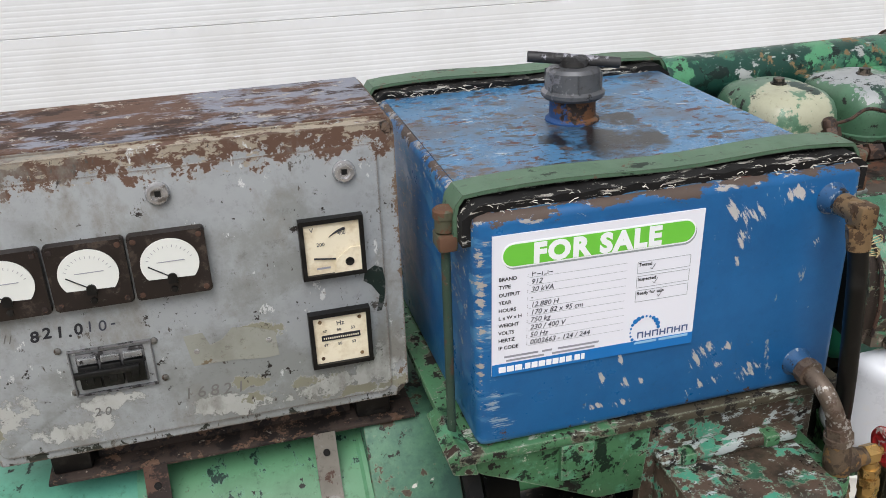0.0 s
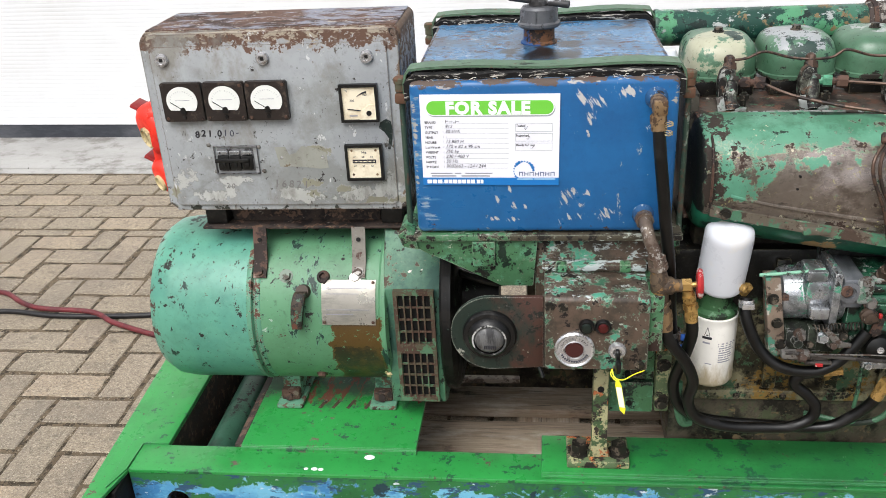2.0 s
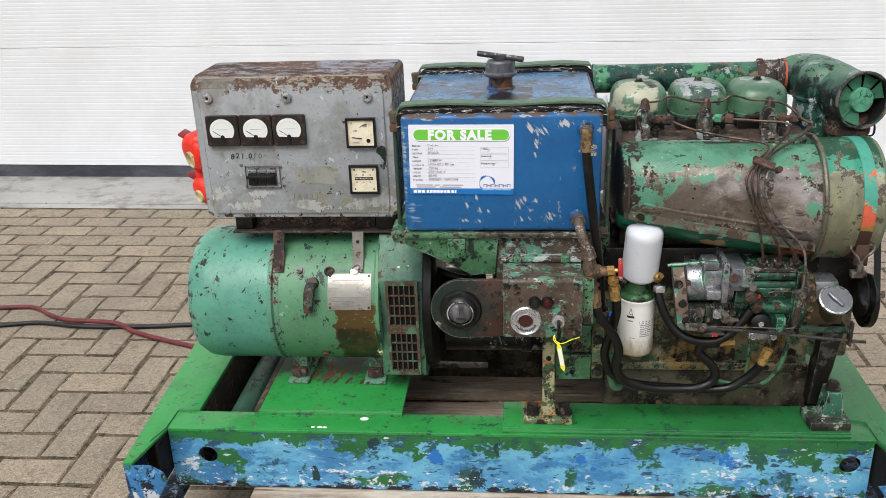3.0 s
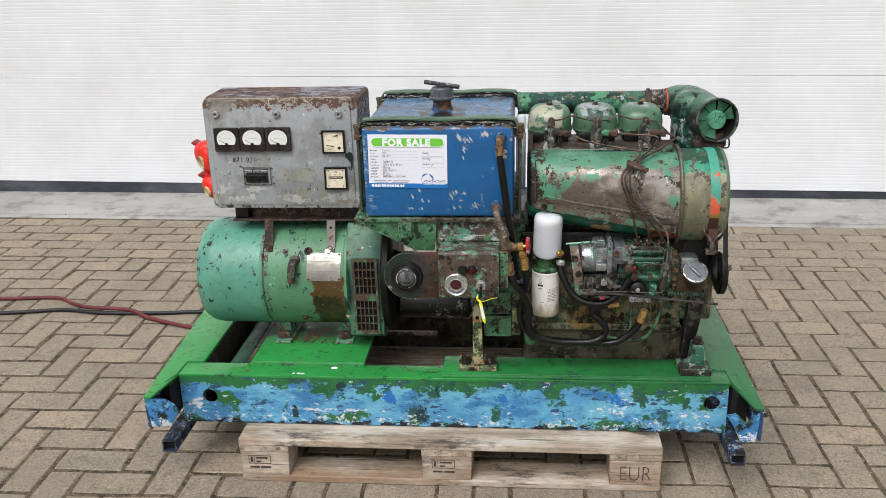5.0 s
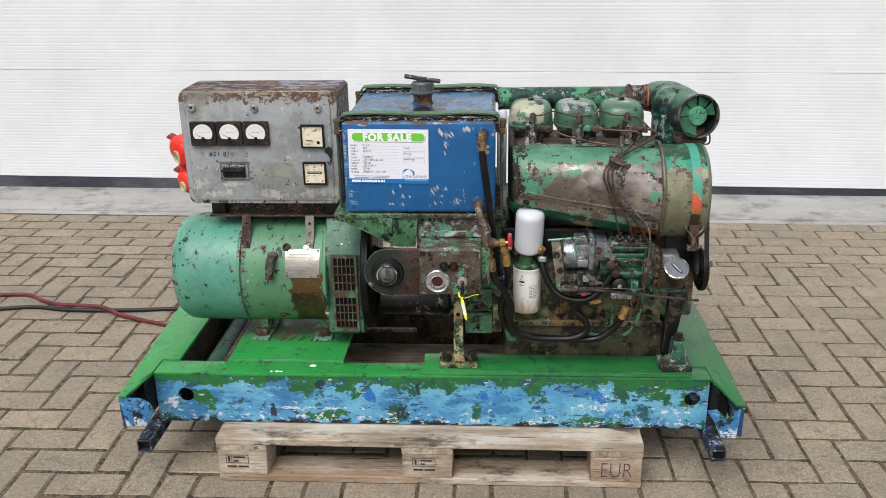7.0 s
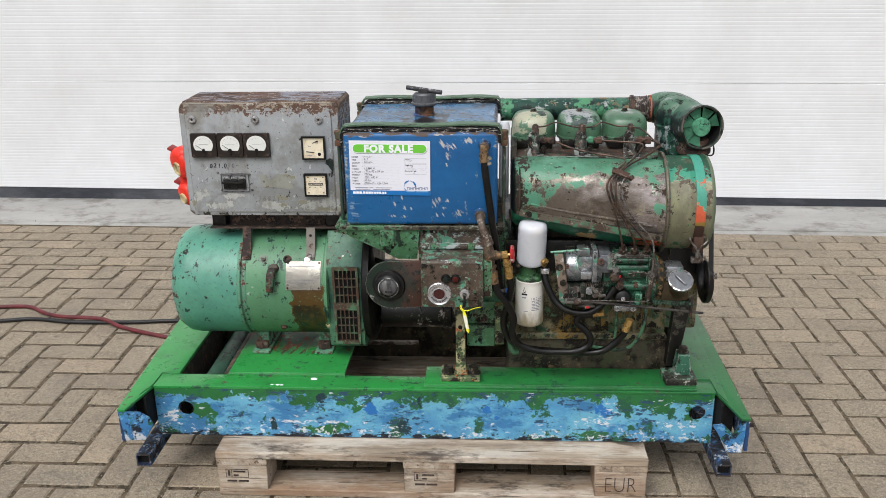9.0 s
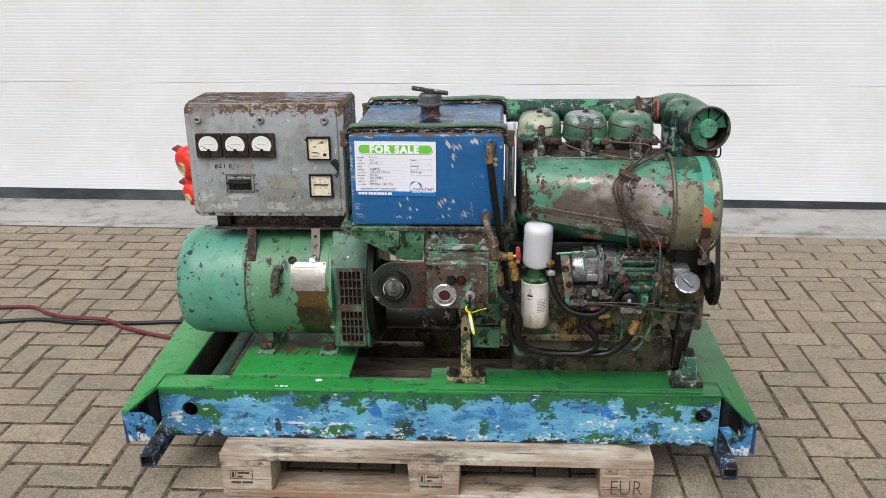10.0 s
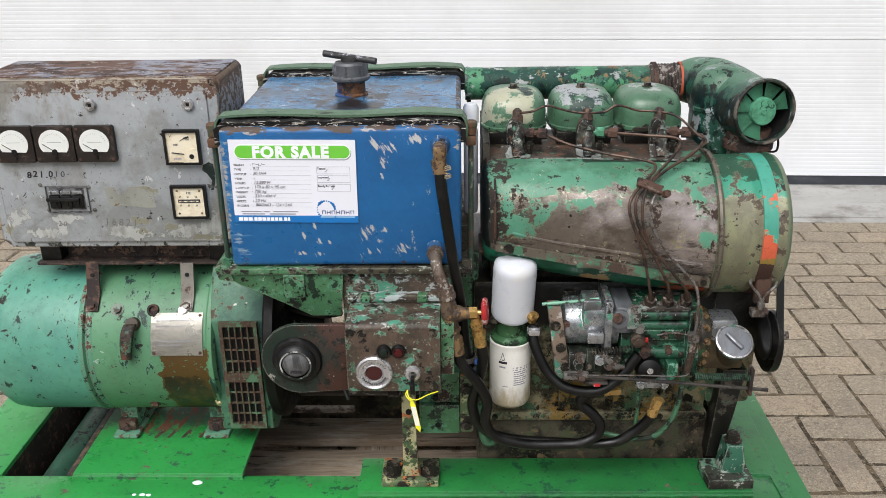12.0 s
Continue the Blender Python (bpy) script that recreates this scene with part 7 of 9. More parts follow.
def engine():
    t = thing("diesel_engine", (0.43, 0.37, TOP + 0.012), "oily three-cylinder diesel engine with worn green paint", "engine")
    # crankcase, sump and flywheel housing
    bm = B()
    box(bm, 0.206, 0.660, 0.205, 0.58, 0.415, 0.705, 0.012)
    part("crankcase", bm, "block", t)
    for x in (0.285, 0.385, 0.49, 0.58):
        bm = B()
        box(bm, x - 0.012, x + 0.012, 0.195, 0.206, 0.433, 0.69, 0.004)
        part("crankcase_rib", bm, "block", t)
    bm = B()
    box(bm, 0.206, 0.660, 0.190, 0.59, 0.412, 0.432, 0.004)
    part("sump_flange", bm, "block", t)
    bm = B()
    box(bm, 0.215, 0.672, 0.205, 0.56, 0.290, 0.413, 0.012)
    part("sump", bm, "pan", t, "dark oily sump")
    for x in (0.25, 0.33, 0.41, 0.49, 0.57, 0.64):
        bm = B()
        hexbolt(bm, (x, 0.190, 0.4215), (0, -1, 0), 0.0046, 0.005)
        part("sump_bolt", bm, "dark_bolt", t)
    bm = B()
    lathe(bm, (0.106, 0.37, 0.53), (1, 0, 0), [(0, 0), (0.15, 0.0), (0.182, 0.006), (0.186, 0.014), (0.186, 0.085), (0.175, 0.10), (0, 0.10)], 48)
    part("flywheel_housing", bm, "green_box", t, "dark green flywheel housing")
    bm = B()
    box(bm, 0.104, 0.181, 0.165, 0.24, 0.470, 0.535, 0.003)
    part("housing_flange", bm, "green_box", t)
    bm = B()
    box(bm, 0.104, 0.181, 0.160, 0.24, 0.403, 0.466, 0.003)
    part("housing_flange", bm, "green_box", t)
    for x, z in ((0.135, 0.483), (0.139, 0.423)):
        bm = B()
        cyl(bm, (x, 0.158, z), (x, 0.166, z), 0.0055, seg=12)
        part("flange_hole", bm, "hole_shade", t)
    bm = B()
    box(bm, 0.182, 0.207, 0.150, 0.22, 0.412, 0.53, 0.004)
    part("side_bracket", bm, "orange_green", t, "green bracket showing orange primer")
    for z in (0.43, 0.51):
        bm = B()
        hexbolt(bm, (0.194, 0.150, z), (0, -1, 0), 0.009, 0.007)
        part("bracket_bolt", bm, "dark_bolt", t)
    # starter motor under the coupling
    bm = B()
    lathe(bm, (-0.165, 0.36, 0.425), (1, 0, 0), [(0, 0), (0.04, 0.0), (0.052, 0.008), (0.052, 0.19), (0.056, 0.195), (0.056, 0.215), (0.05, 0.22), (0.05, 0.275), (0, 0.275)], 36)
    part("starter_motor", bm, "starter", t, "black scratched starter motor")
    # cylinders and heads behind the cowl
    bm = B()
    box(bm, 0.240, 0.615, 0.225, 0.50, 0.70, 0.915, 0.006)
    part("cylinder_bank", bm, "pan", t)
    bm = B()
    box(bm, 0.226, 0.239, 0.262, 0.50, 0.70, 0.955, 0.002)
    part("air_guide", bm, "black_casting", t, "black oily air guide plate")
    bm = B()
    prism(bm, [(0.232, 0.2295), (0.590, 0.2295), (0.632, 0.275), (0.632, 0.37), (0.232, 0.37)], "z", 0.908, 0.926, 0.003)
    part("head_ledge", bm, "ledge", t, "dirty brown head shelf")
    for cx in (0.2885, 0.4175, 0.5450):
        bm = B()
        box(bm, cx - 0.052, cx + 0.052, 0.338, 0.49, 0.9265, 0.9525, 0.004)
        part("cylinder_head", bm, "block", t)
        bm = B()
        prev = None
        for z, s in ((0.9525, 1.02), (0.9585, 1.025), (0.9600, 0.985), (0.980, 0.985), (0.994, 0.960), (1.005, 0.895), (1.0125, 0.79), (1.0170, 0.62), (1.0190, 0.42), (1.0197, 0.2)):
            sec = superellipse(cx, 0.412, 0.0625 * s, 0.077 * s, 3.0)
            ring = [bm.verts.new((a, b, z)) for a, b in sec]
            if prev:
                for j in range(len(ring)):
                    bm.faces.new((prev[j], prev[(j + 1) % len(ring)], ring[(j + 1) % len(ring)], ring[j]))
            prev = ring
        bm.faces.new(prev)
        cov = part("valve_cover", bm, "cover", t, "domed green valve cover with cream and dark patches", smooth=60)
        bm = B()
        lathe(bm, (cx, 0.412, 1.0185), (0, 0, 1), [(0.0105, 0.0), (0.0100, 0.003), (0.0075, 0.003), (0.007, 0.009), (0, 0.009)], 8)
        part("cover_nut", bm, "dark_bolt", cov)
    # air cowl
    bm = B()
    prev, first = None, None
    for x, zc, ry, rz, n in ((0.224, 0.843, 0.085, 0.076, 3.0), (0.228, 0.841, 0.105, 0.087, 3.0), (0.238, 0.840, 0.114, 0.094, 3.0), (0.30, 0.834, 0.118, 0.1000, 2.8), (0.40, 0.824, 0.123, 0.1095, 2.6), (0.50, 0.814, 0.127, 0.1185, 2.35), (0.58, 0.806, 0.129, 0.1245, 2.15), (0.622, 0.801, 0.1285, 0.127, 2.0)):
        # the sheet ends in a cut edge in front of the head shelf
        sec = [(a, min(b, zc + 0.055) if a > 0.229 and x < 0.6 else b) for a, b in superellipse(BY + (0.005 if x < 0.3 else 0), zc, ry, rz, n, 56)]
        ring = [bm.verts.new((x, a, b)) for a, b in sec]
        if prev:
            for j in range(56):
                bm.faces.new((prev[j], prev[(j + 1) % 56], ring[(j + 1) % 56], ring[j]))
        else:
            bm.faces.new(ring)
        prev = ring
    bm.faces.new(prev)
    cowl = part("air_cowl", bm, "cowl", t, "air cowl of worn green paint over bare steel", smooth=50)
    # the half below the seam keeps its teal coat
    cowl.data.materials.append(M["cowl_under"])
    for f in cowl.data.polygons:
        if f.center.z < 0.800 - 0.176 * (f.center.x - 0.245):
            f.material_index = 1
    bm = B()
    tube(bm, [(0.236, 0.2275, 0.929), (0.30, 0.2275, 0.9325), (0.40, 0.2275, 0.932), (0.50, 0.2275, 0.9305), (0.585, 0.2275, 0.927)], 0.0022, 6)
    part("cowl_lip", bm, "clamp_grey", cowl, "pale worn sheet edge")
    bm = B()
    tube(bm, [(0.2445, 0.134, 0.81), (0.2445, 0.131, 0.86), (0.2445, 0.15, 0.907), (0.2445, 0.20, 0.922)], 0.0022, 6)
    part("cowl_bead", bm, "rust_steel", cowl)
    # seam rail along the lower front
    bm = B()
    pts = [(0.245, 0.138, 0.804), (0.35, 0.1305, 0.786), (0.45, 0.1255, 0.768), (0.55, 0.1215, 0.750), (0.615, 0.1215, 0.739)]
    prev = None
    for p in smooth_path(pts, 4):
        ring = [bm.verts.new(p + Vector((0, dy, dz))) for dy, dz in ((0.004, 0.009), (-0.0045, 0.008), (-0.0045, -0.008), (0.006, -0.009))]
        if prev:
            for j in range(4):
                bm.faces.new((prev[j], prev[(j + 1) % 4], ring[(j + 1) % 4], ring[j]))
        else:
            bm.faces.new(ring)
        prev = ring
    bm.faces.new(prev)
    box(bm, 0.385, 0.425, 0.119, 0.127, 0.769, 0.782, 0.001)
    part("seam_rail", bm, "rail_steel", cowl, "grey-brown seam strip")
    for x, z in ((0.268, 0.800), (0.605, 0.741)):
        bm = B()
        hexbolt(bm, (x, 0.132 if x < 0.4 else 0.121, z), (0, -1, 0), 0.007, 0.005)
        part("rail_bolt", bm, "dark_bolt", cowl)
    # pressed bead above the rail
    bm = B()
    tube(bm, [(0.275, 0.1380, 0.828), (0.35, 0.1325, 0.812), (0.45, 0.1275, 0.796), (0.55, 0.1235, 0.780), (0.60, 0.1215, 0.772)], 0.0045, 10)
    part("pressed_bead", bm, "cowl", cowl)
    for x, z in ((0.372, 0.862), (0.370, 0.842)):
        bm = B()
        cyl(bm, (x, 0.1275, z), (x, 0.1325, z), 0.002, seg=8)
        part("cowl_hole", bm, "hole_shade", cowl)
    # blower ring
    bm = B()
    lathe(bm, (0.622, BY, BZ), (1, 0, 0), [(0.125, 0.0), (0.132, 0.002), (0.133, 0.006), (0.132, 0.010), (0.127, 0.012), (0.1265, 0.058), (0.1275, 0.061), (0.1275, 0.067), (0.1265, 0.070), (0.126, 0.110), (0.1285, 0.113), (0.1295, 0.120), (0.127, 0.126), (0.121, 0.129), (0.112, 0.129), (0.110, 0.09), (0.04, 0.09), (0.038, 0.11), (0, 0.11)], 64)
    ring = part("blower_ring", bm, "ring", t, "cream and green blower ring", smooth=50)
    bm = B()
    lathe(bm, (0.622, BY, BZ), (1, 0, 0), [(0.1255, 0.078), (0.1285, 0.079), (0.1285, 0.103), (0.1255, 0.104)], 64)
    part("tension_band", bm, "ring_band", ring, "teal and orange tension band")
    bm = B()
    lathe(bm, (0.622, BY, BZ), (1, 0, 0), [(0.1325, 0.001), (0.1365, 0.002), (0.138, 0.006), (0.1365, 0.010), (0.1325, 0.011)], 64)
    part("clamp_ring", bm, "rail_steel", ring, "grey-brown clamp ring")
    # forked band latch at the foot
    bm = B()
    p = Vector((0.716, 0.146, 0.716))
    tube(bm, [p + Vector((-0.022, -0.002, 0.022)), p + Vector((-0.021, -0.006, 0.010)), p + Vector((-0.006, -0.010, -0.008)), p + Vector((0, -0.010, -0.024))], 0.0028, 8)
    tube(bm, [p + Vector((0.024, -0.002, 0.022)), p + Vector((0.022, -0.006, 0.008)), p + Vector((0.006, -0.010, -0.008)), p + Vector((0, -0.010, -0.024))], 0.0028, 8)
    tube(bm, [p + Vector((-0.022, -0.002, 0.022)), p + Vector((0.0, -0.004, 0.016)), p + Vector((0.024, -0.002, 0.022))], 0.003, 8)
    cyl(bm, p + Vector((0, -0.010, -0.022)), p + Vector((0, -0.008, -0.040)), 0.0065, seg=6)
    box(bm, p.x - 0.015, p.x + 0.015, p.y - 0.012, p.y + 0.006, p.z - 0.052, p.z - 0.038, 0.002)
    part("band_latch", bm, "bolt_steel", ring, "grey steel forked band latch")
    bm = B()
    box(bm, 0.704, 0.730, 0.150, 0.162, 0.690, 0.745, 0.002, m=Matrix.Translation((0, -0.012, 0)))
    part("band_end", bm, "rust_steel", ring)
    # injectors, each held by a curved yoke
    for k, x in enumerate((0.290, 0.417, 0.548)):
        base = Vector((x, 0.268, 0.926))
        top = Vector((x, 0.300, 0.982))
        d = (top - base).normalized()
        bm = B()
        lathe(bm, base - d * 0.004, d, [(0, 0), (0.0150, 0.0), (0.0155, 0.008), (0.0110, 0.014), (0.0105, 0.022), (0.0125, 0.030), (0.0125, 0.046), (0.0100, 0.052), (0.0090, 0.070), (0, 0.070)], 16)
        inj = part("injector", bm, "injector", t, "greasy injector with clamp")
        bm = B()
        cyl(bm, base + d * 0.044, base + d * 0.052, 0.0150, 0.0140, 6)
        part("collar_nut", bm, "clamp_grey", inj)
        bm = B()
        cyl(bm, top - d * 0.001, top + d * 0.010, 0.0112, seg=6)
        lathe(bm, top + d * 0.010, d, [(0.0080, 0.0), (0.0090, 0.004), (0.0085, 0.010), (0.0050, 0.014), (0, 0.015)], 10)
        part("injector_nut", bm, "line_steel", inj, "brown top nut")
        # yoke: bowed arm from the collar to a foot beside the body
        bm = B()
        prism(bm, [(x, 0.986), (x - 0.010, 0.991), (x - 0.017, 0.984), (x - 0.0210, 0.968), (x - 0.0200, 0.950), (x - 0.016, 0.9265), (x - 0.008, 0.9265), (x - 0.0100, 0.946), (x - 0.0110, 0.960), (x - 0.004, 0.972)], "y", 0.276, 0.298, 0.003)
        part("yoke", bm, "injector", inj, "dark greasy clamp yoke")
        bm = B()
        box(bm, -0.0062, 0.0062, -0.0015, 0.0015, 0.0, 0.024, 0.001, m=Matrix.Translation((x - 0.016, 0.254, 0.9262)) @ Matrix.Rotation(radians(-24), 4, "X") @ Matrix.Rotation(radians(-8), 4, "Y"))
        part("lock_tab", bm, "clamp_grey", inj, "pale bent lock tab")
        bm = B()
        prism(bm, [(x + 0.002, 0.246), (x + 0.020, 0.250), (x + 0.024, 0.262), (x + 0.010, 0.268)], "z", 0.9262, 0.931, 0.001)
        part("clamp_foot", bm, "clamp_grey", inj, "pale grey clamp foot")
        bm = B()
        cyl(bm, (x + 0.022, 0.280, 0.926), (x + 0.022, 0.280, 0.950), 0.0045, seg=8)
        cyl(bm, (x + 0.022, 0.280, 0.938), (x + 0.022, 0.280, 0.946), 0.0085, seg=6)
        part("clamp_stud", bm, "dark_bolt", inj)
        bm = B()
        cyl(bm, (x + 0.008, 0.288, 0.964), (x + 0.018, 0.286, 0.9645), 0.0060, seg=10)
        cyl(bm, (x + 0.017, 0.286, 0.9645), (x + 0.030, 0.282, 0.965), 0.0095, seg=6)
        part("union_nut", bm, "fan_green" if k == 1 else "rust_steel", inj, "turquoise union nut" if k == 1 else "")
        bm = B()
        cyl(bm, (x + 0.030, 0.282, 0.965), (x + 0.036, 0.280, 0.965), 0.0062, seg=10)
        cyl(bm, (x + 0.036, 0.280, 0.965), (x + 0.052, 0.276, 0.965), 0.0102, seg=6)
        part("pipe_nut", bm, "rust_steel", inj)
    # fuel lines
    lines = (
        ("return_line", 0.0022, [(0.296, 0.304, 0.997), (0.318, 0.307, 0.999), (0.344, 0.31, 1.008), (0.384, 0.31, 0.998), (0.417, 0.302, 0.996), (0.450, 0.308, 0.997), (0.472, 0.31, 1.008), (0.510, 0.31, 0.998), (0.548, 0.302, 0.997), (0.579, 0.29, 0.99), (0.606, 0.26, 0.967), (0.619, 0.24, 0.959), (0.596, 0.222, 0.947), (0.57, 0.205, 0.934)]),
        ("injection_line", 0.0027, [(0.338, 0.277, 0.965), (0.38, 0.25, 0.952), (0.445, 0.22, 0.943), (0.51, 0.195, 0.937), (0.519, 0.175, 0.931), (0.501, 0.150, 0.920), (0.471, 0.117, 0.898), (0.468, 0.107, 0.871), (0.489, 0.102, 0.818), (0.5, 0.104, 0.781), (0.512, 0.108, 0.73), (0.518, 0.12, 0.705)]),
        ("injection_line", 0.0027, [(0.466, 0.277, 0.965), (0.521, 0.25, 0.967), (0.561, 0.24, 0.966), (0.572, 0.228, 0.959), (0.55, 0.195, 0.943), (0.51, 0.150, 0.920), (0.478, 0.114, 0.896), (0.483, 0.107, 0.853), (0.515, 0.104, 0.793), (0.541, 0.106, 0.743), (0.549, 0.12, 0.705)]),
        ("injection_line", 0.0027, [(0.597, 0.277, 0.965), (0.619, 0.258, 0.961), (0.594, 0.215, 0.947), (0.536, 0.168, 0.929), (0.507, 0.143, 0.914), (0.489, 0.114, 0.890), (0.499, 0.105, 0.828), (0.545, 0.104, 0.769), (0.573, 0.106, 0.732), (0.58, 0.12, 0.705)]),
        ("bleed_line", 0.0026, [(0.528, 0.15, 0.906), (0.505, 0.118, 0.888), (0.509, 0.111, 0.845), (0.545, 0.107, 0.79), (0.587, 0.1, 0.743), (0.593, 0.09, 0.692), (0.589, 0.09, 0.645)]),
    )
    for name, r, pts in lines:
        bm = B()
        tube(bm, pts, r, 8, 6)
        part(name, bm, "line_steel" if name != "bleed_line" else "bolt_steel", t, "grey steel bleed line" if name == "bleed_line" else "")
    bm = B()
    box(bm, -0.023, 0.023, -0.009, 0.009, -0.004, 0.004, 0.002, m=Matrix.Translation((0.503, 0.136, 0.911)) @ Matrix.Rotation(radians(22), 4, "Y") @ Matrix.Rotation(radians(35), 4, "X"))
    cyl(bm, (0.528, 0.132, 0.898), (0.531, 0.120, 0.904), 0.0065, seg=6)
    part("line_clamp", bm, "rust_steel", t, "rusty clamp holding the lines")
    # intake manifold
    bm = B()
    lathe(bm, (0.196, 0.556, 0.998), (1, 0, 0), [(0.0, 0.03), (0.027, 0.03), (0.028, 0.0), (0.034, 0.0), (0.035, 0.005), (0.0335, 0.010), (0.0335, 0.385), (0.031, 0.390), (0, 0.390)], 36)
    man = part("intake_manifold", bm, "manifold", t, "patchy green intake pipe")
    for x in (0.30, 0.42, 0.54):
        bm = B()
        box(bm, x - 0.022, x + 0.022, 0.488, 0.545, 0.955, 0.995, 0.006)
        part("manifold_branch", bm, "manifold", man)
    bm = B()
    prof = [(0.034, -0.006)]
    for k in range(9):
        prof += [(0.0375 + (0.002 if k in (1, 7) else 0), 0.003 + k * 0.0065), (0.0355, 0.006 + k * 0.0065)]
    prof += [(0.034, 0.066)]
    lathe(bm, (0.580, 0.556, 0.998), (1, 0, 0), prof, 32)
    part("intake_hose", bm, "hose_brown", t, "cracked brown rubber intake hose")
    for x in (0.585, 0.640):
        bm = B()
        lathe(bm, (x, 0.556, 0.998), (1, 0, 0), [(0.038, -0.004), (0.0405, -0.004), (0.0405, 0.004), (0.038, 0.004)], 32)
        part("hose_clip", bm, "orange_clip" if x > 0.6 else "rust_steel", t)
    # air cleaner elbow with vaned mouth
    mouth, md = Vector((0.745, 0.330, 0.988)), Vector((0.20, -0.97, 0.06)).normalized()
    bm = B()
    path = smooth_path([(0.643, 0.556, 0.998), (0.672, 0.550, 0.999), (0.700, 0.515, 0.997), (0.716, 0.455, 0.992), tuple(mouth - md * 0.055), tuple(mouth - md * 0.02), tuple(mouth)], 6)
    rad = [0.040, 0.050, 0.056, 0.0585, 0.0585, 0.0585, 0.059]
    n, prev, up = len(path), None, Vector((0, 0, 1))
    for i, p in enumerate(path):
        d = (path[min(i + 1, n - 1)] - path[max(i - 1, 0)]).normalized()
        if i == n - 1:
            d = md
        u = (up - d * up.dot(d)).normalized()
        w = d.cross(u)
        f = i / (n - 1) * (len(rad) - 1)
        rr = rad[int(f)] + (rad[min(int(f) + 1, len(rad) - 1)] - rad[int(f)]) * (f - int(f))
        ringv = [bm.verts.new(p + (u * math.cos(2 * math.pi * k / 36) + w * math.sin(2 * math.pi * k / 36)) * rr) for k in range(36)]
        if prev:
            for k in range(36):
                bm.faces.new((prev[k], prev[(k + 1) % 36], ringv[(k + 1) % 36], ringv[k]))
        else:
            bm.faces.new(ringv)
        prev = ringv
    inner = [bm.verts.new(mouth + (v.co - mouth) * 0.94) for v in prev]
    deep = [bm.verts.new(mouth - md * 0.05 + (v.co - mouth) * 0.90) for v in prev]
    for a, b in ((prev, inner), (inner, deep)):
        for k in range(36):
            bm.faces.new((a[k], a[(k + 1) % 36], b[(k + 1) % 36], b[k]))
    bm.faces.new(deep)
    bore = B()
    lathe(bore, mouth, md, [(0.0545, -0.004), (0.0548, -0.006), (0.0525, -0.049), (0, -0.0485)], 40)
    elbow = part("air_cleaner", bm, "intake", t, "dark green air cleaner elbow", smooth=50)
    part("mouth_bore", bore, "hole_shade", elbow, "black bore with the mouth's shade put into its colour")
    bm = B()
    lathe(bm, (0.700, 0.450, 0.862), (0, 0, 1), [(0, 0), (0.050, 0.0), (0.057, 0.008), (0.060, 0.030), (0.060, 0.105), (0.0625, 0.107), (0.0625, 0.112), (0.060, 0.114), (0.058, 0.146), (0.050, 0.171), (0.034, 0.185), (0, 0.189)], 44)
    part("cleaner_bowl", bm, "intake", elbow)
    bm = B()
    lathe(bm, mouth, md, [(0.0555, -0.003), (0.0590, -0.003), (0.0615, 0.0), (0.0615, 0.004), (0.0590, 0.007), (0.0555, 0.006)], 44, close=True)
    part("mouth_rim", bm, "rim_steel", elbow)
    mm = basis(mouth - md * 0.008, md)
    bm = B()
    lathe(bm, mouth - md * 0.014, md, [(0.0, 0.0), (0.0265, 0.0), (0.0265, 0.010), (0.024, 0.014), (0.006, 0.0145), (0.005, 0.017), (0, 0.017)], 28)
    part("vane_hub", bm, "fan_green", elbow, "green vane hub")
    for k in range(8):
        a = radians(22 + 45 * k)
        world_side = (mm.to_3x3() @ Vector((math.cos(a), math.sin(a), 0)))
        if world_side.x > 0.0 and world_side.z < 0.10:
            continue
        bm = B()
        vs = []
        for r, spread, tw in ((0.0255, 0.365, 0.002), (0.0550, 0.375, 0.004)):
            for s in (-1, 1):
                vs.append(bm.verts.new(mm @ Vector((r * math.cos(a + s * spread), r * math.sin(a + s * spread), s * tw))))
        bm.faces.new((vs[0], vs[1], vs[3], vs[2]))
        bmesh.ops.solidify(bm, geom=bm.faces[:], thickness=0.0018)
        part("vane", bm, "fan_green", elbow, smooth=0)
    bm = B()
    lathe(bm, (0.736, 0.375, 0.908), (0, 0, 1), [(0.044, 0.0), (0.047, 0.002), (0.0475, 0.012), (0.045, 0.016), (0.041, 0.018), (0.040, 0.040), (0, 0.041)], 40)
    part("neck_clamp", bm, "rust_steel", elbow, "rusty neck clamp")
    bm = B()
    tube(bm, [(0.768, 0.375, 0.935), (0.786, 0.36, 0.932), (0.788, 0.36, 0.905), (0.772, 0.375, 0.900)], 0.0022, 6)
    part("clamp_wire", bm, "rust_steel", elbow)
    # mounts
    bm = B()
    box(bm, 0.030, 0.140, 0.106, 0.180, TOP + 0.0125, TOP + 0.028, 0.003)
    mount = part("engine_mount", bm, "orange_green", t, "flaking cream and orange engine mount")
    bm = B()
    prism(bm, [(0.066, TOP + 0.0285), (0.106, TOP + 0.0285), (0.098, TOP + 0.050), (0.100, 0.565), (0.073, 0.565), (0.075, TOP + 0.050)], "y", 0.118, 0.138, 0.002)
    part("mount_leg", bm, "mount_cream", mount, "cream and green flaking leg")
    bm = B()
    cyl(bm, (0.0865, 0.117, 0.545), (0.0865, 0.108, 0.545), 0.010, seg=6)
    part("leg_bolt", bm, "rust_orange", mount)
    bm = B()
    cyl(bm, (0.0865, 0.1165, 0.480), (0.0865, 0.119, 0.480), 0.006, seg=10)
    part("leg_hole", bm, "hole_shade", mount)
    for x in (0.052, 0.122):
        bm = B()
        hexbolt(bm, (x, 0.134, TOP + 0.028), (0, 0, 1), 0.0150, 0.020)
        part("mount_bolt", bm, "dark_bolt", mount)
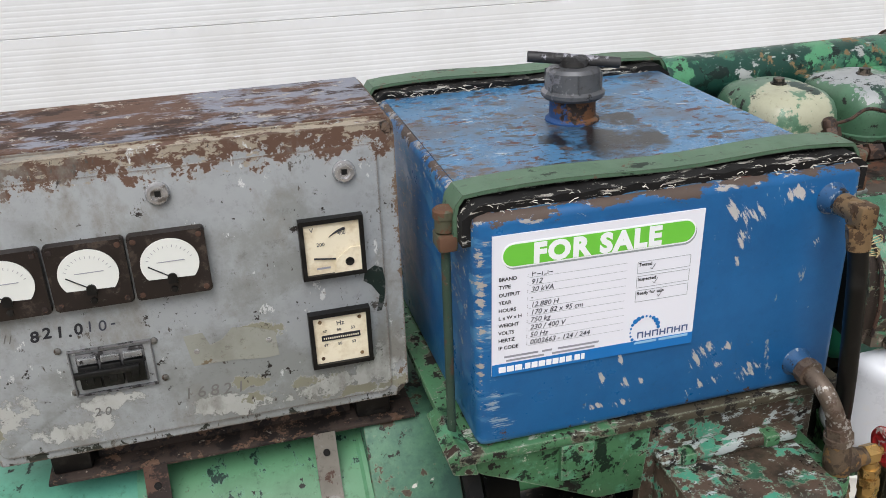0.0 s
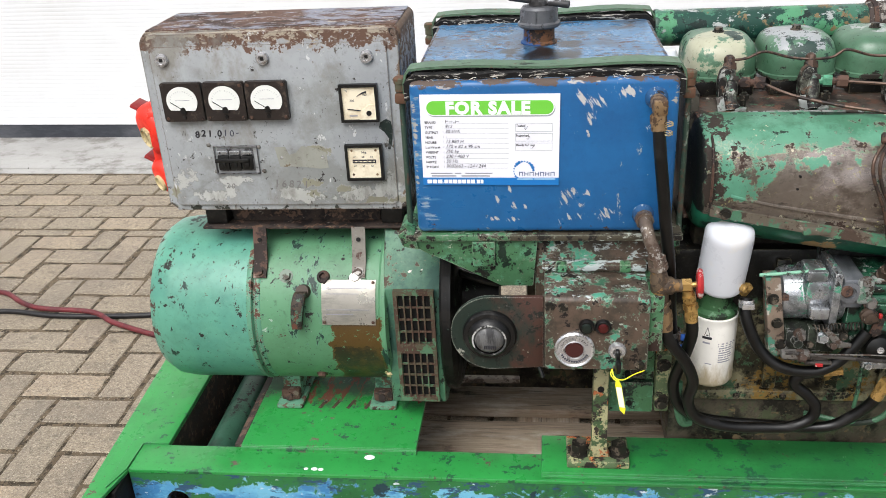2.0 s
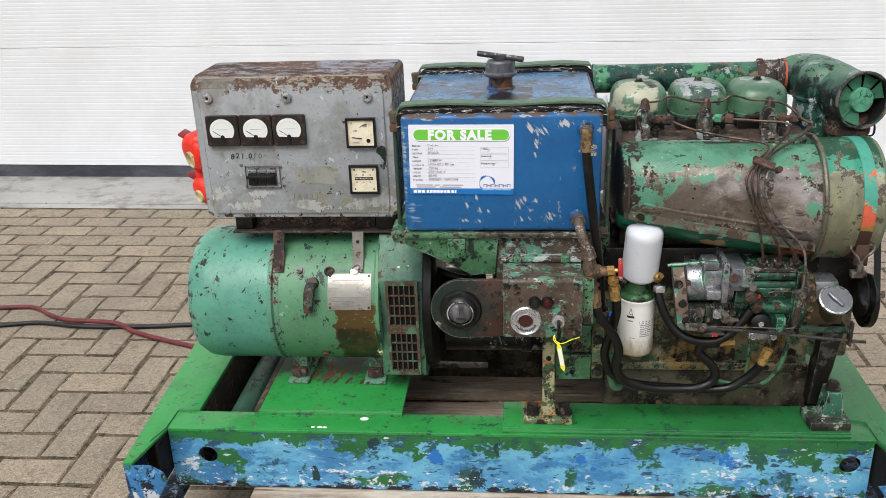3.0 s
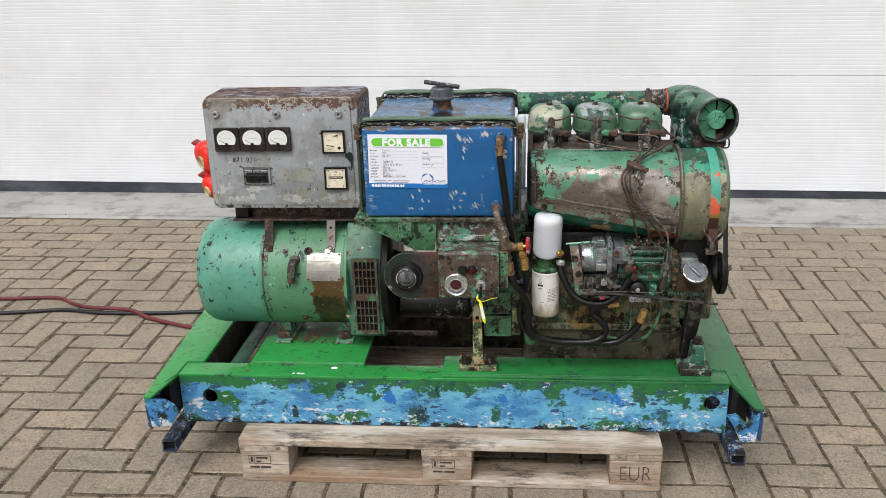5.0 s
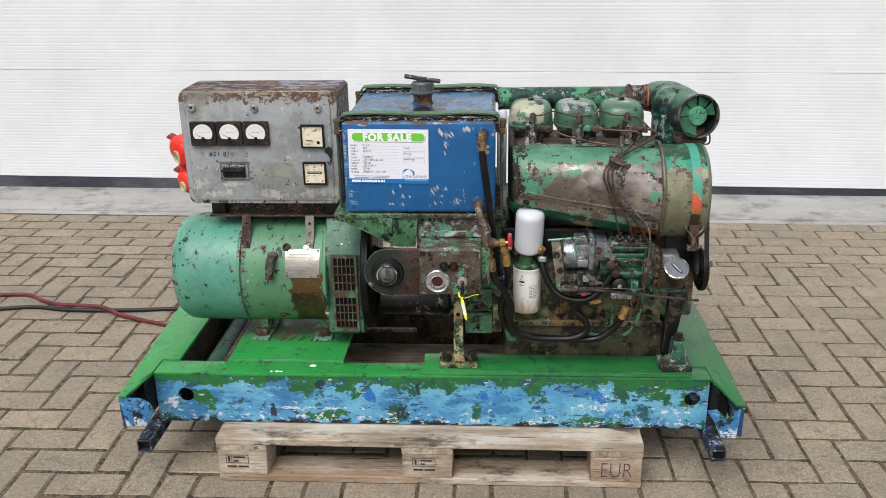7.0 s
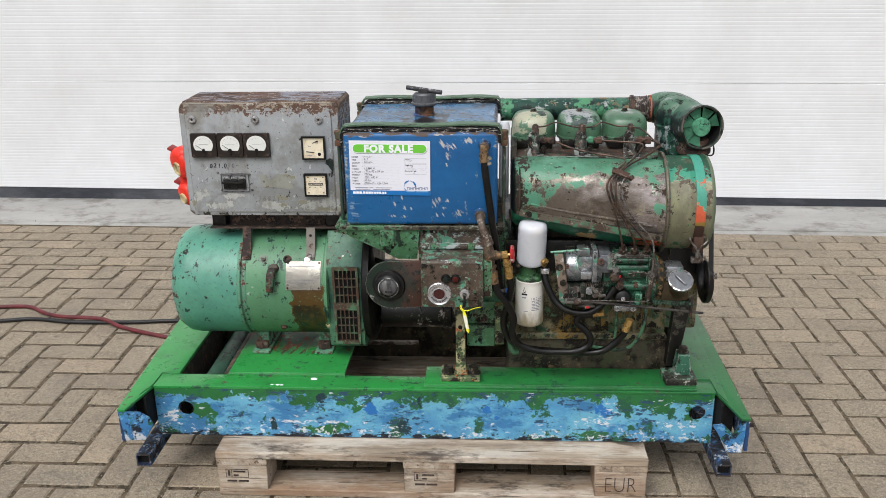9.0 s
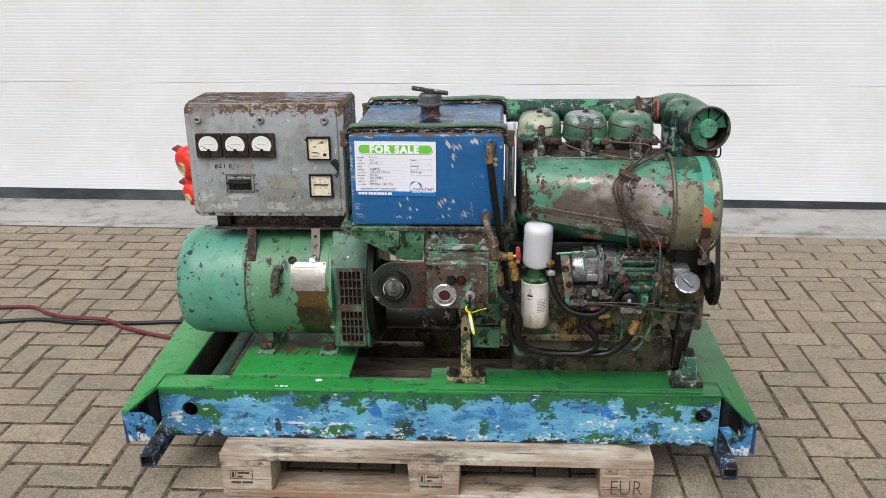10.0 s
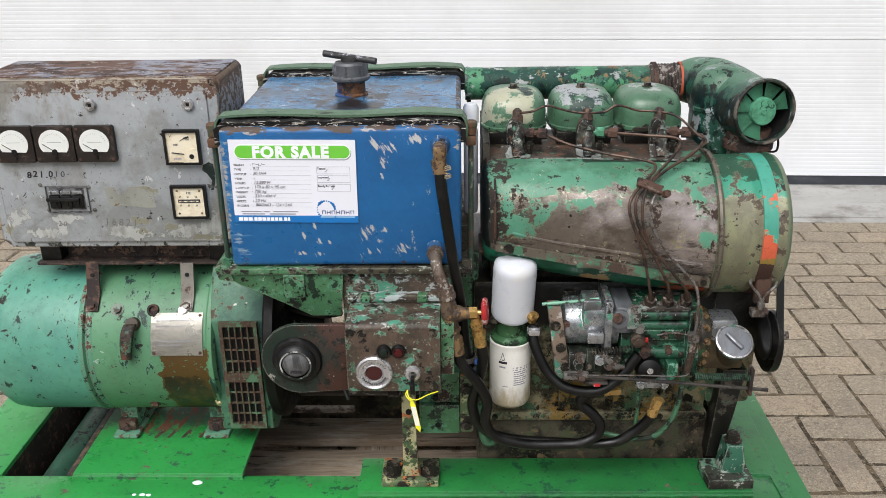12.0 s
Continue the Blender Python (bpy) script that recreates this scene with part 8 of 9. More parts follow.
    bm = B()
    prism(bm, [(0.650, 0.098), (0.736, 0.100), (0.734, 0.172), (0.646, 0.168)], "z", TOP + 0.0125, TOP + 0.034, 0.003)
    mount = part("engine_mount", bm, "mount_plate", t, "black oily engine mount by the frame corner")
    bm = B()
    prism(bm, [(0.676, TOP + 0.0345), (0.722, TOP + 0.0345), (0.717, TOP + 0.056), (0.715, 0.402), (0.684, 0.402)], "y", 0.118, 0.160, 0.003)
    part("mount_block", bm, "mount_teal", mount, "teal-green worn block")
    bm = B()
    hexbolt(bm, (0.699, 0.139, 0.402), (0, 0, 1), 0.013, 0.016)
    part("mount_bolt", bm, "dark_bolt", mount)
    bm = B()
    prism(bm, [(0.662, TOP + 0.035), (0.690, TOP + 0.035), (0.705, 0.43), (0.722, 0.535), (0.676, 0.535)], "y", 0.172, 0.215, 0.003)
    part("mount_bracket", bm, "black_casting", mount)
    bm = B()
    box(bm, 0.655, 0.745, 0.205, 0.50, 0.44, 0.70, 0.012)
    part("timing_case", bm, "block", t)
    return t


M["head_green"] = coat("green_filter_head_paint", S(72, 118, 78), (layer(S(46, 66, 48), 0.25, 30, 2.0, clump=0.06), layer(S(110, 150, 116), 0.08, 40, 4.0, clump=0.08)), rough=0.42, vary=0.15)
M["black_casting"] = coat("black_oily_casting", S(40, 38, 35), (layer(S(84, 80, 70), 0.14, 40, 2.0, clump=0.1), layer(S(70, 110, 90), 0.05, 40, 4.0, clump=0.1)), rough=0.45, vary=0.2, spec=0.3, wear=(S(120, 116, 104), 0.003, 0.0))
M["mount_plate"] = coat("grey_green_mount_plate", S(66, 70, 60), (layer(S(46, 42, 38), 0.4, 26, 2.0), layer(S(110, 150, 128), 0.15, 34, 4.0, clump=0.08), layer(S(170, 170, 160), 0.04, 60, 6.0, clump=0.1)), rough=0.5, vary=0.15, wear=(S(150, 156, 140), 0.003, 0.0))

M["starter"] = coat("scratched_black_motor", S(26, 25, 25), (layer(S(164, 158, 150), 0.13, 30, 2.0, rough=0.6, clump=0.08), layer(S(120, 110, 98), 0.05, 60, 3.0, clump=0.10), layer(S(52, 46, 40), 0.2, 14, 5.0)), rough=0.4, vary=0.2)
M["ledge"] = coat("dirty_brown_ledge", S(88, 78, 70), (layer(S(56, 48, 42), 0.4, 26, 2.0, edge=0.04), layer(S(84, 132, 106), 0.14, 26, 5.0, clump=0.1), layer(S(110, 78, 62), 0.2, 44, 7.0, clump=0.06), layer(S(176, 172, 160), 0.03, 60, 8.0, clump=0.12)), rough=0.55, vary=0.2)
M["rail_steel"] = coat("worn_grey_seam_steel", S(116, 108, 96), (layer(S(82, 66, 56), 0.3, 34, 2.0, clump=0.06), layer(S(80, 130, 102), 0.12, 30, 5.0, clump=0.1), layer(S(160, 152, 140), 0.06, 60, 7.0)), rough=0.42, metal=0.3, vary=0.15)
M["injector"] = coat("greasy_grey_injector", S(124, 128, 116), (layer(S(38, 34, 30), 0.74, 26, 2.0, edge=0.05), layer(S(104, 78, 62), 0.12, 44, 3.0, clump=0.08), layer(S(116, 176, 150), 0.03, 44, 5.0, clump=0.10), layer(S(170, 172, 166), 0.10, 60, 7.0, clump=0.06)), rough=0.36, metal=0.2, vary=0.2, wear=(S(180, 184, 176), 0.002, 0.02))
M["clamp_grey"] = coat("dirty_pale_clamp", S(142, 146, 142), (layer(S(70, 62, 54), 0.4, 40, 2.0), layer(S(96, 130, 112), 0.15, 40, 4.0, clump=0.08)), rough=0.45, metal=0.2, vary=0.2)
M["hose_brown"] = coat("cracked_brown_rubber", S(78, 66, 60), (layer(S(150, 144, 138), 0.25, 60, 2.0, stretch=(0.6, 1, 1), clump=0.08), layer(S(44, 38, 36), 0.3, 46, 5.0)), rough=0.7, vary=0.2)
M["orange_clip"] = coat("orange_rust_clip", S(190, 96, 60), (layer(S(110, 74, 56), 0.4, 26, 2.0),), rough=0.7, vary=0.15)
M["rim_steel"] = coat("worn_dark_rim", S(72, 84, 76), (layer(S(110, 104, 94), 0.4, 30, 2.0), layer(S(36, 38, 36), 0.25, 24, 5.0)), rough=0.45, metal=0.2, vary=0.15)
M["mount_cream"] = coat("cream_flaking_leg", S(176, 172, 132), (layer(S(74, 100, 64), 0.4, 26, 2.0), layer(S(60, 50, 42), 0.25, 24, 5.0), layer(S(190, 110, 60), 0.12, 24, 7.0)), rough=0.55, vary=0.12)
M["rust_orange"] = coat("orange_rusty_bolt", S(176, 98, 54), (layer(S(92, 64, 50), 0.4, 40, 2.0),), rough=0.8, vary=0.15)
M["mount_teal"] = coat("dark_teal_worn_mount", S(54, 108, 88), (layer(S(34, 38, 34), 0.48, 26, 2.0), layer(S(180, 186, 176), 0.05, 50, 5.0, clump=0.1)), rough=0.45, vary=0.15, wear=(S(170, 176, 166), 0.004, 0.02))
engine()


# ---- belt drive ----
def belt_drive():
    t = thing("belt_drive", (0.757, 0.2, 0.5), "black fan belt with dark pulleys at the engine end", "belt drive")
    ya, za, ra = 0.245, 0.80, 0.055
    yb, zb, rb = 0.180, 0.598, 0.062
    d = math.hypot(yb - ya, zb - za)
    base = math.atan2(zb - za, yb - ya)
    off = math.acos((ra - rb) / d)
    loop = []
    for k in range(13):
        a = base + off + (2 * math.pi - 2 * off) * k / 12
        loop.append((ya + ra * math.cos(a), za + ra * math.sin(a)))
    for k in range(13):
        a = base - off + (2 * off) * k / 12
        loop.append((yb + rb * math.cos(a), zb + rb * math.sin(a)))
    bm = B()
    n = len(loop)
    rings = []
    for i, (y, z) in enumerate(loop):
        (y0, z0), (y1, z1) = loop[i - 1], loop[(i + 1) % n]
        nv = Vector((0, z1 - z0, -(y1 - y0))).normalized()
        rings.append([bm.verts.new(Vector((x, y, z)) + nv * h) for x, h in ((0.747, 0.0), (0.760, 0.0), (0.758, -0.008), (0.749, -0.008))])
    for i in range(n):
        a, b = rings[i], rings[(i + 1) % n]
        for k in range(4):
            bm.faces.new((a[k], a[(k + 1) % 4], b[(k + 1) % 4], b[k]))
    part("fan_belt", bm, "rubber", t)
    bm = B()
    lathe(bm, (0.722, yb - 0.045, 0.628), (1, 0, 0), [(0, 0), (0.020, 0.0), (0.042, 0.003), (0.044, 0.005), (0.032, 0.011), (0.044, 0.017), (0.044, 0.019), (0.024, 0.026), (0.016, 0.034), (0, 0.036)], 36)
    part("pulley", bm, "black", t, "dark grooved pulley")
    bm = B()
    cyl(bm, (0.757, yb - 0.045, 0.628), (0.770, yb - 0.045, 0.628), 0.009, seg=6)
    part("pulley_nut", bm, "bolt_steel", t)
    bm = B()
    lathe(bm, (0.742, yb, zb), (1, 0, 0), [(0, 0), (0.053, 0.0), (0.053, 0.022), (0.03, 0.024), (0.02, 0.03), (0, 0.03)], 40)
    part("pulley", bm, "ring_dark", t, "dark crankshaft pulley")
    bm = B()
    lathe(bm, (0.738, ya, za), (1, 0, 0), [(0, 0), (0.045, 0.0), (0.045, 0.024), (0, 0.03)], 30)
    part("pulley", bm, "ring_dark", t)


belt_drive()


# ---- injection pump ----
def injection_pump():
    t = thing("injection_pump", (0.49, 0.16, 0.56), "green and bare aluminium injection pump with levers and springs", "injection pump")
    bm = B()
    lathe(bm, (0.366, 0.168, 0.645), (1, 0, 0), [(0, 0), (0.030, 0.0), (0.040, 0.006), (0.044, 0.016), (0.044, 0.060), (0.046, 0.074), (0.046, 0.10), (0, 0.10)], 32)
    box(bm, 0.400, 0.444, 0.118, 0.20, 0.640, 0.690, 0.012)
    part("governor_housing", bm, "alu", t, "bare aluminium governor housing")
    bm = B()
    box(bm, 0.438, 0.452, 0.108, 0.22, 0.605, 0.708, 0.005)
    part("governor_flange", bm, "alu", t)
    bm = B()
    cyl(bm, (0.352, 0.130, 0.655), (0.378, 0.132, 0.655), 0.0075, seg=6)
    part("governor_plug", bm, "rust_steel", t)
    bm = B()
    box(bm, 0.408, 0.437, 0.104, 0.122, 0.628, 0.648, 0.003)
    part("governor_pad", bm, "alu", t)
    bm = B()
    box(bm, 0.456, 0.492, 0.118, 0.21, 0.640, 0.694, 0.008)
    lathe(bm, (0.466, 0.119, 0.672), (0, -1, 0), [(0.018, 0.0), (0.0175, 0.006), (0.010, 0.007), (0.009, 0.003), (0, 0.003)], 20)
    part("governor_cover", bm, "alu_clean", t)
    bm = B()
    box(bm, 0.470, 0.606, 0.125, 0.215, 0.566, 0.660, 0.006)
    box(bm, 0.478, 0.604, 0.130, 0.205, 0.655, 0.692, 0.006)
    box(bm, 0.500, 0.580, 0.116, 0.128, 0.628, 0.650, 0.005)
    box(bm, 0.585, 0.608, 0.108, 0.20, 0.560, 0.690, 0.004)
    part("pump_body", bm, "pump_green", t)
    for x in (0.518, 0.549, 0.580):
        bm = B()
        cyl(bm, (x, 0.138, 0.684), (x, 0.128, 0.697), 0.0128, seg=16)
        cyl(bm, (x, 0.130, 0.695), (x, 0.122, 0.709), 0.0108, seg=6)
        cyl(bm, (x, 0.122, 0.708), (x, 0.119, 0.720), 0.0058, seg=10)
        part("delivery_nut", bm, "nut_brown", t, "oily brown delivery nut")
    bm = B()
    prism(bm, [(0.338, 0.694), (0.361, 0.694), (0.384, 0.556), (0.358, 0.542)], "y", 0.122, 0.150, 0.002)
    part("end_plate", bm, "plate_pale", t, "pale brown end plate with teal flakes")
    for x, z in ((0.374, 0.572), (0.364, 0.612), (0.353, 0.656)):
        bm = B()
        hexbolt(bm, (x, 0.122, z), (0, -1, 0), 0.007, 0.006)
        part("plate_bolt", bm, "dark_bolt", t)
    bm = B()
    tube(bm, [(0.328, 0.122, 0.699), (0.375, 0.124, 0.702), (0.428, 0.128, 0.706)], 0.0028, 8)
    part("stop_lever", bm, "pale_green", t, "pale green stop lever")
    bm = B()
    box(bm, 0.400, 0.432, 0.118, 0.165, 0.688, 0.707, 0.004)
    part("lever_bracket", bm, "alu", t)
    # lever with red-capped screw, small springs
    bm = B()
    lathe(bm, (0.498, 0.112, 0.634), (0, -1, 0), [(0.0135, 0), (0.0135, 0.008), (0.009, 0.010), (0.009, 0.016), (0.006, 0.017), (0, 0.017)], 18)
    box(bm, 0.488, 0.514, 0.098, 0.104, 0.626, 0.638, 0.002)
    part("banjo_fitting", bm, "nut_brown", t)
    bm = B()
    box(bm, 0.508, 0.513, 0.093, 0.099, 0.637, 0.645, 0.0015)
    part("red_cap", bm, "red_paint", t, "small red cap")

    def coil(x0, x1, p, r, wire, turns, mt, name):
        bm = B()
        pts = [(x0 + (x1 - x0) * k / (turns * 8), p[0] + r * math.cos(2 * math.pi * k / 8) + p[2] * k / (turns * 8), p[1] + r * math.sin(2 * math.pi * k / 8) + p[3] * k / (turns * 8)) for k in range(turns * 8 + 1)]
        tube(bm, pts, wire, 5, straight=True)
        part(name, bm, mt, t)
    coil(0.600, 0.700, (0.094, 0.568, 0.002, -0.004), 0.0060, 0.0013, 26, "spring_green", "return_spring")
    coil(0.415, 0.490, (0.102, 0.614, 0.0, 0.006), 0.0060, 0.0012, 14, "dark_bolt", "governor_spring")
    bm = B()
    tube(bm, [(0.372, 0.085, 0.579), (0.735, 0.100, 0.536)], 0.0034, 10, straight=True)
    part("throttle_rod", bm, "rod_steel", t, "grey throttle rod")
    bm = B()
    box(bm, 0.366, 0.412, 0.083, 0.098, 0.566, 0.580, 0.004)
    cyl(bm, (0.392, 0.080, 0.574), (0.402, 0.080, 0.572), 0.007, seg=8)
    part("rod_clevis", bm, "bolt_steel", t)
    bm = B()
    box(bm, 0.698, 0.704, 0.088, 0.108, 0.530, 0.585, 0.002)
    part("spring_post", bm, "rust_steel", t)
    bm = B()
    box(bm, 0.378, 0.46, 0.115, 0.20, 0.560, 0.602, 0.006)
    box(bm, 0.408, 0.424, 0.102, 0.118, 0.575, 0.615, 0.003)
    box(bm, 0.44, 0.456, 0.100, 0.118, 0.585, 0.605, 0.003)
    cyl(bm, (0.395, 0.118, 0.585), (0.395, 0.100, 0.585), 0.008, seg=8)
    part("governor_base", bm, "pump_dark", t, "oily dark governor base")
    bm = B()
    tube(bm, [(0.594, 0.102, 0.690), (0.598, 0.094, 0.655), (0.590, 0.090, 0.62), (0.584, 0.092, 0.575)], 0.0065, 8)
    part("adjusting_screw", bm, "nut_brown", t)
    bm = B()
    hexbolt(bm, (0.590, 0.090, 0.649), (0.1, -1, 0.1), 0.0085, 0.009)
    part("screw_nut", bm, "bolt_steel", t, "bright adjusting nut")
    # small levers, nuts and screws on the governor and pump face
    for x, y, z, r, h, mt in ((0.398, 0.112, 0.598, 0.007, 0.016, "bolt_steel"), (0.412, 0.110, 0.585, 0.006, 0.014, "dark_bolt"), (0.432, 0.106, 0.596, 0.008, 0.010, "alu"), (0.448, 0.106, 0.584, 0.006, 0.012, "bolt_steel"), (0.462, 0.110, 0.600, 0.007, 0.012, "dark_bolt"),
                              (0.545, 0.116, 0.640, 0.006, 0.008, "dark_bolt"), (0.570, 0.116, 0.640, 0.006, 0.008, "dark_bolt"), (0.556, 0.124, 0.606, 0.007, 0.010, "rust_steel"), (0.578, 0.124, 0.600, 0.006, 0.010, "dark_bolt"), (0.500, 0.117, 0.652, 0.008, 0.010, "bolt_steel"), (0.488, 0.117, 0.690, 0.007, 0.008, "bolt_steel")):
        bm = B()
        hexbolt(bm, (x, y, z), (0, -1, 0.1), r, h)
        part("small_nut", bm, mt, t)
    bm = B()
    prism(bm, [(0.428, 0.612), (0.438, 0.616), (0.462, 0.590), (0.476, 0.588), (0.476, 0.580), (0.456, 0.580)], "y", 0.098, 0.102, 0.001)
    part("governor_lever", bm, "bolt_steel", t, "bent grey governor lever")
    bm = B()
    prism(bm, [(0.508, 0.634), (0.522, 0.630), (0.520, 0.602), (0.510, 0.596), (0.502, 0.604)], "y", 0.104, 0.109, 0.0015)
    part("control_arm", bm, "rust_steel", t, "rusty control arm")
    bm = B()
    box(bm, 0.372, 0.440, 0.088, 0.098, 0.562, 0.570, 0.002)
    box(bm, 0.404, 0.446, 0.084, 0.094, 0.556, 0.562, 0.002)
    part("linkage_bar", bm, "rod_steel", t)
    bm = B()
    box(bm, 0.420, 0.432, 0.082, 0.090, 0.554, 0.560, 0.001)
    part("red_mark", bm, "red_paint", t, "small red paint mark")
    for z, y, r in ((0.674, 0.128, 0.010), (0.655, 0.126, 0.009), (0.600, 0.127, 0.012)):
        bm = B()
        tube(bm, [(0.502, y, z), (0.506, y, z), (0.584, y, z), (0.588, y, z)], r, 14, straight=True)
        part("pump_rib", bm, "pump_green", t)
    bm = B()
    box(bm, 0.477, 0.501, 0.112, 0.135, 0.652, 0.693, 0.004)
    box(bm, 0.500, 0.590, 0.120, 0.145, 0.683, 0.6935, 0.003)
    part("pump_top_plate", bm, "clamp_grey", t, "pale grey top plate of the pump")
    bm = B()
    tube(bm, [(0.532, 0.112, 0.642), (0.560, 0.108, 0.648), (0.588, 0.098, 0.648)], 0.0016, 6)
    tube(bm, [(0.418, 0.084, 0.577), (0.50, 0.085, 0.576), (0.575, 0.085, 0.574), (0.588, 0.088, 0.582)], 0.0012, 6)
    part("control_wire", bm, "bolt_steel", t)
    bm = B()
    lathe(bm, (0.460, 0.112, 0.676), (0, -1, 0.15), [(0.0095, 0.0), (0.0095, 0.002), (0.0075, 0.0035), (0.0045, 0.003), (0, 0.0015)], 16)
    part("bore_plug", bm, "rust_steel", t, "rusty plug in the governor cover")
    bm = B()
    box(bm, 0.640, 0.690, 0.160, 0.215, 0.601, 0.646, 0.008)
    part("filler_block", bm, "alu", t, "dull aluminium block behind the filler cap")
    bm = B()
    box(bm, 0.552, 0.572, 0.098, 0.126, 0.556, 0.590, 0.004)
    part("pump_lug", bm, "pump_green", t)
    # lift pump
    bm = B()
    lathe(bm, (0.522, 0.126, 0.572), (0, -1, 0.12), [(0.024, 0.0), (0.024, 0.014), (0.020, 0.022), (0.011, 0.026), (0, 0.027)], 28)
    lift = part("lift_pump", bm, "rubber", t, "black domed lift pump")
    bm = B()
    lathe(bm, (0.522, 0.1005, 0.5755), (0, -1, 0.12), [(0.0058, 0.0), (0.0056, 0.002), (0.0034, 0.002), (0.0030, 0.0012), (0.0016, 0.0012), (0.0012, 0.0024), (0, 0.0024)], 16)
    part("centre_screw", bm, "chrome", lift, "bright screw in the middle")
    bm = B()
    box(bm, 0.500, 0.560, 0.105, 0.135, 0.536, 0.554, 0.004)
    for x in (0.508, 0.550):
        cyl(bm, (x, 0.106, 0.545), (x, 0.098, 0.545), 0.006, seg=6)
    part("pump_foot", bm, "alu", lift)
    # oil filler
    bm = B()
    box(bm, 0.632, 0.706, 0.158, 0.215, 0.545, 0.600, 0.006)
    part("filler_housing", bm, "neck_olive", t, "oil-stained casting behind the oil filler")
    p, d = Vector((0.678, 0.138, 0.615)), Vector((-0.02, -0.63, 0.78)).normalized()
    bm = B()
    lathe(bm, p - d * 0.085, d, [(0, 0), (0.023, 0.0), (0.025, 0.02), (0.026, 0.072), (0, 0.072)], 28)
    part("oil_filler_neck", bm, "neck_olive", t, "yellow-brown oil filler neck")
    bm = B()
    lathe(bm, p - d * 0.014, d, [(0, 0), (0.0295, 0.0), (0.0318, 0.003), (0.0318, 0.010), (0.0295, 0.013), (0.020, 0.0135), (0, 0.0125)], 36)
    cap = part("oil_filler_cap", bm, "alu_clean", t, "bright aluminium filler cap")
    bm = B()
    m = basis(p - d * 0.001, d)
    box(bm, -0.020, 0.020, -0.0045, 0.0045, 0.0, 0.007, 0.003, m=m @ Matrix.Rotation(radians(-50), 4, "Z"))
    part("cap_grip", bm, "alu_clean", cap)
    bm = B()
    lathe(bm, p - d * 0.002, d, [(0.0318, -0.004), (0.0333, -0.003), (0.0333, 0.003), (0.0305, 0.004), (0.0290, 0.001)], 40)
    part("cap_rim", bm, "chrome", cap, "bright worn rim")
    # drive flange
    bm = B()
    lathe(bm, (0.607, 0.165, 0.62), (1, 0, 0), [(0, 0), (0.056, 0.0), (0.058, 0.003), (0.058, 0.011), (0.050, 0.013), (0.046, 0.024), (0, 0.024)], 36)
    part("drive_flange", bm, "flange_olive", t, "oily green and brown drive flange")
    for k in range(7):
        a = radians(120 + 25 * k)
        bm = B()
        hexbolt(bm, (0.619, 0.165 + 0.056 * math.cos(a), 0.62 + 0.056 * math.sin(a)), (0.3, -0.95, 0), 0.0048, 0.007)
        part("flange_bolt", bm, "dull_brass", t)


M["nut_brown"] = coat("oily_brown_nut", S(86, 72, 62), (layer(S(44, 38, 34), 0.40, 40, 2.0, rough=0.4), layer(S(150, 140, 128), 0.08, 60, 5.0, clump=0.08)), rough=0.4, metal=0.3, vary=0.2)
M["plate_pale"] = coat("pale_flaked_plate", S(134, 118, 104), (layer(S(84, 70, 60), 0.35, 26, 2.0), layer(S(84, 150, 128), 0.20, 30, 5.0, clump=0.08), layer(S(176, 170, 160), 0.14, 40, 7.0, clump=0.06)), rough=0.45, vary=0.18)
M["spring_green"] = coat("oily_green_spring", S(60, 92, 74), (layer(S(40, 42, 36), 0.35, 40, 2.0),), rough=0.4, vary=0.15)
M["flange_olive"] = coat("oily_green_brown_flange", S(70, 64, 48), (layer(S(60, 96, 66), 0.25, 34, 3.0, clump=0.08), layer(S(150, 116, 50), 0.16, 40, 5.0, clump=0.08), layer(S(40, 34, 28), 0.3, 30, 7.0)), rough=0.45, vary=0.2)
M["pale_green"] = coat("pale_green_lever", S(132, 186, 160), (layer(S(60, 70, 60), 0.2, 40, 2.0),), rough=0.45, vary=0.12)
M["rod_steel"] = coat("oily_grey_rod", S(92, 88, 84), (layer(S(56, 50, 46), 0.35, 20, 2.0),), rough=0.4, metal=0.4, vary=0.15)
M["pump_dark"] = coat("oily_dark_casting", S(60, 70, 58), (layer(S(34, 34, 32), 0.4, 22, 2.0, edge=0.05), layer(S(150, 152, 150), 0.12, 34, 5.0, metal=0.5)), rough=0.34, vary=0.2, wear=(S(160, 160, 156), 0.003, 0.02))
M["neck_olive"] = coat("oil_stained_neck", S(98, 84, 58), (layer(S(80, 66, 46), 0.35, 16, 2.0, edge=0.05),), rough=0.45, vary=0.15)
M["alu_clean"] = coat("brushed_aluminium_cap", S(132, 136, 142), (layer(S(112, 114, 118), 0.3, 16, 2.0, stretch=(3, 0.4, 1), edge=0.08, depth=0.0),), rough=0.34, metal=0.7, vary=0.05)
injection_pump()


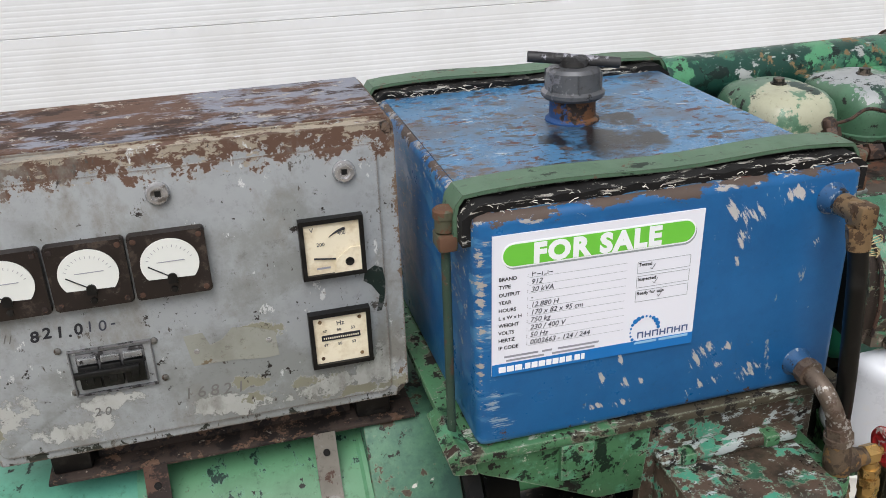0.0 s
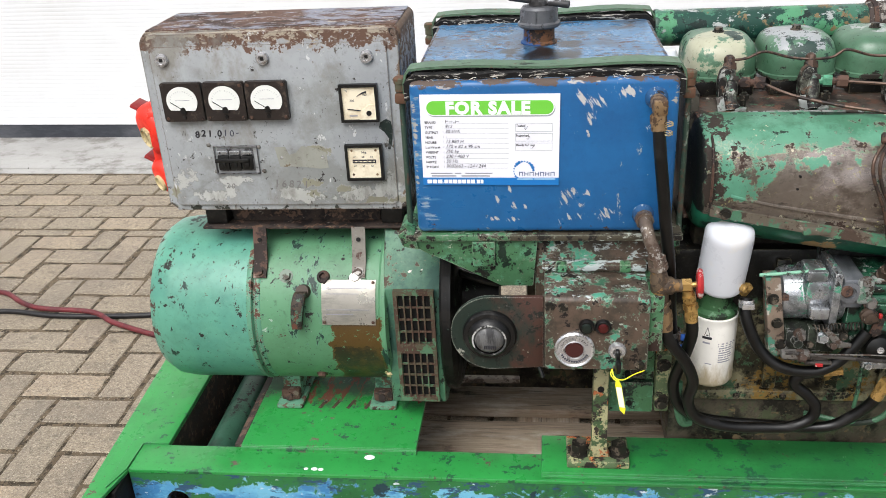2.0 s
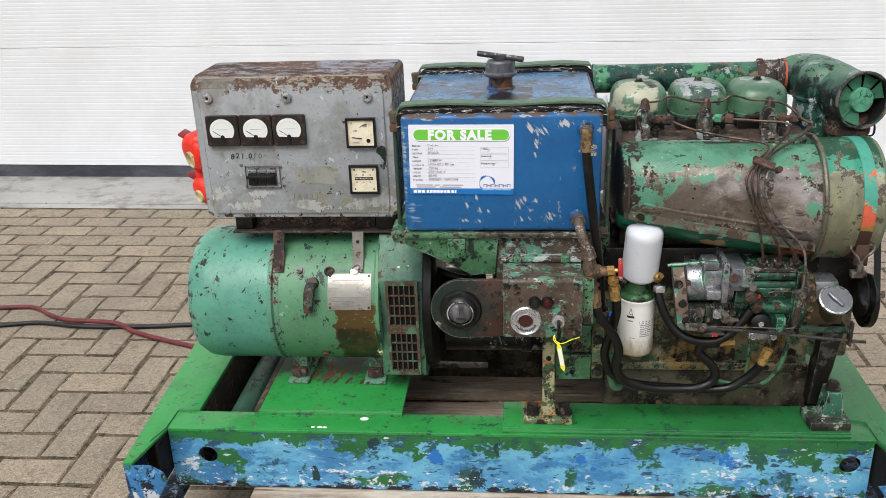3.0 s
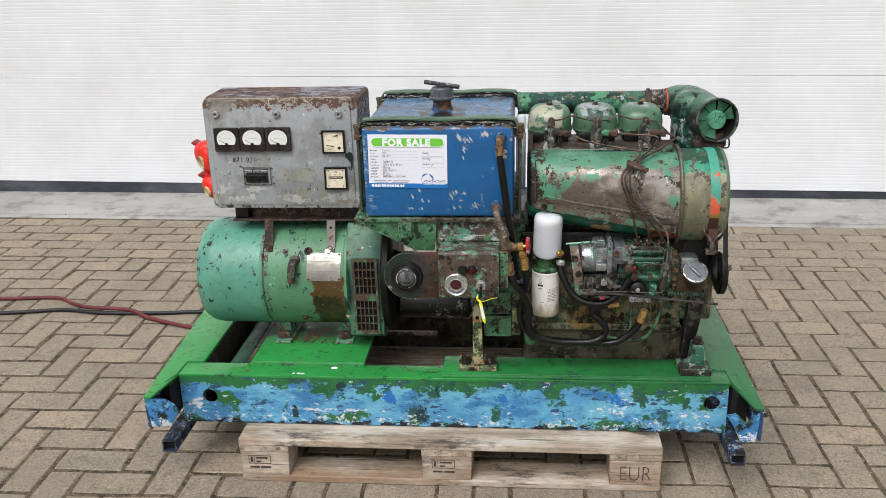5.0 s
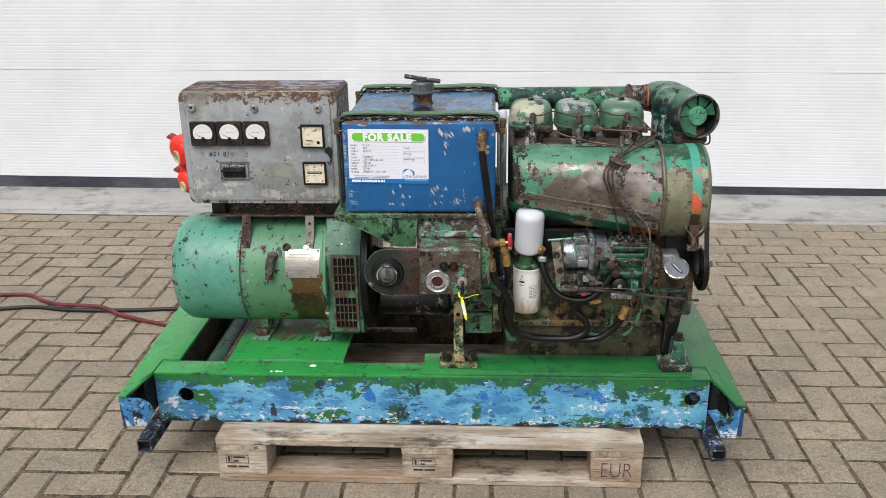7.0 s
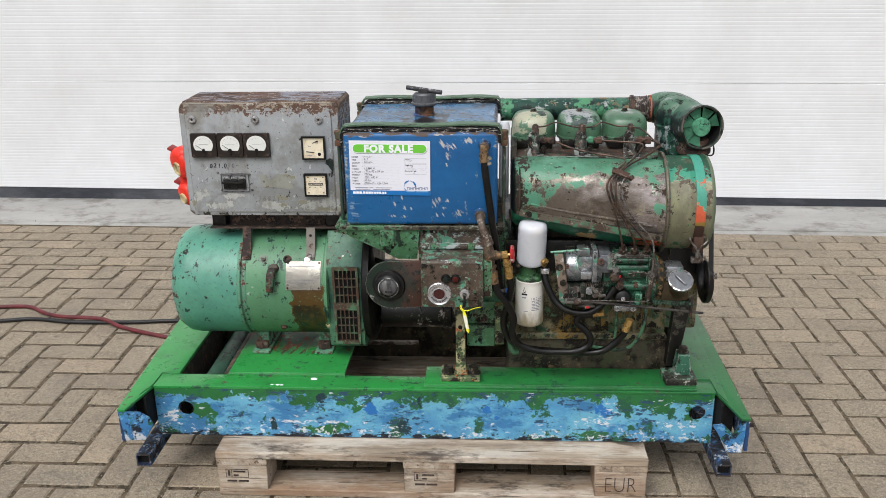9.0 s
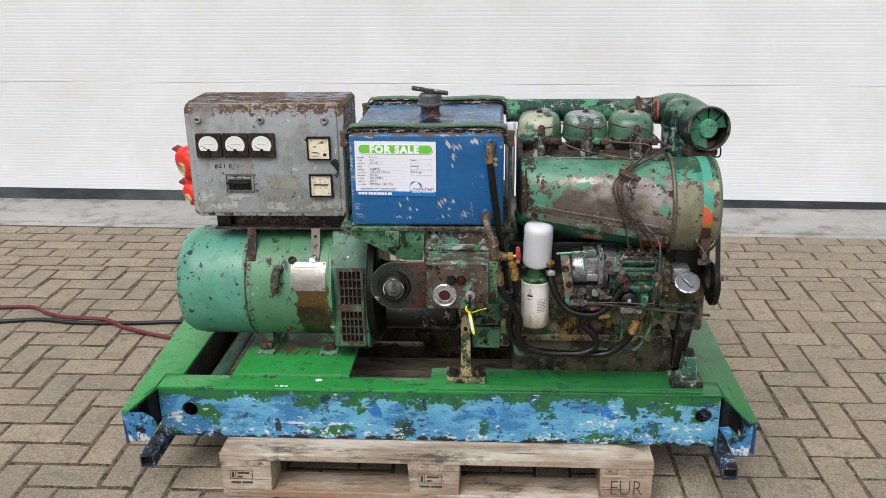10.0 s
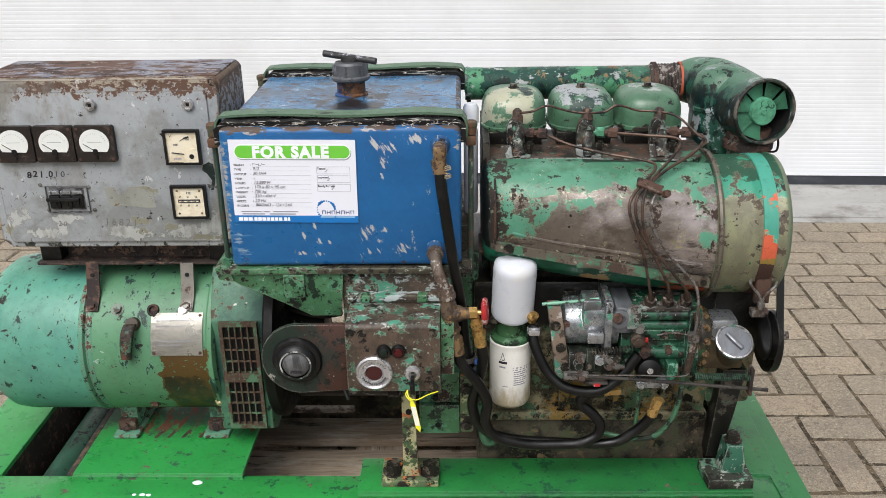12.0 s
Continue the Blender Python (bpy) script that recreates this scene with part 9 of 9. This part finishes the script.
# ---- filters ----
def filters():
    t = thing("filter_pair", (0.277, 0.185, 0.475), "two white spin-on filters, one above the other, on a green head", "filter")
    bm = B()
    lathe(bm, (0.279, 0.174, 0.657), (0.02, -0.26, 0.965), [(0, 0), (0.037, 0.0), (0.0390, 0.003), (0.0394, 0.008), (0.0388, 0.012), (0.0386, 0.104), (0.0378, 0.111), (0.0354, 0.1175), (0.0305, 0.1225), (0.022, 0.1258), (0.011, 0.1275), (0, 0.128)], 48)
    part("filter_canister", bm, "filter_white", t, "plain white domed canister", smooth=50)
    bm = B()
    lathe(bm, (0.277, 0.182, 0.602), (0, 0, 1), [(0, 0), (0.037, 0.0), (0.037, 0.006), (0.028, 0.012), (0.028, 0.050), (0.034, 0.056), (0.034, 0.062), (0, 0.062)], 36)
    box(bm, 0.255, 0.300, 0.175, 0.235, 0.612, 0.655, 0.004)
    part("filter_head", bm, "head_green", t, "green filter head")
    for x, dx in ((0.248, -1), (0.306, 1)):
        bm = B()
        hexbolt(bm, (x, 0.165, 0.648), (dx * 0.5, -0.85, 0), 0.0085, 0.010)
        part("head_bolt", bm, "dark_bolt", t)
    bm = B()
    lathe(bm, (0.277, 0.182, 0.466), (0, 0, 1), [(0, 0), (0.028, 0.0), (0.035, 0.003), (0.0388, 0.010), (0.0388, 0.120), (0.0378, 0.126), (0.0388, 0.129), (0.0388, 0.134), (0.036, 0.136), (0, 0.136)], 48)
    can = part("filter_canister", bm, "filter_old", t, "off-white canister with small print", smooth=50)
    bm = B()
    for k in range(24):
        a = 2 * math.pi * k / 24
        box(bm, -0.0006, 0.0006, -0.0006, 0.0006, 0, 0.014, m=Matrix.Translation((0.277 + 0.0382 * math.cos(a), 0.182 + 0.0382 * math.sin(a), 0.480)))
    part("grip_rib", bm, "filter_old", can)

    def wrap(bm, ang0, ang1, z0, z1):
        n = 4
        prev = None
        for k in range(n + 1):
            a = radians(ang0 + (ang1 - ang0) * k / n)
            q = [(0.277 + 0.0389 * math.sin(a), 0.182 - 0.0389 * math.cos(a), z) for z in (z0, z1)]
            ring = [bm.verts.new(p) for p in q]
            if prev:
                bm.faces.new((prev[0], ring[0], ring[1], prev[1]))
            prev = ring
    bm = B()
    wrap(bm, -36, -12, 0.5645, 0.5695)
    for k in range(5):
        wrap(bm, -25.5 - k * 1.3, -24.2 - k * 1.3, 0.5835 - k * 0.0032, 0.5872 - k * 0.0032)
        wrap(bm, -23.8 + k * 1.3, -22.5 + k * 1.3, 0.5835 - k * 0.0032, 0.5872 - k * 0.0032)
    wrap(bm, -27, -21, 0.5715, 0.5735)
    part("print_mark", bm, "ink", can, "dark printed mark", smooth=0)
    bm = B()
    wrap(bm, -34, -16, 0.5555, 0.5590)
    wrap(bm, -24, -8, 0.5160, 0.5178)
    for k in range(9):
        wrap(bm, 4 if k < 2 else 7, (52, 50, 44, 50, 40, 46, 48, 38, 42)[k], 0.5555 - k * 0.0045, 0.5578 - k * 0.0045)
    part("print_line", bm, "grey_print", can, "small grey print", smooth=0)
    # banjo on the side
    bm = B()
    cyl(bm, (0.312, 0.150, 0.652), (0.318, 0.142, 0.668), 0.008, seg=8)
    lathe(bm, (0.310, 0.143, 0.664), (0.5, -0.85, 0), [(0.0072, -0.006), (0.0072, 0.006), (0.005, 0.008), (0, 0.008)], 14)
    part("banjo_fitting", bm, "brass", t)
    bm = B()
    lathe(bm, (0.3155, 0.134, 0.641), (0.0, -0.35, -1), [(0.0112, -0.006), (0.0125, -0.006), (0.0125, 0.006), (0.0112, 0.006)], 20)
    box(bm, 0.306, 0.325, 0.117, 0.123, 0.638, 0.648, 0.001)
    part("hose_clamp", bm, "chrome", t, "bright hose clamp")
    return t


filters()


# ---- hoses, valve and pipework ----
def hose(points, r, label, ends=()):
    t = thing("fuel_hose", points[0], label, "hose", "fuel hoses")
    bm = B()
    tube(bm, points, r, 16, 7)
    part("hose_run", bm, "rubber", t)
    for p, q, rr, mt in ends:
        p, q = Vector(p), Vector(q)
        bm = B()
        d = (q - p)
        cyl(bm, p, p + d * 0.45, rr * 0.92, seg=16)
        cyl(bm, p + d * 0.45, q, rr, seg=6)
        part("hose_fitting", bm, mt, t, "brass hose fitting")
    return t


hose([(0.1520, 0.077, 0.966), (0.1555, 0.074, 0.93), (0.160, 0.075, 0.894), (0.172, 0.08, 0.803), (0.184, 0.09, 0.722), (0.190, 0.1, 0.655), (0.196, 0.112, 0.610), (0.200, 0.12, 0.57)], 0.0094, "black rubber hose hanging from the brass elbow on the tank", (((0.1530, 0.076, 0.956), (0.151, 0.0785, 0.979), 0.0122, "dull_brass"),))
hose([(0.179, 0.065, 0.640), (0.186, 0.065, 0.612), (0.214, 0.07, 0.57), (0.231, 0.08, 0.525), (0.228, 0.09, 0.479), (0.248, 0.1, 0.437), (0.303, 0.108, 0.415), (0.365, 0.112, 0.411), (0.405, 0.112, 0.414), (0.436, 0.114, 0.430), (0.441, 0.115, 0.455), (0.425, 0.116, 0.478), (0.404, 0.118, 0.497), (0.412, 0.118, 0.516), (0.445, 0.118, 0.522)], 0.0096, "black rubber hose looping from the valve along the sump", (((0.1795, 0.065, 0.633), (0.1745, 0.065, 0.666), 0.0128, "dull_brass"), ((0.444, 0.118, 0.522), (0.475, 0.118, 0.527), 0.010, "brass")))
hose([(0.2185, 0.070, 0.654), (0.223, 0.080, 0.612), (0.214, 0.094, 0.555), (0.205, 0.108, 0.499), (0.222, 0.120, 0.445), (0.270, 0.130, 0.413), (0.369, 0.132, 0.402), (0.463, 0.125, 0.405), (0.504, 0.12, 0.431), (0.528, 0.115, 0.461), (0.535, 0.112, 0.480)], 0.0096, "black rubber hose running low across the engine front", (((0.2190, 0.070, 0.646), (0.2165, 0.069, 0.668), 0.0112, "brass"), ((0.534, 0.112, 0.476), (0.546, 0.110, 0.512), 0.0108, "brass")))
hose([(0.316, 0.140, 0.648), (0.316, 0.128, 0.618), (0.34, 0.115, 0.566), (0.376, 0.104, 0.539), (0.426, 0.102, 0.533), (0.461, 0.104, 0.551), (0.484, 0.106, 0.580), (0.500, 0.108, 0.606)], 0.0096, "black rubber hose from the filter head to the pump")


def pipework():
    t = thing("valve_pipe", (0.16, 0.065, 0.70), "brown pipe with tee, brass valve and red handwheel", "pipe valve")
    bm = B()
    tube(bm, [(0.142, 0.112, 0.805), (0.1425, 0.094, 0.804), (0.1445, 0.077, 0.797), (0.149, 0.067, 0.782), (0.156, 0.065, 0.764), (0.161, 0.065, 0.748)], 0.0097, 16)
    part("bent_pipe", bm, "pipe_steel", t, "grey-brown bent pipe")
    for p, q, r, sides in (((0.142, 0.108, 0.805), (0.1423, 0.097, 0.8045), 0.0145, 8), ((0.1585, 0.065, 0.760), (0.1615, 0.065, 0.7455), 0.0138, 6), ((0.1612, 0.065, 0.7475), (0.1628, 0.065, 0.7395), 0.0150, 14)):
        bm = B()
        cyl(bm, p, q, r, seg=sides)
        part("union_nut", bm, "pipe_steel", t)
    bm = B()
    lathe(bm, (0.1625, 0.065, 0.740), (0.12, 0, -0.993), [(0, 0), (0.0112, 0.0), (0.0122, 0.006), (0.0142, 0.016), (0.0148, 0.030), (0.0136, 0.042), (0.0120, 0.048), (0.0120, 0.058), (0, 0.058)], 20)
    lathe(bm, (0.170, 0.065, 0.7105), (1, 0, 0), [(0, 0), (0.0145, 0.0), (0.0140, 0.014), (0.0105, 0.019), (0.0100, 0.030), (0, 0.030)], 18)
    part("tee", bm, "tee_brown", t, "brown brass tee")
    bm = B()
    cyl(bm, (0.1695, 0.065, 0.683), (0.1708, 0.065, 0.676), 0.0150, seg=6)
    cyl(bm, (0.1708, 0.065, 0.676), (0.1745, 0.065, 0.664), 0.0105, seg=14)
    part("reducer", bm, "tee_brown", t)
    bm = B()
    cyl(bm, (0.199, 0.065, 0.7115), (0.213, 0.065, 0.7120), 0.0108, seg=6)
    cyl(bm, (0.213, 0.065, 0.712), (0.224, 0.065, 0.713), 0.0045, seg=10)
    part("valve_stem", bm, "brass", t, "brass valve stem")
    for p, q, r, sides in (((0.2085, 0.066, 0.703), (0.2110, 0.067, 0.692), 0.0085, 12), ((0.2110, 0.067, 0.694), (0.2135, 0.068, 0.683), 0.0112, 6), ((0.2135, 0.068, 0.684), (0.2150, 0.069, 0.675), 0.0085, 12), ((0.2148, 0.069, 0.677), (0.2165, 0.069, 0.667), 0.0118, 6)):
        bm = B()
        cyl(bm, p, q, r, seg=sides)
        part("brass_nipple", bm, "brass", t)
    bm = B()
    c = Vector((0.221, 0.065, 0.7145))
    outer = [(0.0165, 0.0), (0.0215, 0.001), (0.0235, 0.005), (0.0215, 0.009), (0.0165, 0.010), (0.015, 0.005)]
    ax = Vector((0.985, -0.10, 0.06)).normalized()
    mw = basis(c, ax)
    lathe(bm, c, ax, outer, 24, close=True)
    for k in range(4):
        a = radians(20 + 90 * k)
        tube(bm, [mw @ Vector((0, 0, 0.005)), mw @ Vector((0.018 * math.cos(a), 0.018 * math.sin(a), 0.005))], 0.0036, 8, straight=True)
    lathe(bm, c, ax, [(0, 0), (0.007, 0.0), (0.007, 0.010), (0, 0.010)], 14)
    part("handwheel", bm, "red_paint", t, "chipped red handwheel")
    # brass elbow at the top fitting
    bm = B()
    cyl(bm, (0.153, 0.106, 0.990), (0.153, 0.078, 0.990), 0.0115, seg=16)
    box(bm, 0.1430, 0.1630, 0.068, 0.090, 0.978, 1.001, 0.003)
    part("elbow", bm, "dull_brass", t, "dull brass elbow on the tank")
    bm = B()
    rng = random.Random(8)
    for k in range(7):
        a = rng.uniform(0, 6.28)
        p = Vector((0.158, 0.070, 0.958 + rng.uniform(-0.012, 0.01)))
        tube(bm, [p, p + Vector((0.010, -0.002, 0.004 * math.sin(a))), p + Vector((0.013, -0.002, 0.006 * math.cos(a))), p + Vector((0.006, -0.006, 0.007 * math.sin(a)))], 0.0005, 4)
    part("hemp_strand", bm, "pin_cream", t, "loose hemp strands")["kind"] = "stuff"
    for z in (0.596, 0.576):
        bm = B()
        lathe(bm, (0.199, 0.116, z), (0.1, 0.1, -1), [(0.0118, -0.005), (0.0135, -0.005), (0.0135, 0.005), (0.0118, 0.005)], 20)
        box(bm, 0.206, 0.222, 0.098, 0.108, z - 0.004, z + 0.005, 0.001)
        cl = part("hose_clamp", bm, "bolt_steel", t, "steel hose clamp")
        bm = B()
        box(bm, 0.209, 0.218, 0.094, 0.100, z - 0.003, z + 0.008, 0.002)
        part("clamp_screw", bm, "blue_clip", cl, "blue clamp screw")
    # thin green pipes on the block
    bm = B()
    tube(bm, [(0.593, 0.150, 0.545), (0.590, 0.135, 0.51), (0.579, 0.13, 0.461), (0.557, 0.13, 0.424), (0.525, 0.132, 0.410), (0.490, 0.14, 0.408), (0.44, 0.16, 0.408)], 0.005, 8)
    part("drain_pipe", bm, "green_line", t, "thin green drain pipe")
    bm = B()
    tube(bm, [(0.512, 0.135, 0.54), (0.512, 0.132, 0.48), (0.511, 0.135, 0.44)], 0.0035, 8)
    part("drain_pipe", bm, "green_line", t)
    bm = B()
    tube(bm, [(0.222, 0.16, 0.47), (0.224, 0.150, 0.42), (0.232, 0.145, 0.395), (0.246, 0.15, 0.392)], 0.008, 10)
    part("breather_pipe", bm, "green_line", t)


M["tee_brown"] = coat("brown_brass_tee", S(116, 100, 82), (layer(S(80, 66, 54), 0.30, 30, 2.0), layer(S(160, 128, 84), 0.15, 40, 5.0, metal=0.6)), rough=0.5, metal=0.4, vary=0.15)
M["green_line"] = coat("green_pipe_paint", S(76, 122, 92), (layer(S(46, 60, 48), 0.35, 24, 2.0),), rough=0.45, vary=0.15)
pipework()

bt = thing("overflow_bottle", (0.206, 0.40, 0.772), "small white plastic bottle between tank and engine", "bottle")
bm = B()
lathe(bm, (0.206, 0.40, 0.7720), (0, 0, 1), [(0, 0), (0.013, 0.0), (0.014, 0.01), (0.014, 0.165), (0.012, 0.175), (0.012, 0.180), (0.0155, 0.184), (0.0155, 0.212), (0.011, 0.221), (0, 0.222)], 24)
part("bottle_body", bm, "filter_white", bt)


# ---- cables on the paving ----
def cable(name, pts, r, mt, label):
    t = thing(name, pts[0], label, "cable")
    bm = B()
    tube(bm, pts, r, 12, 8)
    part("cable_run", bm, mt, t)


M["cable_red"] = coat("dark_red_cable", S(122, 48, 54), (layer(S(92, 40, 46), 0.3, 12, 2.0, edge=0.06, depth=0.0),), rough=0.5, vary=0.1, bump=0.05)
M["cable_black"] = coat("black_cable", S(44, 43, 46), (), rough=0.5, vary=0.12, bump=0.05)
cable("red_cable", [(-3.0, 1.22, 0.009), (-2.4, 1.27, 0.009), (-2.012, 1.298, 0.009), (-1.836, 1.306, 0.010), (-1.721, 1.228, 0.016), (-1.621, 1.175, 0.024), (-1.44, 1.154, 0.024), (-1.349, 1.11, 0.012), (-1.207, 1.051, 0.009), (-1.05, 0.99, 0.009), (-0.9, 0.9, 0.009), (-0.7, 0.87, 0.009)], 0.0085, "cable_red", "dark red power cable lying across the paving")
cable("black_cable", [(-3.0, 1.05, 0.009), (-2.4, 1.09, 0.009), (-1.929, 1.149, 0.009), (-1.747, 1.18, 0.009), (-1.562, 1.153, 0.009), (-1.319, 1.156, 0.009), (-1.127, 1.175, 0.009), (-0.9, 1.15, 0.009), (-0.7, 1.05, 0.009)], 0.0085, "cable_black", "black power cable lying across the paving")


# ---- paving: herringbone field and stretcher rows along the apron ----
def paver_mesh(lx, ly, name, seed=0):
    """A block with worn, uneven edges: three points to a side."""
    bm = B()
    rng = random.Random(seed * 7 + int(lx * 1000))
    h, c = 0.03, 0.0034
    rim = []
    for (ax, ay), (bx, by) in zip(((-1, -1), (1, -1), (1, 1), (-1, 1)), ((1, -1), (1, 1), (-1, 1), (-1, -1))):
        for f in (0.0, 0.36, 0.68):
            rim.append(((ax + (bx - ax) * f) * lx / 2, (ay + (by - ay) * f) * ly / 2))
    low = [bm.verts.new((x, y, -h)) for x, y in rim]
    mid = [bm.verts.new((x + rng.uniform(-0.0024, 0.0024), y + rng.uniform(-0.0024, 0.0024), -c * 1.1)) for x, y in rim]
    top = []
    for k, (x, y) in enumerate(rim):
        m = c * (1.5 if k % 3 == 0 else 1.0) + rng.uniform(-0.0018, 0.0028)
        top.append(bm.verts.new((x - math.copysign(min(m, abs(x)), x) * (abs(x) > lx / 2 - 0.001), y - math.copysign(min(m, abs(y)), y) * (abs(y) > ly / 2 - 0.001), rng.uniform(-0.0006, 0))))
    n = len(rim)
    for a, b in ((low, mid), (mid, top)):
        for i in range(n):
            bm.faces.new((a[i], a[(i + 1) % n], b[(i + 1) % n], b[i]))
    bm.faces.new(top)
    me = bpy.data.meshes.new(name)
    bm.to_mesh(me)
    bm.free()
    me.materials.append(M["paver"])
    return me


def paving():
    t = tagged(new("pavement"), "beige-grey concrete block paving in herringbone with mossy joints", "pavement", kind="structure")
    WU, WV, GAP = 0.1045, 0.1135, 0.0102
    V0, VE, VEND = 0.042, 1.803, 2.381
    lying = [paver_mesh(2 * WU - GAP, WV - GAP, "paver", k) for k in range(5)]
    standing = [paver_mesh(WU - GAP, 2 * WV - GAP, "paver", k) for k in range(5)]
    cut_lying, cut_standing = paver_mesh(2 * WU - GAP, WV / 2 - GAP, "cut_paver"), paver_mesh(WU - GAP, WV * 1.5 - GAP, "cut_paver")
    cut_half = paver_mesh(WU - GAP, WV / 2 - GAP, "cut_paver")
    rng = random.Random(11)
    near, far = [], []

    def jitter():
        return (rng.uniform(-0.0010, 0.0016), rng.uniform(-0.4, 0.4), rng.uniform(-0.4, 0.4), rng.uniform(-0.9, 0.9))

    def along(i):
        """Where the course line i crosses: the blocks lie a little wider apart towards the cables."""
        i = max(min(i, 48.0), -62.0)
        return 0.9064 + 0.1043 * i - 0.000146 * i * i
    # the topmost course is cut in half along the stretcher rows
    for j in range(-43, 16):
        for i in range(-58, 48):
            s = (i + j) % 4
            v = V0 + j * WV
            if s == 0:
                ci, cv, me = i + 1.0, v + WV / 2, rng.choice(lying)
                if j == 15:
                    cv, me = v + WV / 4, cut_lying
            elif s == 2:
                ci, cv, me = i + 0.5, v + WV, rng.choice(standing)
                if j == 14:
                    cv, me = v + WV * 0.75, cut_standing
                elif j == 15:
                    cv, me = v + WV / 4, cut_half
            else:
                continue
            cu = along(ci)
            if abs(cu) > 5.6:
                continue
            close = (abs(cu) < 2.05 and -0.25 < cv < 1.3 and abs(cu) > 0.62) or (abs(cu) <= 0.62 and -0.25 < cv < 0.15)
            (near if close else far).append((me, (ci, cv) + jitter()))
    row = (VEND - VE) / 5
    wide = paver_mesh(2 * WU - GAP, row - GAP, "paver_row")
    for r in range(5):
        for k in range(-30, 22):
            far.append((wide, (6.76 + 2 * k + (1.0 if r % 2 else 0.0), VE + row * (r + 0.5)) + jitter()))
    near.sort(key=lambda q: abs(along(q[1][0])) + abs(q[1][1]))
    far += near[298:]

    def matrix(sp):
        # the courses turn slowly towards the line of the apron
        ci, cv, dz, tx, ty, tz = sp
        cu = along(ci)
        width = (along(ci + 0.5) - along(ci - 0.5)) / WU
        slope = 0.5 - 2.3 * max(cv, -1.0) / 2.4
        fan = min(max(0.025 * (1.0 - cu), 0.0), 0.055) * max(cv - 0.9, -0.6)
        return pose(cu - fan, cv + math.tan(radians(slope)) * cu, dz, tx, ty, slope + tz) @ Matrix.Diagonal((width, 1, 1, 1))
    for me, sp in near[:298]:
        ob = new("paving_block", me)
        ob.parent = t
        ob.matrix_basis = matrix(sp)
    # the far blocks, joined
    verts, faces = [], []
    for me, sp in far:
        m, n = matrix(sp), len(verts)
        verts += [tuple(m @ v.co) for v in me.vertices]
        faces += [tuple(n + i for i in p.vertices) for p in me.polygons]
    me = bpy.data.meshes.new("far_paving_blocks")
    me.from_pydata(verts, [], faces)
    me.materials.append(M["paver"])
    ob = new("far_paving_blocks", me)
    ob.parent = t
    ob["kind"] = "stuff"
    ob["label"] = "more concrete paving blocks further off"


paving()
